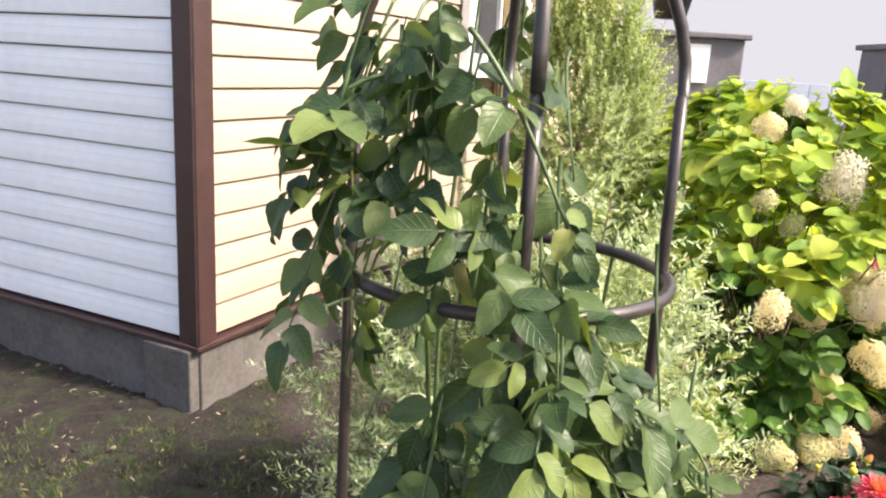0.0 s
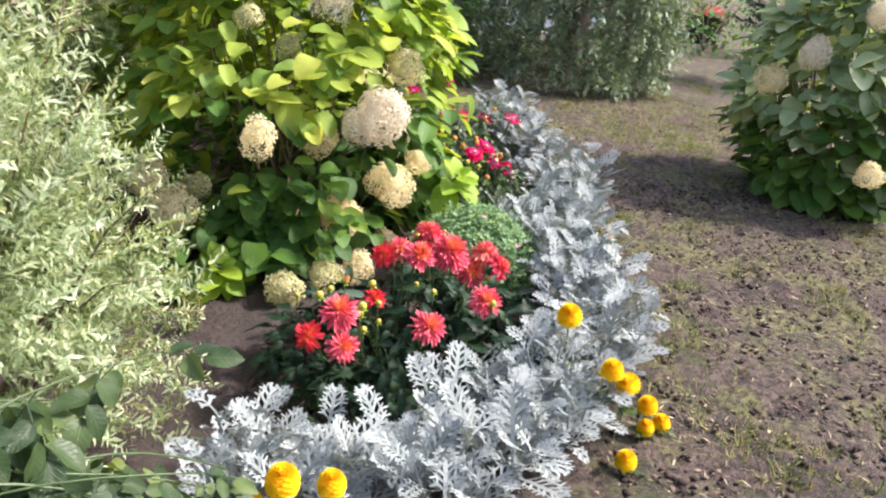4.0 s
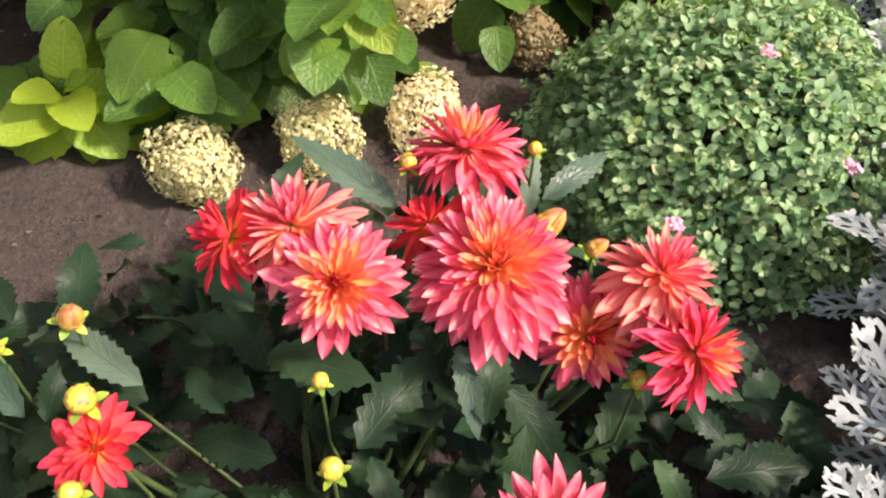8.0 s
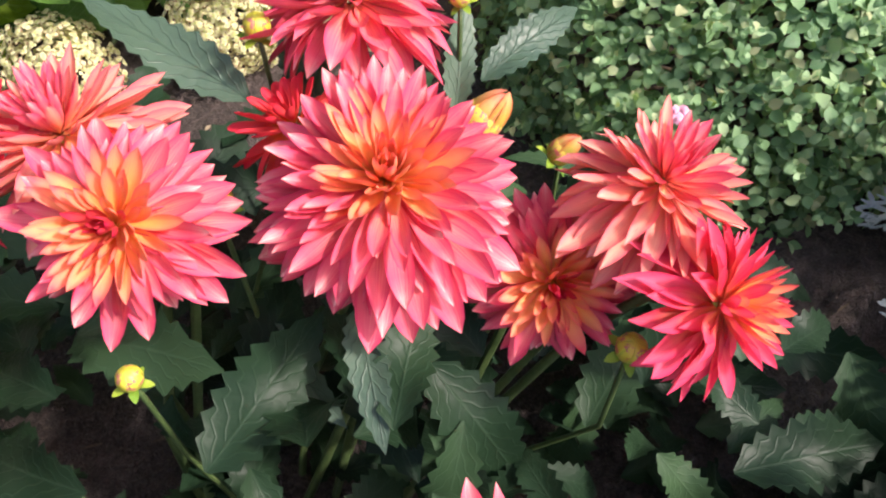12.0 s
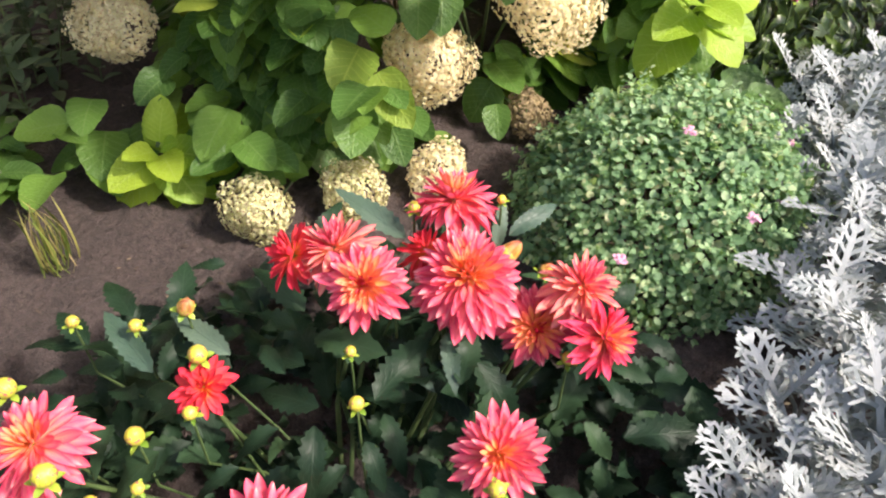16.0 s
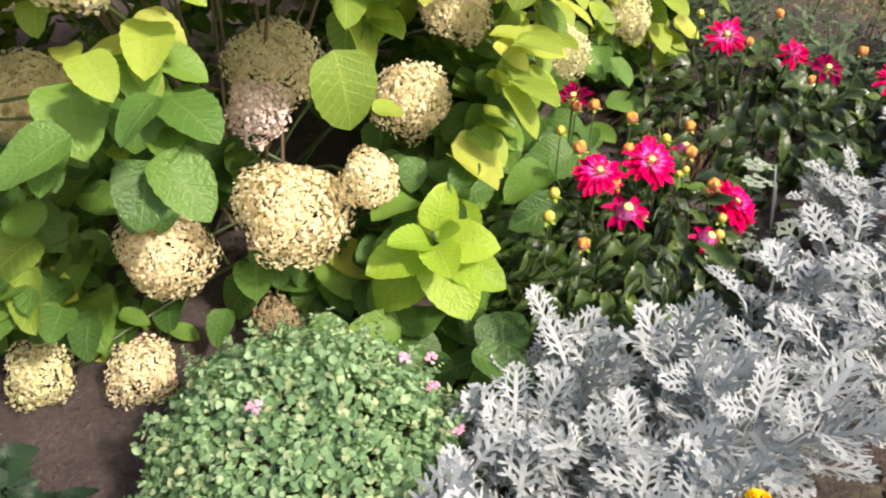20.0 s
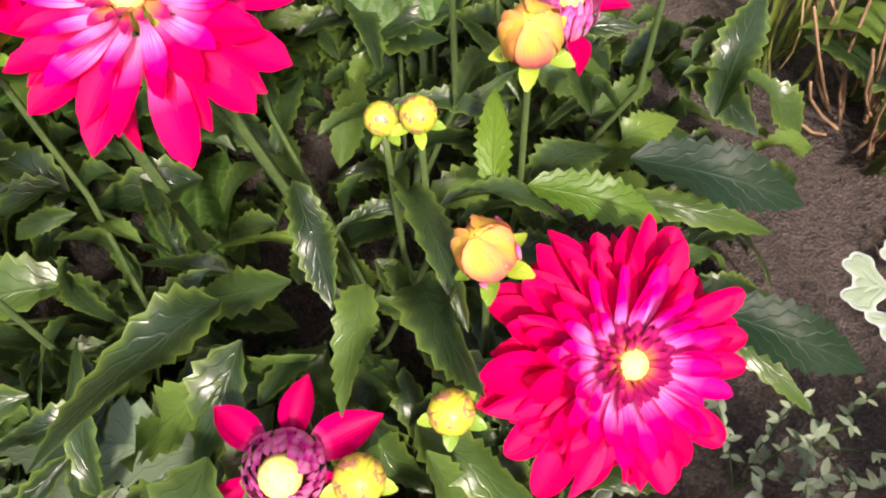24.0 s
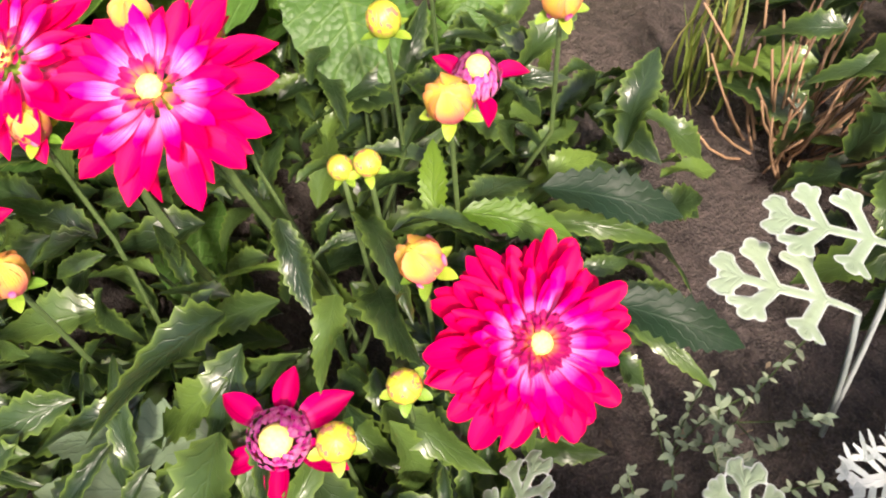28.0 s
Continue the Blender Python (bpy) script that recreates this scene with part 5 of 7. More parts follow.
def dahlia_plant(name, base, label, blooms, buds, leaves, seed, leaf_mat, rx, ry, height, leaf_scale=1.0, narrow=1.0, bare=lambda p: False, shapes=DAHLIA_LEAF):
    """blooms: place, facing, radius, petal sets, petals, rim angle, disc, label."""
    rng = random.Random(seed)
    base = Vector(base)
    base.z = ground_z(base.x, base.y)
    d = thing(name, base, label, "dahlia")
    meshes = [mesh_of("leaf", t, leaf_mat) for t in shapes]
    tops = []
    for at, normal, radius, sets, count, rim, disc, lab in blooms:
        bloom(d, rng, at, normal, radius, sets, count, rim, disc, 0.2 if disc else 0.3, lab, fall=0.38 if disc else 0.6)
        tops.append((Vector(at) - Vector(normal).normalized() * 0.012, Vector(normal).normalized(), 0.0035))
    for at, size, kind in buds:
        bud(d, rng, at, size, kind, (0.55, 0.1, 0.75) if kind == "yellow" and at[1] < 2.5 else (0, -0.1, 1), "yellow bud" if kind == "yellow" else "round green bud")
        tops.append((Vector(at) - Vector((0, 0, size / 2)), Vector((0, 0, 1)), 0.0018))
    for p, nrm, r in tops:
        foot = base + Vector(((p.x - base.x) * 0.45 + rng.uniform(-0.04, 0.04), (p.y - base.y) * 0.45 + rng.uniform(-0.04, 0.04), -0.02))
        mid = p - nrm * 0.05 - Vector((0, 0, 0.04))
        pts = [foot, foot.lerp(mid, 0.5) + Vector((rng.uniform(-0.02, 0.02), rng.uniform(-0.02, 0.02), 0.02)), mid, p - nrm * 0.02, p]
        part("stem", tube(pts, r, M_stem, "stem", 6, 0.8), d)
    rest = []
    for k in range(leaves * 2):
        a, r = rng.uniform(0, 6.283), math.sqrt(rng.random())
        z = rng.uniform(0.04, 1.0) * height * (1.05 - 0.45 * r)
        p = base + Vector((math.cos(a) * rx * r * 0.9, math.sin(a) * ry * r * 0.9, z))
        if bare(p):
            continue
        if any((p - Vector(b[0])).length < b[2] * 1.0 or (p.z > b[0][2] - 0.02 and (p - Vector(b[0])).length < b[2] * 1.7) for b in blooms):
            continue
        ahead = Vector((math.cos(a), math.sin(a), 0)) * rng.uniform(0.2, 1) + Vector((rng.uniform(-0.7, 0.7), rng.uniform(-0.7, 0.7), rng.uniform(-0.5, 0.45)))
        m = turned(p, ahead, (rng.uniform(-0.4, 0.4), rng.uniform(-0.5, 0.2), 1), rng.uniform(0.5, 1.05) * leaf_scale) @ Matrix.Diagonal((1, narrow, 1, 1))
        if k % 2 and k < 600:
            part("leaf", rng.choice(meshes), d, "", m)
        else:
            rest.append(m)
    part("foliage", mesh_of("foliage", scattered(shapes, rest, seed), leaf_mat), d, "", kind="stuff")
    return d


CORAL_BLOOMS = [
    ((1.566, 1.94, 0.273), (0.02, -0.3, 0.95), 0.071, CORAL, 250, -50, False, "large coral pink bloom with a yellow heart"),
    ((1.457, 1.918, 0.28), (0.0, -0.6, 0.78), 0.051, HEART, 150, -28, False, "coral bloom opening to a yellow and red heart"),
    ((1.42, 1.97, 0.275), (-0.25, 0.1, 0.95), 0.058, FADED, 110, -40, False, "faded peach bloom past its best"),
    ((1.372, 1.972, 0.262), (-0.7, -0.2, 0.6), 0.045, RED, 60, -15, False, "red side bloom"),
    ((1.547, 2.05, 0.284), (0.02, 0.4, 0.9), 0.06, CORAL, 140, -32, False, "coral bloom seen from its side"),
    ((1.52, 1.995, 0.255), (-0.4, 0.1, 0.8), 0.04, RED, 55, -20, False, "small red bloom half hidden"),
] + [
    ((1.645, 1.938, 0.2), (0.05, -0.75, 0.65), 0.054, HEART, 130, -28, False, "coral bloom with an orange and red heart"),
    ((1.690, 1.95, 0.255), (0.35, 0.0, 0.93), 0.057, FADED, 135, -55, False, "pale coral bloom with drooping petals"),
    ((1.713, 1.904, 0.228), (0.75, -0.45, 0.5), 0.052, SCARLET, 120, -25, False, "coral red bloom turned aside"),
    ((1.605, 1.779, 0.189), (0.0, -0.6, 0.8), 0.055, CORAL, 105, -18, False, "coral bloom low on the plant"),
    ((1.166, 1.739, 0.229), (-0.1, -0.25, 0.95), 0.06, CORAL, 115, -35, False, "coral pink bloom"),
    ((1.085, 1.722, 0.18), (-0.7, -0.3, 0.6), 0.045, RED, 55, -20, False, "dark red bloom"),
    ((1.159, 1.68, 0.165), (0.1, -0.8, 0.5), 0.05, CORAL, 90, -25, False, "coral bloom facing outwards"),
    ((1.39, 1.685, 0.185), (0.1, -0.5, 0.85), 0.056, CORAL, 115, -30, False, "coral pink bloom"),
    ((1.296, 1.83, 0.205), (0.1, -0.4, 0.9), 0.036, RED, 60, -5, False, "small red bloom opening")]
CORAL_BUDS = [((1.612, 2.01, 0.243), 0.023, "yellow"), ((1.66, 2.02, 0.207), 0.016, "yellow"), ((1.486, 1.945, 0.262), 0.018, "green"), ((1.501, 2.035, 0.287), 0.014, "green"), ((1.603, 2.059, 0.284), 0.011, "green"),
              ((1.682, 1.9, 0.193), 0.016, "green"), ((1.442, 1.885, 0.206), 0.013, "green"), ((1.127, 1.783, 0.256), 0.02, "green"), ((1.114, 1.922, 0.188), 0.015, "green"), ((1.198, 1.906, 0.207), 0.015, "green"),
              ((1.249, 1.93, 0.214), 0.02, "yellow"), ((1.292, 1.846, 0.240), 0.02, "green"), ((1.236, 1.778, 0.189), 0.02, "green"), ((1.292, 1.795, 0.21), 0.015, "green"), ((1.205, 1.692, 0.262), 0.022, "green"),
              ((1.459, 1.812, 0.216), 0.016, "green"), ((1.602, 1.732, 0.205), 0.018, "green"), ((1.219, 1.703, 0.19), 0.016, "green"), ((1.263, 1.716, 0.201), 0.013, "green")]
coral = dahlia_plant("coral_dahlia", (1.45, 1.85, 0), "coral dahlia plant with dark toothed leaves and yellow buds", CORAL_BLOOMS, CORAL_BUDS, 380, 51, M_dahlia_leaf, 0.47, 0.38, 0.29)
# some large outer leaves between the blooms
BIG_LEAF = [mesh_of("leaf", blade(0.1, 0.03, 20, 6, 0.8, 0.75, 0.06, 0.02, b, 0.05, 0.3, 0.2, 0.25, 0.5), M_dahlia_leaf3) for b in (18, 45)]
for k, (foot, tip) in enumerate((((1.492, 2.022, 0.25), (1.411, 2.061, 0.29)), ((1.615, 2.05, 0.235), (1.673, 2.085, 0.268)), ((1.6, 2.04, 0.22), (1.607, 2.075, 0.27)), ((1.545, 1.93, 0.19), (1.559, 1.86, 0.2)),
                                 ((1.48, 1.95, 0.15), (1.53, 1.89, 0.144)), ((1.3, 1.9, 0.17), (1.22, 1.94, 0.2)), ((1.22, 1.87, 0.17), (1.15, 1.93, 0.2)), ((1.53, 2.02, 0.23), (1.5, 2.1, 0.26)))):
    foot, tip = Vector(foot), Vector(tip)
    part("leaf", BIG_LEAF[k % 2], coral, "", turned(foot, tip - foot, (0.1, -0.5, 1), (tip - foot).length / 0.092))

CRIMSON_BLOOMS = [
    ((2.432, 3.0965, 0.148), (0.56, 0.0, 0.85), 0.049, CRIMSON, 215, -16, True, "open crimson pink bloom with a yellow disc"),
    ((2.27, 3.007, 0.257), (0.3, -0.3, 0.9), 0.048, CRIMSON_WIDE, 80, -14, True, "crimson bloom with few broad petals"),
    ((2.19, 2.959, 0.247), (0.1, -0.3, 0.95), 0.044, CRIMSON_WIDE, 76, -16, True, "crimson bloom with a yellow disc"),
    ((2.094, 3.19, 0.268), (0, -0.2, 1), 0.05, DARK, 22, 20, True, "dark red bloom half open"),
]
CRIMSON_BUDS = [((2.388, 3.064, 0.203), 0.0205, "yellow"), ((2.414, 3.03, 0.155), 0.018, "green"), ((2.413, 2.989, 0.145), 0.02, "green"), ((2.336, 3.121, 0.23), 0.022, "yellow"), ((2.277, 2.905, 0.211), 0.02, "yellow"),
                ((2.103, 3.183, 0.257), 0.02, "yellow"), ((2.137, 3.2, 0.258), 0.02, "yellow"), ((2.214, 3.195, 0.245), 0.022, "yellow"), ((2.146, 2.992, 0.272), 0.022, "yellow"), ((2.229, 3.017, 0.272), 0.018, "yellow"),
                ((2.326, 3.202, 0.243), 0.02, "yellow"), ((2.288, 3.118, 0.251), 0.018, "green"), ((2.125, 2.895, 0.229), 0.02, "green"), ((2.134, 2.813, 0.235), 0.02, "green"), ((2.194, 2.832, 0.18), 0.02, "yellow"),
                ((2.1, 3.044, 0.272), 0.018, "green"), ((2.324, 3.062, 0.213), 0.013, "green"), ((2.334, 3.072, 0.218), 0.014, "green"), ((2.22, 2.95, 0.235), 0.018, "yellow"), ((2.25, 3.04, 0.262), 0.018, "yellow")]
front_crimson = dahlia_plant("crimson_dahlia", (2.3, 3.03, 0), "crimson dahlia plant with many yellow buds", CRIMSON_BLOOMS, CRIMSON_BUDS, 760, 52, M_dahlia_leaf2, 0.36, 0.34, 0.25, 0.85, 0.85, lambda p: p.x + 0.5 * (p.y - 3.1) > 2.45, CRIMSON_LEAF)
WIDE_LEAF = blade(0.1, 0.036, 22, 6, 0.78, 0.75, 0.06, 0.02, 35, 0.05, 0.35, 0.22, 0.3, 0.5)
for foot, tip, mat in (((2.345, 2.94, 0.09), (2.28, 2.85, 0.1), M_dahlia_pale), ((2.345, 2.9, 0.07), (2.3, 2.835, 0.085), M_dahlia_pale), ((2.34, 3.103, 0.15), (2.31, 3.123, 0.18), M_dahlia_sprout),
                       ((2.345, 3.118, 0.15), (2.39, 3.162, 0.15), M_dahlia_sprout), ((2.36, 3.165, 0.15), (2.42, 3.222, 0.152), M_dahlia_leaf), ((2.42, 3.165, 0.1), (2.49, 3.215, 0.1), M_dahlia_leaf)):
    foot, tip = Vector(foot), Vector(tip)
    part("leaf", mesh_of("leaf", WIDE_LEAF, mat), front_crimson, "", turned(foot, tip - foot, (0.1, -0.2, 1), (tip - foot).length / 0.094))
half_bloom(front_crimson, random.Random(3), (2.393, 2.968, 0.143), (0.42, -0.14, 0.9), 0.032, 6, "half opened dark red bloom")
half_bloom(front_crimson, random.Random(4), (2.323, 3.148, 0.218), (0.25, -0.1, 1), 0.026, 3, "opening dark red bloom")
half_bloom(front_crimson, random.Random(5), (2.252, 2.88, 0.228), (0.1, -0.4, 0.85), 0.034, 7, "dark red bloom just opening")
FAR_BLOOMS = [((2.369, 3.66, 0.262), (0.1, -0.5, 0.9), 0.05, CRIMSON, 50, -15, True, "crimson bloom"), ((2.529, 3.7, 0.225), (0.2, -0.5, 0.9), 0.042, CRIMSON, 40, -10, False, "crimson bloom"),
              ((2.596, 3.6, 0.235), (0.2, -0.4, 0.9), 0.055, DARK, 24, -10, True, "dark red bloom"), ((2.73, 3.545, 0.25), (0.3, -0.4, 0.9), 0.045, CRIMSON, 40, -15, True, "crimson bloom"),
              ((2.33, 3.95, 0.3), (0, -0.5, 0.9), 0.045, CRIMSON, 40, -15, False, "crimson bloom"), ((2.6, 4.05, 0.32), (0, -0.5, 0.9), 0.045, CRIMSON, 40, -15, False, "crimson bloom")]
FAR_BUDS = [((2.42, 3.62, 0.27), 0.02, "yellow"), ((2.56, 3.52, 0.24), 0.018, "yellow"), ((2.66, 3.62, 0.28), 0.02, "yellow"), ((2.48, 3.75, 0.3), 0.02, "yellow"), ((2.3, 3.75, 0.28), 0.018, "green")]
dahlia_plant("crimson_dahlia", (2.48, 3.8, 0), "crimson dahlia plant further along the bed", FAR_BLOOMS, FAR_BUDS, 240, 53, M_dahlia_leaf2, 0.36, 0.4, 0.26)


# ---- low spirea dome ----
def spirea():
    rng = random.Random(61)
    c = Vector((1.905, 2.375, -0.06))
    s = thing("dwarf_spirea", c, "low dome of small green leaves with a few pink flowers", "shrub")
    leaf = [blade(0.0135, 0.0098, 4, 2, 0.8, 0.6, 0.1, 0.1, b, 0.1, 0.15, 0, 0.15) for b in (20, 45, 0)]
    mats = []
    for k in range(13500):
        z = rng.uniform(0.0, 1.0)
        a = rng.uniform(0, 6.283)
        r = math.sqrt(max(0, 1 - z ** 2.2)) * rng.uniform(0.72, 1.0) ** 0.6
        lump = 1 + 0.1 * noise.noise((math.cos(a) * 2.5, math.sin(a) * 2.5, z * 2.5)) + 0.07 * noise.noise((math.cos(a) * 9, math.sin(a) * 9, z * 9))
        p = c + Vector((math.cos(a) * 0.26 * r * lump, math.sin(a) * 0.232 * r * lump, z * 0.27 * lump * rng.uniform(0.93, 1.0)))
        n = Vector((math.cos(a) * r, math.sin(a) * r, z + 0.35))
        ahead = n * 0.3 + Vector((rng.uniform(-1, 1), rng.uniform(-1, 1), rng.uniform(-0.7, 0.5)))
        mats.append(turned(p, ahead, n + Vector((rng.uniform(-0.7, 0.7), rng.uniform(-0.7, 0.7), 0)), rng.uniform(0.5, 1.3)))
    # short shoots that stand out of the dome
    for k in range(170):
        z, a = rng.uniform(0.15, 1.0), rng.uniform(0, 6.283)
        r = math.sqrt(max(0, 1 - z ** 2.2))
        n = Vector((math.cos(a) * r, math.sin(a) * r, z))
        p = c + Vector((math.cos(a) * 0.25 * r, math.sin(a) * 0.225 * r, z * 0.262))
        q = p + n * rng.uniform(0.015, 0.045) + Vector((rng.uniform(-0.02, 0.02), rng.uniform(-0.02, 0.02), rng.uniform(0, 0.02)))
        mats += leafy_shoots(rng, [[p, p.lerp(q, 0.5), q]], leaf, 0.007, 1.0)
    part("foliage", mesh_of("foliage", scattered(leaf, mats, 2), M_spirea), s, "", kind="stuff")
    for k in range(40):
        a = rng.uniform(0, 6.28)
        part("stem", tube([c, c + Vector((math.cos(a) * 0.17, math.sin(a) * 0.17, rng.uniform(0.05, 0.18)))], 0.002, M_stem_red, "stem", 4), s)
    for p in ((2.01, 2.42, 0.155), (1.93, 2.45, 0.17), (1.79, 2.17, 0.085), (1.97, 2.2, 0.15), (2.05, 2.3, 0.1), (1.76, 2.35, 0.14), (2.0, 2.5, 0.16), (2.05, 2.48, 0.14), (2.1, 2.44, 0.11), (1.88, 2.3, 0.225), (2.02, 2.55, 0.12)):
        ms = [facing(Vector(p) + Vector((rng.uniform(-1, 1), rng.uniform(-1, 1), rng.uniform(-0.3, 0.5))) * 0.008, (rng.uniform(-0.6, 0.6), rng.uniform(-0.6, 0.6), 1), 0, 0.42) for _ in range(20)]
        part("flower", mesh_of("flower", scattered([FLORET4], ms), M_pink), s, "small pink flower")


spirea()


# ---- dusty miller edging ----
def silver_leaf(length, pairs, bend, seed, broad=1.0, fine=1):
    """A deeply cut leaf: a midrib with side lobes, each cut into blunt fingers."""
    rng = random.Random(seed)

    def lie(x, y):
        a = radians(bend) * x / length
        return x * math.cos(a * 0.5), y, -x * math.sin(a * 0.5) + 0.25 * abs(y)

    def strip(p, ang, ln, w0, w1, n=3):
        rows, n = [], n * fine
        for i in range(n + 1):
            t = i / n
            w = (w0 + (w1 - w0) * t) * (1 if t < 0.7 else math.sqrt(1 - 0.92 * ((t - 0.7) / 0.3) ** 2))
            cx, cy = p[0] + math.cos(ang) * ln * t, p[1] + math.sin(ang) * ln * t
            rows.append([(*lie(cx - math.sin(ang) * w * s, cy + math.cos(ang) * w * s), 0.5 + 0.5 * s, t) for s in (-1, 1)])
        return grid_template(rows)

    bits = [strip((0, 0), 0, length, length * 0.03 * max(1, 0.9 * broad), length * 0.05 * max(1, 0.8 * broad), 5)]
    for k in range(pairs):
        t = 0.28 + 0.62 * k / (pairs - 1)
        ln = length * 0.36 * (1 - 0.55 * abs(t - 0.5)) * (0.65 if k == pairs - 1 else 1)
        for side in (1, -1):
            ang = side * radians(62 - 26 * t + rng.uniform(-6, 6))
            p = (length * t, 0)
            bits.append(strip(p, ang, ln, length * 0.03 * broad, length * 0.05 * broad))
            q = (p[0] + math.cos(ang) * ln * 0.6, p[1] + math.sin(ang) * ln * 0.6)
            for s2 in (1, -1):
                bits.append(strip(q, ang + s2 * radians(42), ln * 0.5, length * 0.026 * broad, length * 0.042 * broad, 3))
    tip = (length * 0.9, 0)
    for s2 in (1, -1):
        bits.append(strip(tip, s2 * radians(38), length * 0.16, length * 0.035, length * 0.045, 2))
    return merge(*bits)


SILVER = [silver_leaf(0.1, 5, 25, 1, 0.66), silver_leaf(0.085, 4, 50, 2, 1.1), silver_leaf(0.115, 6, 10, 3, 0.6), silver_leaf(0.085, 5, 35, 4, 0.74)]
SILVER_MESH = [mesh_of("leaf", t, M_silver) for t in SILVER]
SILVER_LINE = [(0.78, 1.42), (1.1, 1.30), (1.45, 1.42), (1.75, 1.56), (2.0, 1.80), (2.18, 2.18), (2.4, 2.58), (2.72, 2.94), (2.84, 3.4), (3.02, 3.95), (3.2, 4.5)]


def dusty_miller(at, spread, height, leaves, seed, joined=False):
    rng = random.Random(seed)
    base = Vector((at[0], at[1], ground_z(*at)))
    p0 = thing("dusty_miller", base, "silver grey dusty miller with deeply cut leaves", "plant", "edging plants")
    mats = []
    for k in range(7):
        a = k * 0.9 + rng.random()
        top = base + Vector((math.cos(a) * spread * 0.45, math.sin(a) * spread * 0.45, height * rng.uniform(0.55, 0.95)))
        part("stem", tube(bend_line(base, top, 0.0, 4, 0.02, rng), 0.003, M_silver, "stem", 5), p0)
        for j in range(leaves // 7):
            t = 0.25 + 0.75 * (j + 1) / (leaves // 7)
            q = base.lerp(top, t)
            b = j * 2.39996 + a
            ahead = Vector((math.cos(b), math.sin(b), rng.uniform(0.3, 1.6) + 0.6 * (t - 0.5)))
            ahead += Vector((math.cos(a), math.sin(a), 0)) * 0.35
            mats.append(turned(q, ahead, (rng.uniform(-0.3, 0.3), rng.uniform(-0.3, 0.3), 1), rng.uniform(0.65, 1.2) * spread / 0.16))
    if joined:
        part("foliage", mesh_of("foliage", scattered(SILVER, mats, seed), M_silver), p0, "", kind="stuff")
    else:
        for m in mats:
            part("leaf", rng.choice(SILVER_MESH), p0, "", m)


def silver_edging():
    rng = random.Random(71)
    k = 0
    for (ax, ay), (bx, by) in zip(SILVER_LINE, SILVER_LINE[1:]):
        n = max(2, round(math.hypot(bx - ax, by - ay) / 0.17))
        nx, ny = -(by - ay) / math.hypot(bx - ax, by - ay), (bx - ax) / math.hypot(bx - ax, by - ay)
        for i in range(n):
            t = (i + 0.5) / n
            for off in (0.07, -0.08) if ax > 1.9 or ax < 1.0 else (0.0, -0.1):
                x, y = ax + (bx - ax) * t + nx * (off + rng.uniform(-0.03, 0.03)), ay + (by - ay) * t + ny * (off + rng.uniform(-0.03, 0.03))
                if 2.72 < y < 3.6 and (x - 2.455) * 0.78 - (y - 3.087) * 0.63 < 0.17 or math.hypot(x - 1.87, y - 1.95) < 0.15 or 1.5 < x < 1.8 and y > 1.5:
                    continue
                k += 1
                dusty_miller((x, y), rng.uniform(0.14, 0.18), rng.uniform(0.17, 0.24), 42, 700 + k, joined=y > 2.3)


silver_edging()
for i, (x, y, h) in enumerate(((1.47, 1.46, 0.25), (1.62, 1.49, 0.26), (1.93, 1.77, 0.15), (1.78, 1.7, 0.13), (2.02, 1.94, 0.21), (2.13, 2.47, 0.18), (2.2, 2.64, 0.18), (2.26, 2.5, 0.19))):
    dusty_miller((x, y), 0.16 if 0.2 < h < 0.24 else 0.13, h, 35, 760 + i, joined=y > 2.4)
dusty_miller((2.65, 3.31), 0.11, 0.14, 28, 790, True)
dusty_miller((2.7, 3.38), 0.13, 0.18, 28, 792, True)


def lone_shoot(base, leaves):
    """A young shoot with a few large leaves. leaves: foot and tip of each, and how wide it opens."""
    base = Vector((base[0], base[1], ground_z(*base[:2])))
    s = thing("dusty_miller", base, "young dusty miller shoot with a few large silver leaves", "plant", "edging plants")
    for i, (a, b, mesh) in enumerate(leaves):
        a, b = Vector(a), Vector(b)
        part("stem", tube(bend_line(base, a, 0.01, 4), 0.002, M_silver, "stem", 5), s)
        part("leaf", mesh, s, "", turned(a, b - a, (-0.5, -0.35, 0.8), (b - a).length / 0.1))


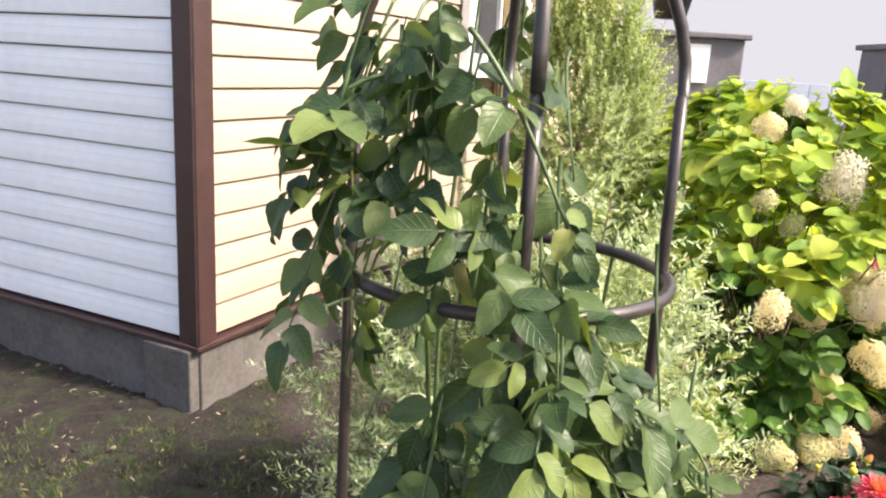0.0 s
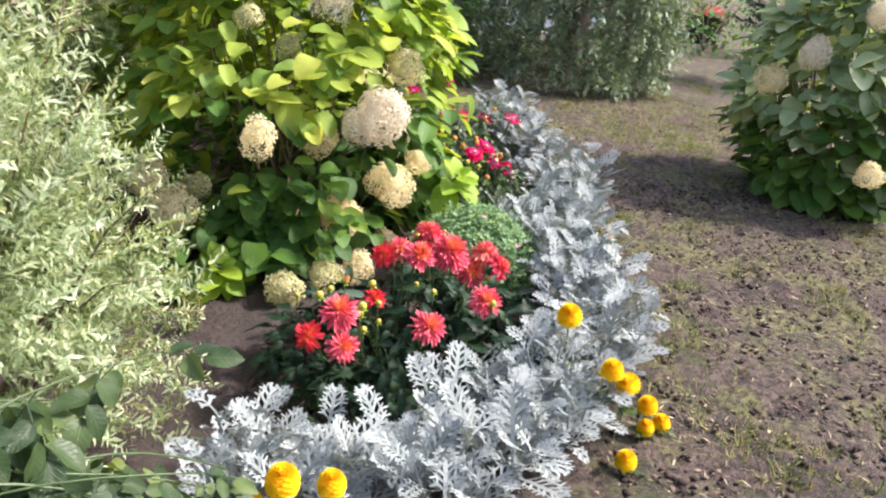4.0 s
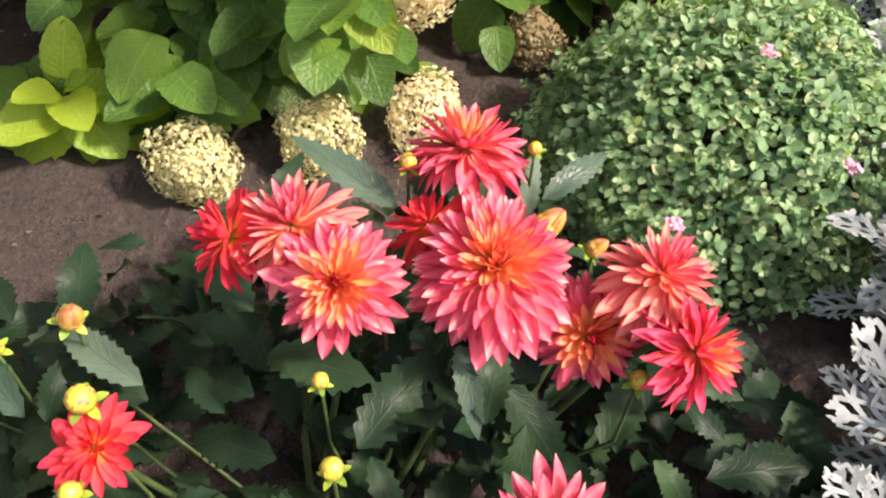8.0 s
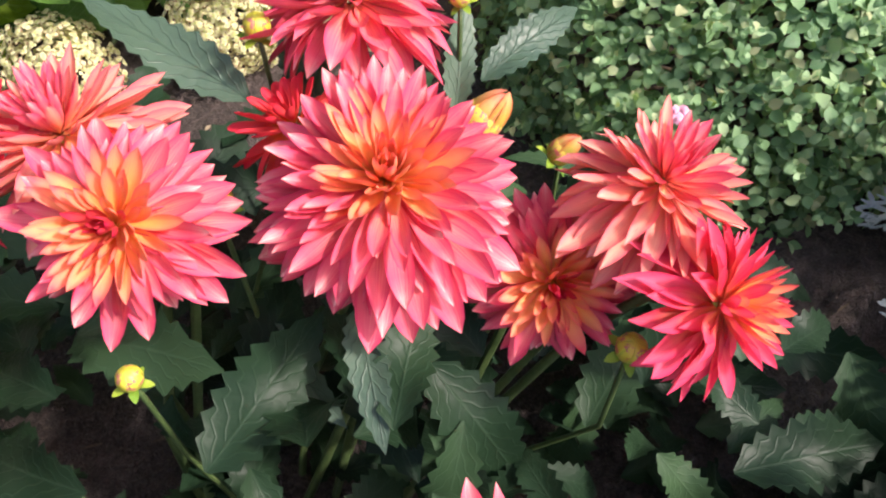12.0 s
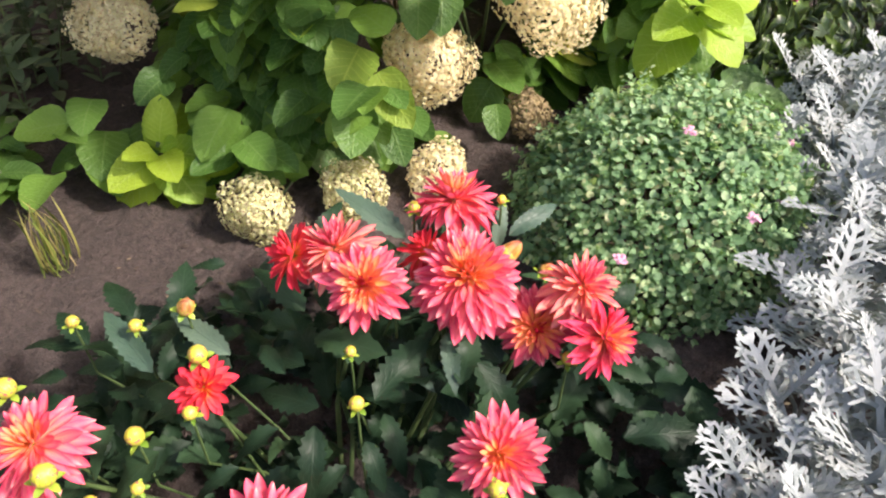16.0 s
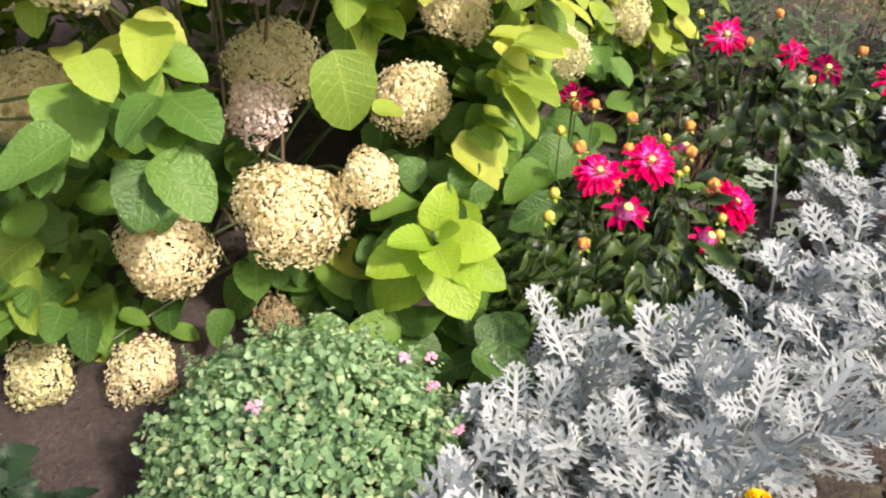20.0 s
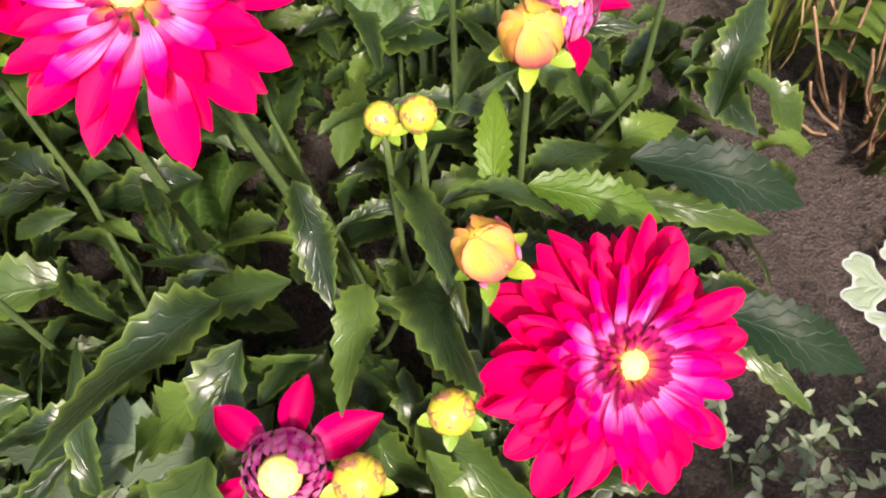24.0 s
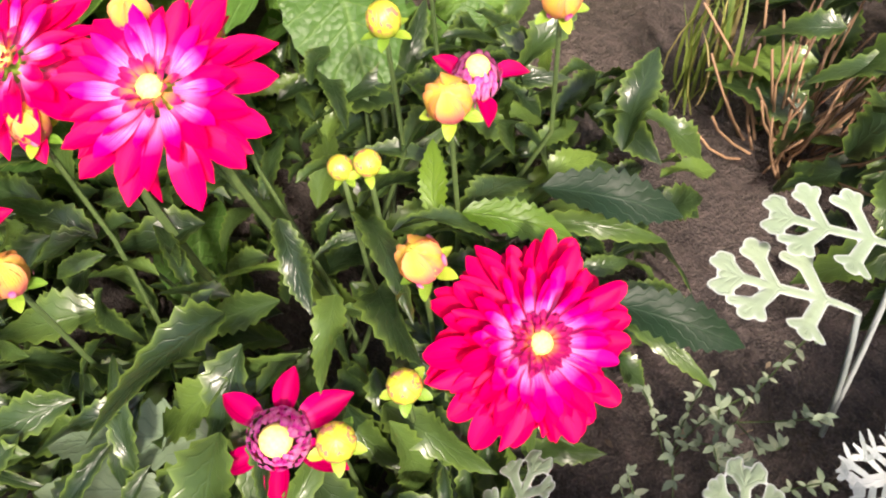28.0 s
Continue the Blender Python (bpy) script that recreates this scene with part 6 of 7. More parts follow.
def lobed_leaf(length, bend, seed):
    """A felted leaf: a broad midrib with side lobes that end in blunt fingers, cut out of one sheet along its rounded outline."""
    rng = random.Random(seed)
    arms = [((0, 0), (0.9, 0), 0.028, 0.05)]

    def arm(at, turn, ln, r0, r1):
        end = (at[0] + math.cos(turn) * ln, at[1] + math.sin(turn) * ln)
        arms.append((at, end, r0, r1))
        return end

    for t, turn, ln in ((0.26, 66, 0.36), (0.56, 58, 0.33), (0.8, 50, 0.17)):
        for side in (1, -1):
            q = radians(turn + rng.uniform(-7, 7)) * side
            n = ln * rng.uniform(0.88, 1.1)
            arm((t, 0), q, n, 0.046, 0.056)
            half = (t + math.cos(q) * n * 0.66, math.sin(q) * n * 0.66)
            for k in (1, -1):
                arm(half, q + k * radians(42 + rng.uniform(-6, 6)), n * rng.uniform(0.3, 0.44), 0.044, 0.04)
    for k in (1, -1):
        arm((0.84, 0), k * radians(38), 0.15, 0.04, 0.042)
    xs, ys = np.meshgrid(np.linspace(-0.04, 1.04, 90), np.linspace(-0.46, 0.46, 78), indexing="ij")

    def depth(x, y):
        best = np.full(x.shape, 9.0)
        for (ax, ay), (bx, by), r0, r1 in arms:
            dx, dy = bx - ax, by - ay
            k = np.clip(((x - ax) * dx + (y - ay) * dy) / (dx * dx + dy * dy), 0, 1)
            best = np.minimum(best, np.hypot(x - ax - k * dx, y - ay - k * dy) - (r0 + (r1 - r0) * k))
        return best

    d = depth(xs, ys)
    for _ in range(3):      # draw the rim onto the outline
        e = 1e-3
        gx, gy = (depth(xs + e, ys) - d) / e, (depth(xs, ys + e) - d) / e
        rim = (d > -0.005) & (d < 0.012)
        xs, ys = np.where(rim, xs - gx * d, xs), np.where(rim, ys - gy * d, ys)
        d = depth(xs, ys)
    idx = np.arange(d.size).reshape(d.shape)
    faces = np.stack([idx[:-1, :-1], idx[1:, :-1], idx[1:, 1:], idx[:-1, 1:]], -1).reshape(-1, 4)
    faces = faces[(d.ravel()[faces] < 0.003).all(1)]
    used, back = np.unique(faces, return_inverse=True)
    x, y, d = xs.ravel()[used], ys.ravel()[used], d.ravel()[used]
    a = radians(bend) * x * 0.5
    v = np.stack([x * np.cos(a), y, -x * np.sin(a) + 0.25 * y * y + 0.012 * np.sin(9 * x + 8 * y) - 0.12 * np.minimum(d, 0)], 1) * length
    return v, back.reshape(-1, 4), np.stack([np.clip(1 + d / 0.11, 0.5, 1), x], 1)


M_felt = leaf_material("felted_leaf", [(0, (0.16, 0.22, 0.15)), (1, (0.22, 0.28, 0.2))], (0.3, 0.34, 0.32), 0.1, 3, 0.1, 0.9, 1.45, (0.44, 0.46, 0.46), relief=0.5, quilt=0.6)
LARGE_SILVER = [mesh_of("leaf", lobed_leaf(0.1, 18, 11), M_felt), mesh_of("leaf", lobed_leaf(0.1, 30, 12), M_felt)]
lone_shoot((2.545, 3.29), [((2.518, 3.257, 0.12), (2.456, 3.207, 0.148), LARGE_SILVER[0]), ((2.512, 3.292, 0.14), (2.452, 3.247, 0.162), LARGE_SILVER[0])])
lone_shoot((2.6, 3.12), [((2.578, 3.122, 0.06), (2.533, 3.147, 0.102), LARGE_SILVER[1])])
lone_shoot((2.52, 2.97), [((2.487, 3.028, 0.07), (2.46, 3.071, 0.099), LARGE_SILVER[1])])


def weed(at, seed, height=0.1):
    rng = random.Random(seed)
    base = Vector((at[0], at[1], ground_z(*at)))
    w = thing("weed", base, "thin pale weed on bare soil", "weed")
    tiny = mesh_of("leaf", blade(0.009, 0.004, 3, 2, 0.8, 0.7, 0.2, 0.1, 20, 0, 0.2), M_weed)
    for k in range(4):
        a = rng.uniform(0, 6.28)
        tip = base + Vector((math.cos(a) * 0.04, math.sin(a) * 0.04, height * rng.uniform(0.5, 1)))
        pts = bend_line(base, tip, 0.0, 6, 0.01, rng)
        part("stem", tube(pts, 0.0007, M_stem, "stem", 4), w)
        for p in pts[2:]:
            for j in range(3):
                b = rng.uniform(0, 6.28)
                part("leaf", tiny, w, "", turned(p, (math.cos(b), math.sin(b), 0.3), (0, 0, 1), rng.uniform(0.7, 1.3)))


for i, p in enumerate(((2.49, 3.185), (2.53, 3.13), (2.5, 3.25), (2.55, 3.19))):
    weed(p, 60 + i)


def seedling(at, seed, count, size):
    """A young leafy plant of a few pairs of broad leaves."""
    rng = random.Random(seed)
    base = Vector((at[0], at[1], ground_z(*at)))
    w = thing("seedling", base, "small green seedling with broad leaves on bare soil", "seedling")
    top = base + Vector((0.01, -0.01, 0.09))
    part("stem", tube([base, base.lerp(top, 0.5), top], 0.002, M_stem, "stem", 5), w)
    meshes = [mesh_of("leaf", t, M_hydrangea_dark) for t in LEAF_HYD]
    for k in range(count):
        a = k * 2.39996 + rng.uniform(-0.3, 0.3)
        part("leaf", rng.choice(meshes), w, "", turned(base.lerp(top, 0.3 + 0.7 * k / count), (math.cos(a), math.sin(a), rng.uniform(-0.2, 0.5)), (0, 0, 1), size * rng.uniform(0.7, 1.1)))


seedling((0.74, 2.39), 21, 9, 0.75)
seedling((0.68, 2.5), 22, 7, 0.65)


# ---- marigolds ----
MARI_PETAL = blade(0.02, 0.013, 3, 2, 0.75, 0.6, 0.3, 0.5, 25, 0.1, 0, 0, 0.3)


def marigold(at, size, seed):
    rng = random.Random(seed)
    x, y, z = at
    base = Vector((x + rng.uniform(-0.02, 0.02), y + rng.uniform(-0.02, 0.02), ground_z(x, y)))
    m = thing("marigold", base, "yellow orange marigold among silver leaves", "flower", "marigolds")
    part("stem", tube([base, base.lerp(Vector(at), 0.5) + Vector((0.01, 0, 0)), Vector(at)], 0.0025, M_stem, "stem", 5), m)
    ms = []
    for i in range(110):
        t = (i + 0.5) / 110
        a = i * 2.39996
        el = radians(88 - 120 * t ** 0.8)
        ms.append(turned(Vector(at) + Vector((0, 0, 0.006 * (1 - t))), (math.cos(a) * math.cos(el), math.sin(a) * math.cos(el), math.sin(el)), (-math.cos(a) * math.sin(el), -math.sin(a) * math.sin(el), math.cos(el)), size / 0.045 * (0.75 + 0.3 * t)))
    part("bloom", mesh_of("bloom", scattered([MARI_PETAL], ms), M_marigold), m)
    for i in range(10):
        a = rng.uniform(0, 6.28)
        part("leaf", MARI_LEAF, m, "", turned(base.lerp(Vector(at), rng.uniform(0.2, 0.9)), (math.cos(a), math.sin(a), rng.uniform(-0.2, 0.6)), (0, 0, 1), rng.uniform(0.5, 0.8)))


MARI_LEAF = mesh_of("leaf", blade(0.06, 0.022, 10, 2, 0.8, 0.7, 0.1, 0.02, 20, 0, 0.2, 0.5), M_dahlia_leaf2)
for i, (p, s) in enumerate((((1.72, 1.356, 0.205), 0.045), ((1.805, 1.376, 0.14), 0.045), ((1.765, 1.345, 0.16), 0.04), ((1.868, 1.358, 0.075), 0.042), ((1.917, 1.346, 0.02), 0.04), ((1.85, 1.33, 0.03), 0.036), ((1.715, 1.239, 0.03), 0.042),
                            ((0.848, 1.09, 0.31), 0.045), ((0.938, 1.113, 0.262), 0.04), ((0.8, 1.1, 0.27), 0.035), ((1.697, 1.522, 0.268), 0.052), ((1.775, 1.45, 0.12), 0.022), ((2.5, 2.46, 0.09), 0.042), ((2.54, 2.405, 0.07), 0.042), ((2.48, 2.37, 0.1), 0.03))):
    marigold(p, s * 1.5, 800 + i)


# ---- dry clump ----
def dry_clump():
    rng = random.Random(81)
    c = Vector((2.34, 3.51, ground_z(2.34, 3.51)))
    d = thing("dry_stalk_clump", c, "clump of dry brown cut stalks with some grass", "plant")
    for k in range(70):
        a, r = rng.uniform(0, 6.28), rng.uniform(0, 0.05)
        foot = c + Vector((math.cos(a) * r, math.sin(a) * r, -0.01))
        tip = foot + Vector((math.cos(a) * rng.uniform(0, 0.1), math.sin(a) * rng.uniform(0, 0.1), rng.uniform(0.07, 0.17)))
        part("stalk", tube(bend_line(foot, tip, 0, 3, 0.01, rng), 0.0016, M_stalk, "stalk", 4, 0.7), d)
    bl = blade(0.16, 0.004, 5, 2, 0.6, 0.5, 0.5, 0.05, 80)
    bm = mesh_of("blade", bl, M_grass)
    for k in range(26):
        a = rng.uniform(0, 6.28)
        part("grass_blade", bm, d, "", turned(c + Vector((-0.09 + rng.uniform(-0.03, 0.03), -0.03 + rng.uniform(-0.03, 0.03), 0)), (math.cos(a) * 0.5, math.sin(a) * 0.5, 1), (math.cos(a), math.sin(a), 0.2), rng.uniform(0.6, 1.1)))


dry_clump()


# ---- background planting ----
def creeper_mass():
    """A dense dark weeping tree whose leafy curtains reach the ground."""
    rng = random.Random(91)
    c = Vector((4.75, 5.9, 0))
    t = thing("weeping_tree", c, "dense dark green tree with foliage hanging down to the lawn", "tree")
    part("trunk", tube([c, c + Vector((0.05, 0, 1.2)), c + Vector((0, 0.05, 2.6))], 0.09, M_bark, "trunk", 10, 0.5), t)
    leaf = [blade(0.085, 0.04, 2, 2, 0.75, 0.7, 0.1, 0.03, b, 0, 0.25) for b in (20, 45, 5)]
    mats = []
    for k in range(1900):
        a = rng.uniform(0, 6.283)
        z = rng.uniform(0.12, 2.7)
        r = (0.92 - 0.12 * (z < 0.5) - 0.12 * z * 0.4 + 0.12 * noise.noise((math.cos(a) * 2, math.sin(a) * 2, z * 1.5))) * rng.uniform(0.45, 1.0) ** 0.5
        top = c + Vector((math.cos(a) * r, math.sin(a) * r, z))
        out = Vector((math.cos(a), math.sin(a), 0))
        tip = top + out * 0.1 - Vector((0, 0, rng.uniform(0.12, 0.4)))
        if tip.z < 0.05:
            tip.z = 0.05
        mats += leafy_shoots(rng, [[top, top.lerp(tip, 0.5) + out * 0.05, tip]], leaf, 0.035, 1.0, 50, 0.5)
        if k < 60:
            part("branch", tube([c + Vector((0, 0, z * 0.8)), top], 0.008, M_bark, "branch", 5, 0.5), t)
    part("crown", mesh_of("crown", scattered(leaf, mats, 4), M_creeper_hazed), t, "", kind="stuff")


creeper_mass()

hydrangea("hydrangea", (4.35, 2.85, 0), "hydrangea bush with green leaves paled for haze and white flower cones", 0.6, 0.6, 1.2, 1900,
          [((3.86, 2.75, 0.78), 0.17, 1.3, "white"), ((3.8, 2.9, 0.62), 0.17, 1.2, "cream"), ((4.0, 2.55, 1.0), 0.16, 1.2, "white"), ((3.9, 2.3, 0.32), 0.14, 0.9, "cream"), ((4.2, 3.3, 0.9), 0.15, 1.2, "white")],
          43, (M_hydrangea_hazed, M_hydrangea_dark), lambda p: False, 0, 1.25)


def small_tree():
    rng = random.Random(95)
    c = Vector((7.3, 5.85, 0))
    t = thing("young_tree", c, "slender young tree with dark small leaves", "tree")
    part("trunk", tube([c, c + Vector((0.03, 0, 0.8)), c + Vector((0, 0.03, 2.4))], 0.035, M_bark, "trunk", 8, 0.4), t)
    leaf = [blade(0.07, 0.04, 3, 2, 0.75, 0.7, 0.1, 0.03, b, 0, 0.25) for b in (20, 45)]
    mats = []
    for k in range(90):
        z = rng.uniform(0.45, 2.6)
        a = rng.uniform(0, 6.283)
        r = 0.75 * math.sin(math.pi * min(1, (z - 0.2) / 2.6) ** 0.7) * rng.uniform(0.5, 1) + 0.1
        p, q = c + Vector((0, 0, z * 0.85)), c + Vector((math.cos(a) * r, math.sin(a) * r, z + 0.1))
        part("branch", tube(bend_line(p, q, 0.05, 4, 0.03, rng), 0.006, M_bark, "branch", 5, 0.4), t)
        mats += leafy_shoots(rng, [[p.lerp(q, 0.25), p.lerp(q, 0.6), q]], leaf, 0.03, 1.0, 55, 0.5)
        for j in range(3):
            s = p.lerp(q, rng.uniform(0.4, 0.95))
            e = s + Vector((rng.uniform(-1, 1), rng.uniform(-1, 1), rng.uniform(-0.5, 0.9))) * 0.2
            mats += leafy_shoots(rng, [[s, s.lerp(e, 0.5), e]], leaf, 0.03, 0.9, 55, 0.5)
    part("crown", mesh_of("crown", scattered(leaf, mats, 4), M_tree_leaf), t, "", kind="stuff")


small_tree()


def geranium_pot(at, r, h, seed, hanging=False):
    rng = random.Random(seed)
    p = thing("flower_pot", at, "black hanging pot of red flowers" if hanging else "pot of red flowers", "flower pot")
    m = Matrix.Translation(at)
    part("pot", mesh_of("pot", lathe([(0.001, 0), (r * 0.75, 0), (r, h), (r * 1.05, h), (r * 1.05, h + 0.02), (r * 0.9, h + 0.02), (r * 0.85, h - 0.02), (0.001, h - 0.02)], 20), M_pot), p, "", m)
    ms = [facing(Vector(at) + Vector((rng.gauss(0, r * 0.6), rng.gauss(0, r * 0.6), h + abs(rng.gauss(0.06, 0.05)))), (rng.uniform(-1, 1), rng.uniform(-1, 1), 1), 0, 2.2) for _ in range(260)]
    part("flower_cluster", mesh_of("flower_cluster", scattered([FLORET4], ms), M_geranium), p, "red flowers", kind="stuff")
    ms = [turned(Vector(at) + Vector((rng.gauss(0, r * 0.6), rng.gauss(0, r * 0.6), h + rng.uniform(-0.02, 0.08))), (rng.uniform(-1, 1), rng.uniform(-1, 1), rng.uniform(-0.3, 0.5)), (0, 0, 1), 0.6) for _ in range(90)]
    part("foliage", mesh_of("foliage", scattered(LEAF_HYD, ms), M_hydrangea_dark), p, kind="stuff")
    if hanging:
        part("hanger", tube([Vector(at) + Vector((0, 0, h)), Vector(at) + Vector((0, 0, 1.2))], 0.006, M_pot, "hanger", 5), p)


hydrangea("hydrangea", (1.75, 4.15, -0.05), "lower hydrangea bush with greenish fading heads", 0.55, 0.5, 0.55, 700,
                     [((1.95, 3.75, 0.4), 0.15, 0.9, "green"), ((1.6, 3.72, 0.45), 0.14, 0.9, "cream"), ((2.15, 3.95, 0.35), 0.13, 0.9, "green"), ((2.25, 4.2, 0.42), 0.12, 0.9, "cream")],
                     44, (M_hydrangea, M_hydrangea_dark), lambda p: False)


def dark_perennial(at, r, h, seed, count):
    rng = random.Random(seed)
    at = Vector((at[0], at[1], ground_z(*at)))
    b = thing("perennial", at, "dark leafy perennial at the shaded back of the bed", "plant")
    leaf = [blade(0.055, 0.022, 4, 2, 0.75, 0.75, 0.1, 0.03, bd, 0, 0.2) for bd in (20, 45)]
    mats = []
    for k in range(count):
        a, q = rng.uniform(0, 6.283), math.sqrt(rng.random())
        foot = at + Vector((math.cos(a) * r * q * 0.8, math.sin(a) * r * q * 0.8, 0))
        tip = foot + Vector((math.cos(a) * 0.08 + rng.uniform(-0.05, 0.05), math.sin(a) * 0.08 + rng.uniform(-0.05, 0.05), h * rng.uniform(0.5, 1.0)))
        part("stem", tube(bend_line(foot, tip, 0, 4, 0.02, rng), 0.002, M_stem, "stem", 4, 0.5), b)
        mats += leafy_shoots(rng, [[foot, foot.lerp(tip, 0.5), tip]], leaf, 0.03, 1.0, 60, 0.4)
    part("foliage", mesh_of("foliage", scattered(leaf, mats, seed), M_perennial), b, "", kind="stuff")


dark_perennial((0.52, 2.75), 0.3, 0.55, 111, 60)
dark_perennial((0.2, 2.45), 0.25, 0.4, 112, 40)
dark_perennial((2.15, 4.6), 0.45, 0.5, 113, 60)
dark_perennial((2.75, 4.2), 0.3, 0.35, 114, 45)


def far_yard():
    # low blue grey fence across the yard with dark boarded boxes in front of it
    f = tagged(thing("fence", (4.0, 9.0, 0), "low blue grey boarded fence across the yard", "fence"), kind="structure")
    for k in range(26):
        box("board", 0.9 + k * 0.25, 9.0, 0.02, 0.9 + k * 0.25 + 0.235, 9.025, 1.2, M_far_blue, f)
    box("rail", 0.9, 9.025, 0.9, 7.4, 9.06, 0.98, M_far_blue, f)
    for x, y, w, h in ((2.13, 7.0, 0.78, 1.57), (4.06, 7.1, 0.5, 1.57)):
        b = thing("storage_box", (x, y, 0), "dark boarded garden cabinet", "cabinet")
        m = Matrix.Translation((x, y, 0))
        box("body", -w / 2, -0.25, 0, w / 2, 0.25, h - 0.05, M_box, b, "", m, 0.01)
        box("lid", -w / 2 - 0.04, -0.3, h - 0.05, w / 2 + 0.04, 0.3, h, M_box, b, "", m, 0.01)
        if x < 3:
            box("notice_board", -0.1, -0.27, h - 0.42, 0.1, -0.255, h - 0.1, M_paper, b, "white board", m, 0.003)
    geranium_pot((1.86, 6.75, 1.66), 0.17, 0.2, 5, True)
    geranium_pot((9.6, 9.3, 0.0), 0.3, 0.4, 6)
    # post and rails of a wooden arbour beside the house wall
    a = thing("wooden_arbour", (0.15, 4.1, 0), "weathered wooden arbour posts by the house wall", "arbour")
    for x, y in ((0.0, 4.2), (0.35, 4.2), (0.0, 4.6), (0.35, 4.6)):
        box("post", x - 0.04, y - 0.04, -0.05, x + 0.04, y + 0.04, 2.2, M_wood, a)
    for y in (4.2, 4.6):
        box("rail", -0.15, y - 0.03, 2.2, 0.5, y + 0.03, 2.28, M_wood, a)


far_yard()


def mist():
    """A plain sheet far behind the garden, made to glow in place of bright mist."""
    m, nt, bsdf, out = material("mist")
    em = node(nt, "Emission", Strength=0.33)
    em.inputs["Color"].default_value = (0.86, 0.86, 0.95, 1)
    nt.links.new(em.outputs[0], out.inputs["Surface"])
    rows = []
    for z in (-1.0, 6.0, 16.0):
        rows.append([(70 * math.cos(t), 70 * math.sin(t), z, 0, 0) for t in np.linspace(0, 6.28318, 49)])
    tagged(new("backdrop", mesh_of("backdrop", grid_template(rows), m)), "pale glowing sheet closing the distance in place of bright mist", "backdrop", kind="structure")


mist()


def far_bush(at, r, h, seed, mat, count, label):
    """A loose far shrub of many leaves."""
    rng = random.Random(seed)
    at = Vector(at)
    b = thing("shrub", at, label, "shrub")
    leaf = [blade(0.11, 0.06, 3, 2, 0.75, 0.7, 0.1, 0.05, 25, 0, 0.2)]
    mats = []
    for k in range(count):
        a, z = rng.uniform(0, 6.283), rng.random()
        rr = r * math.sqrt(max(0, 1 - (z - 0.35) ** 2 / 0.45)) * rng.uniform(0.6, 1) * (1 + 0.25 * noise.noise((math.cos(a) * 2, math.sin(a) * 2, z * 3 + seed)))
        p = at + Vector((math.cos(a) * rr, math.sin(a) * rr, 0.03 + z * h))
        mats.append(turned(p, (math.cos(a) + rng.uniform(-0.8, 0.8), math.sin(a) + rng.uniform(-0.8, 0.8), rng.uniform(-0.8, 0.4)), (0, 0, 1), rng.uniform(0.6, 1.2)))
    part("foliage", mesh_of("foliage", scattered(leaf, mats, seed), mat), b, "", kind="stuff")
    for k in range(5):
        a = k * 1.26
        part("stem", tube([at, at + Vector((math.cos(a) * r * 0.5, math.sin(a) * r * 0.5, h * 0.8))], 0.012, M_bark, "stem", 5, 0.4), b)


for at, r, h, n in (((5.9, 6.8, 0), 0.6, 0.8, 700), ((8.8, 8.4, 0), 0.8, 0.9, 700), ((2.6, 5.6, 0), 0.5, 0.75, 600), ((3.3, 5.9, 0), 0.45, 0.9, 500), ((1.2, 4.6, 0), 0.5, 0.9, 600), ((10.5, 6.5, 0), 0.9, 1.2, 700)):
    far_bush(at, r, h, int(at[0] * 10), M_hydrangea_dark, n, "leafy green shrub in the back of the garden")


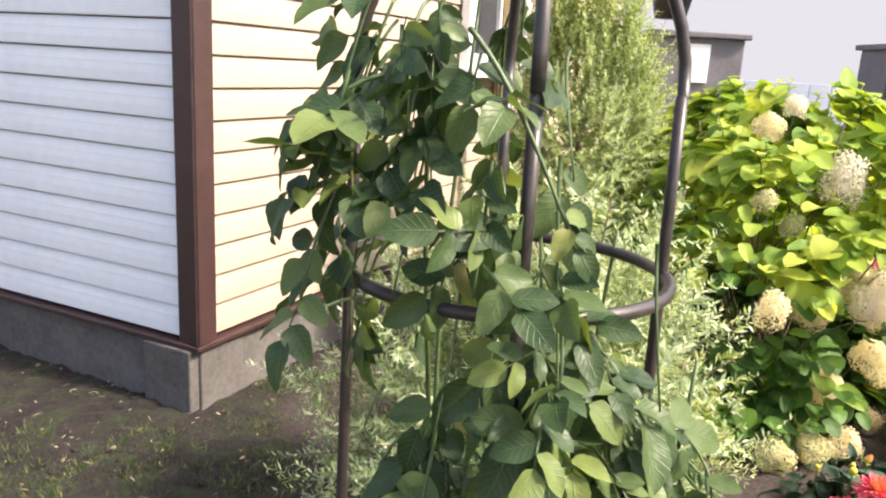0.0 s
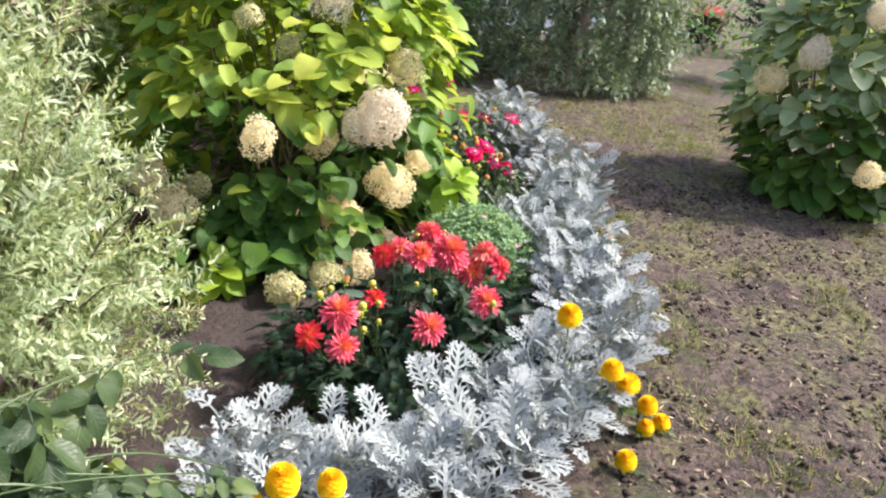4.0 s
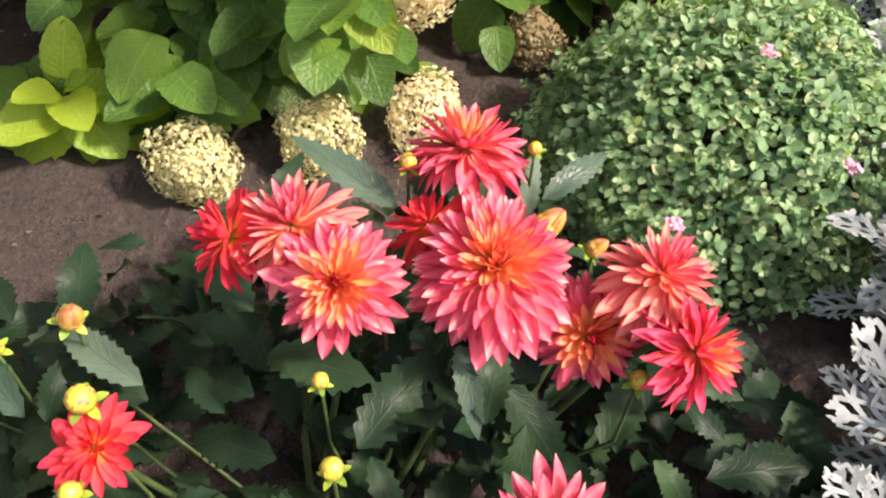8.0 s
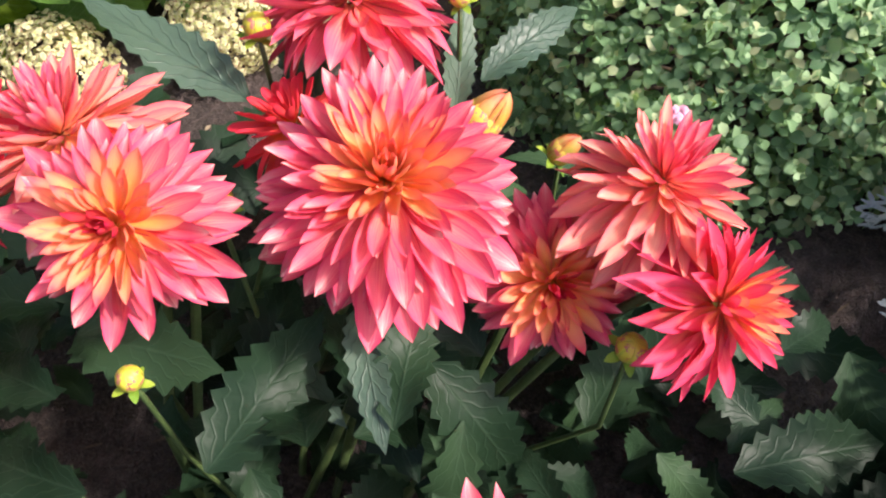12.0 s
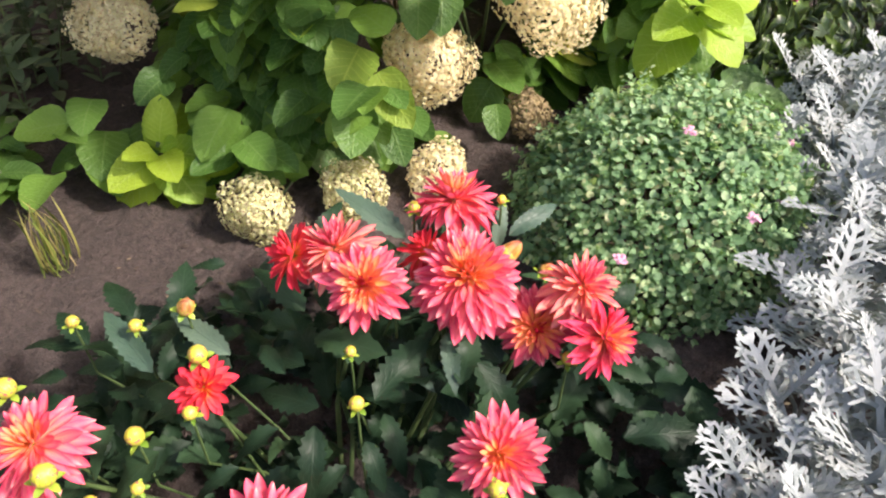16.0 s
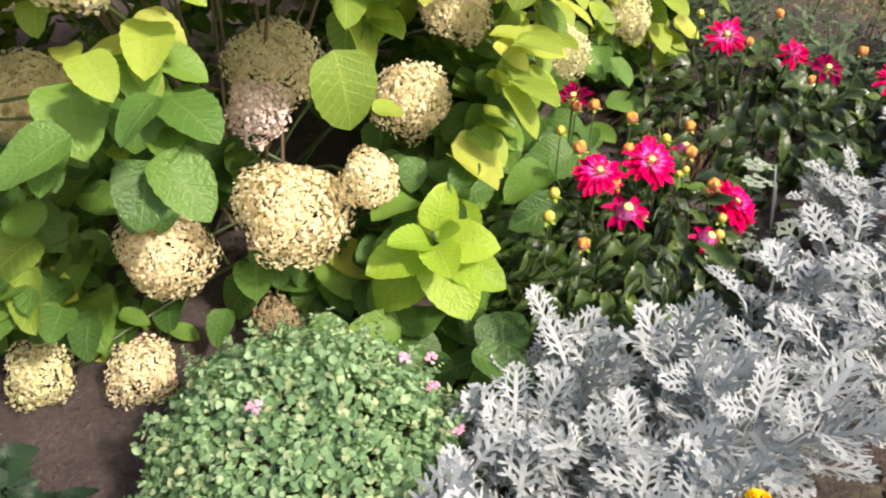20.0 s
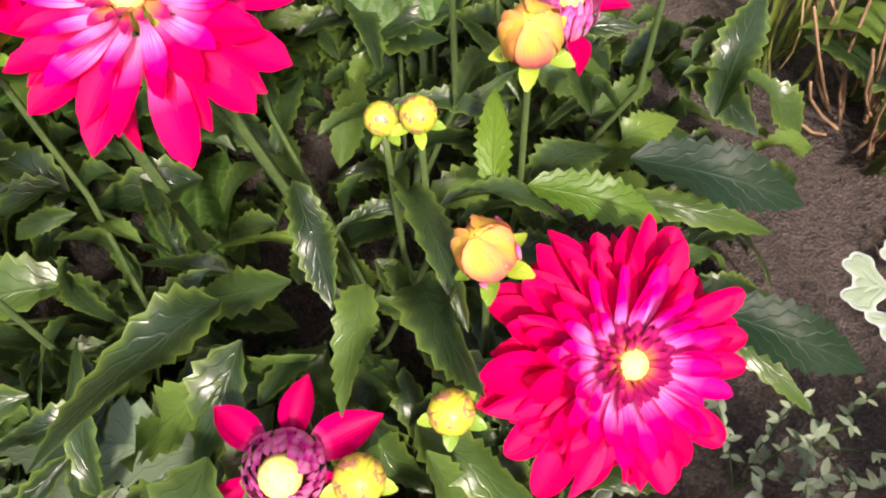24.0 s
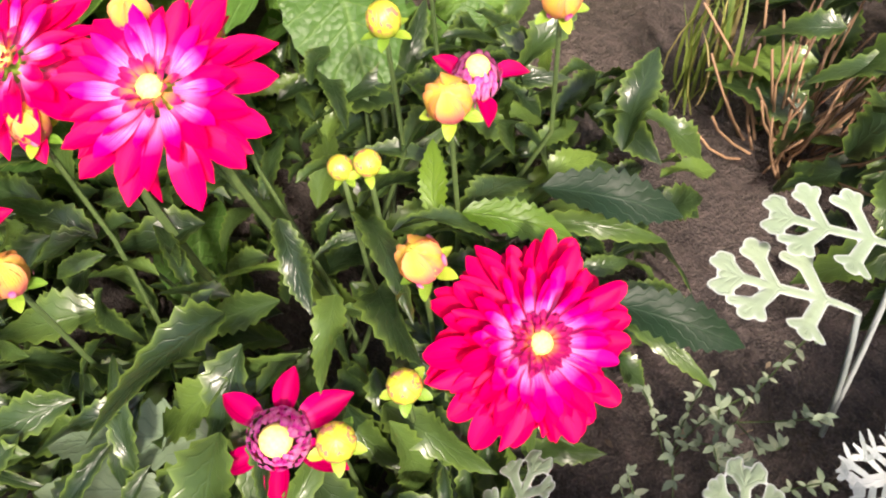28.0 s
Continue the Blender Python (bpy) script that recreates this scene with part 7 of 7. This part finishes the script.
# ---- turf and litter ----
def turf():
    rng = random.Random(101)
    blades = [blade(0.055, 0.0045, 2, 1, 0.6, 0.5, 0.6, 0.05, b) for b in (40, 70, 100)]
    mats, bits, low = [], [], []
    def open_lawn(x, y):
        p = Vector((x, y, 0)) - CORNER
        return inside_bed(x, y) < -0.02 and not (p.dot(LEFT) > 0 and p.dot(RIGHT) > 0)

    for k in range(28000):
        x, y = (rng.uniform(-2.4, 6.5), rng.uniform(-0.2, 7.0)) if k < 22000 else (rng.uniform(-1.9, 0.3), rng.uniform(0.7, 3.2))
        n = noise.noise((x * 1.3, y * 1.3, 7)) + 0.8 * noise.noise((x * 4, y * 4, 2))
        if n < rng.uniform(-0.08, 0.2) or not open_lawn(x, y) or x < -0.2 and rng.random() < 0.3:
            continue
        z = ground_z(x, y)
        for _ in range(rng.randrange(8, 17)):
            a, r = rng.uniform(0, 6.28), abs(rng.gauss(0, 0.025))
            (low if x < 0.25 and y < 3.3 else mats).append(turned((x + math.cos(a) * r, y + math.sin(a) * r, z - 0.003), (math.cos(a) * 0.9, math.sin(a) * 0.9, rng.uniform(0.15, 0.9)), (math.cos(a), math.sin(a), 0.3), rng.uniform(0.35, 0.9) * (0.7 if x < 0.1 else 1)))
    for k in range(70000):
        x, y = rng.uniform(-2.4, 6.0), rng.uniform(0.2, 6.5)
        if not open_lawn(x, y) or x < 0.2 and rng.random() < 0.6:
            continue
        a = rng.uniform(0, 6.28)
        bits.append(turned((x, y, ground_z(x, y) + 0.004), (math.cos(a), math.sin(a), rng.uniform(-0.1, 0.3)), (0, 0, 1), rng.uniform(0.25, 1.1)))
    g = tagged(new("grass", mesh_of("grass", scattered(blades, mats, 1), M_grass)), "thin worn grass on bare earth", "grass", kind="stuff")
    tagged(new("moss", mesh_of("moss", scattered(blades, low, 1), M_moss_shade)), "short moss and grass by the house, darkened in colour for the shade there", "moss", kind="stuff")
    lit = [blade(0.032, 0.004, 2, 1, 0.7, 0.6, 0.5, 0.2, 20), blade(0.018, 0.01, 2, 1, 0.7, 0.6, 0.3, 0.2, 30)]
    for k in range(2200):
        x, y = rng.uniform(0.3, 3.0), rng.uniform(1.2, 4.3)
        if inside_bed(x, y) > 0.05:
            a = rng.uniform(0, 6.28)
            bits.append(turned((x, y, ground_z(x, y) + 0.004), (math.cos(a), math.sin(a), rng.uniform(-0.1, 0.25)), (0, 0, 1), rng.uniform(0.2, 0.7)))
    tagged(new("litter", mesh_of("litter", scattered(lit, bits, 2), M_litter)), "dry stems and crumbs on the soil", "litter", kind="stuff")
    lump = [grid_template([[(r * math.cos(t) * 0.01, r * math.sin(t) * 0.01 * q, z * 0.01, 0.5, 0.5) for t in np.linspace(0, 6.28318, 7)] for r, z in ((0.9, -0.4), (1.1, 0.25), (0.65, 0.62), (0.02, 0.7))]) for q in (1.0, 0.6, 1.4)]
    clods = []
    for k in range(26000):
        x, y = (rng.uniform(0.9, 4.2), rng.uniform(-0.1, 3.2)) if k < 18000 else (rng.uniform(-2.2, 5.5), rng.uniform(0.2, 6.0))
        if open_lawn(x, y) and noise.noise((x * 3, y * 3, 5)) > rng.uniform(-0.5, 0.3):
            clods.append(Matrix.Translation((x, y, ground_z(x, y))) @ Matrix.Rotation(rng.uniform(0, 6.28), 4, "Z") @ Matrix.Rotation(rng.uniform(-0.5, 0.5), 4, "X") @ Matrix.Scale(rng.uniform(0.25, 0.75) * (1.6 if rng.random() < 0.15 else 1), 4))
    tagged(new("earth_crumbs", mesh_of("earth_crumbs", scattered(lump, clods, 6), M_clod)), "dark crumbs of earth on the worn lawn", "earth", kind="stuff")
    tuft = thing("grass_tuft", (0.885, 2.24, ground_z(0.885, 2.24)), "small tuft of grass on bare soil", "grass")
    bm = mesh_of("blade", blade(0.15, 0.004, 5, 2, 0.6, 0.5, 0.5, 0.05, 70), M_grass)
    for k in range(36):
        a = rng.uniform(0, 6.28)
        part("grass_blade", bm, tuft, "", turned((0.885 + rng.uniform(-0.025, 0.025), 2.24 + rng.uniform(-0.025, 0.025), ground_z(0.885, 2.24)), (math.cos(a) * 0.45, math.sin(a) * 0.45, 1), (math.cos(a), math.sin(a), 0.2), rng.uniform(0.6, 1.1)))


turf()
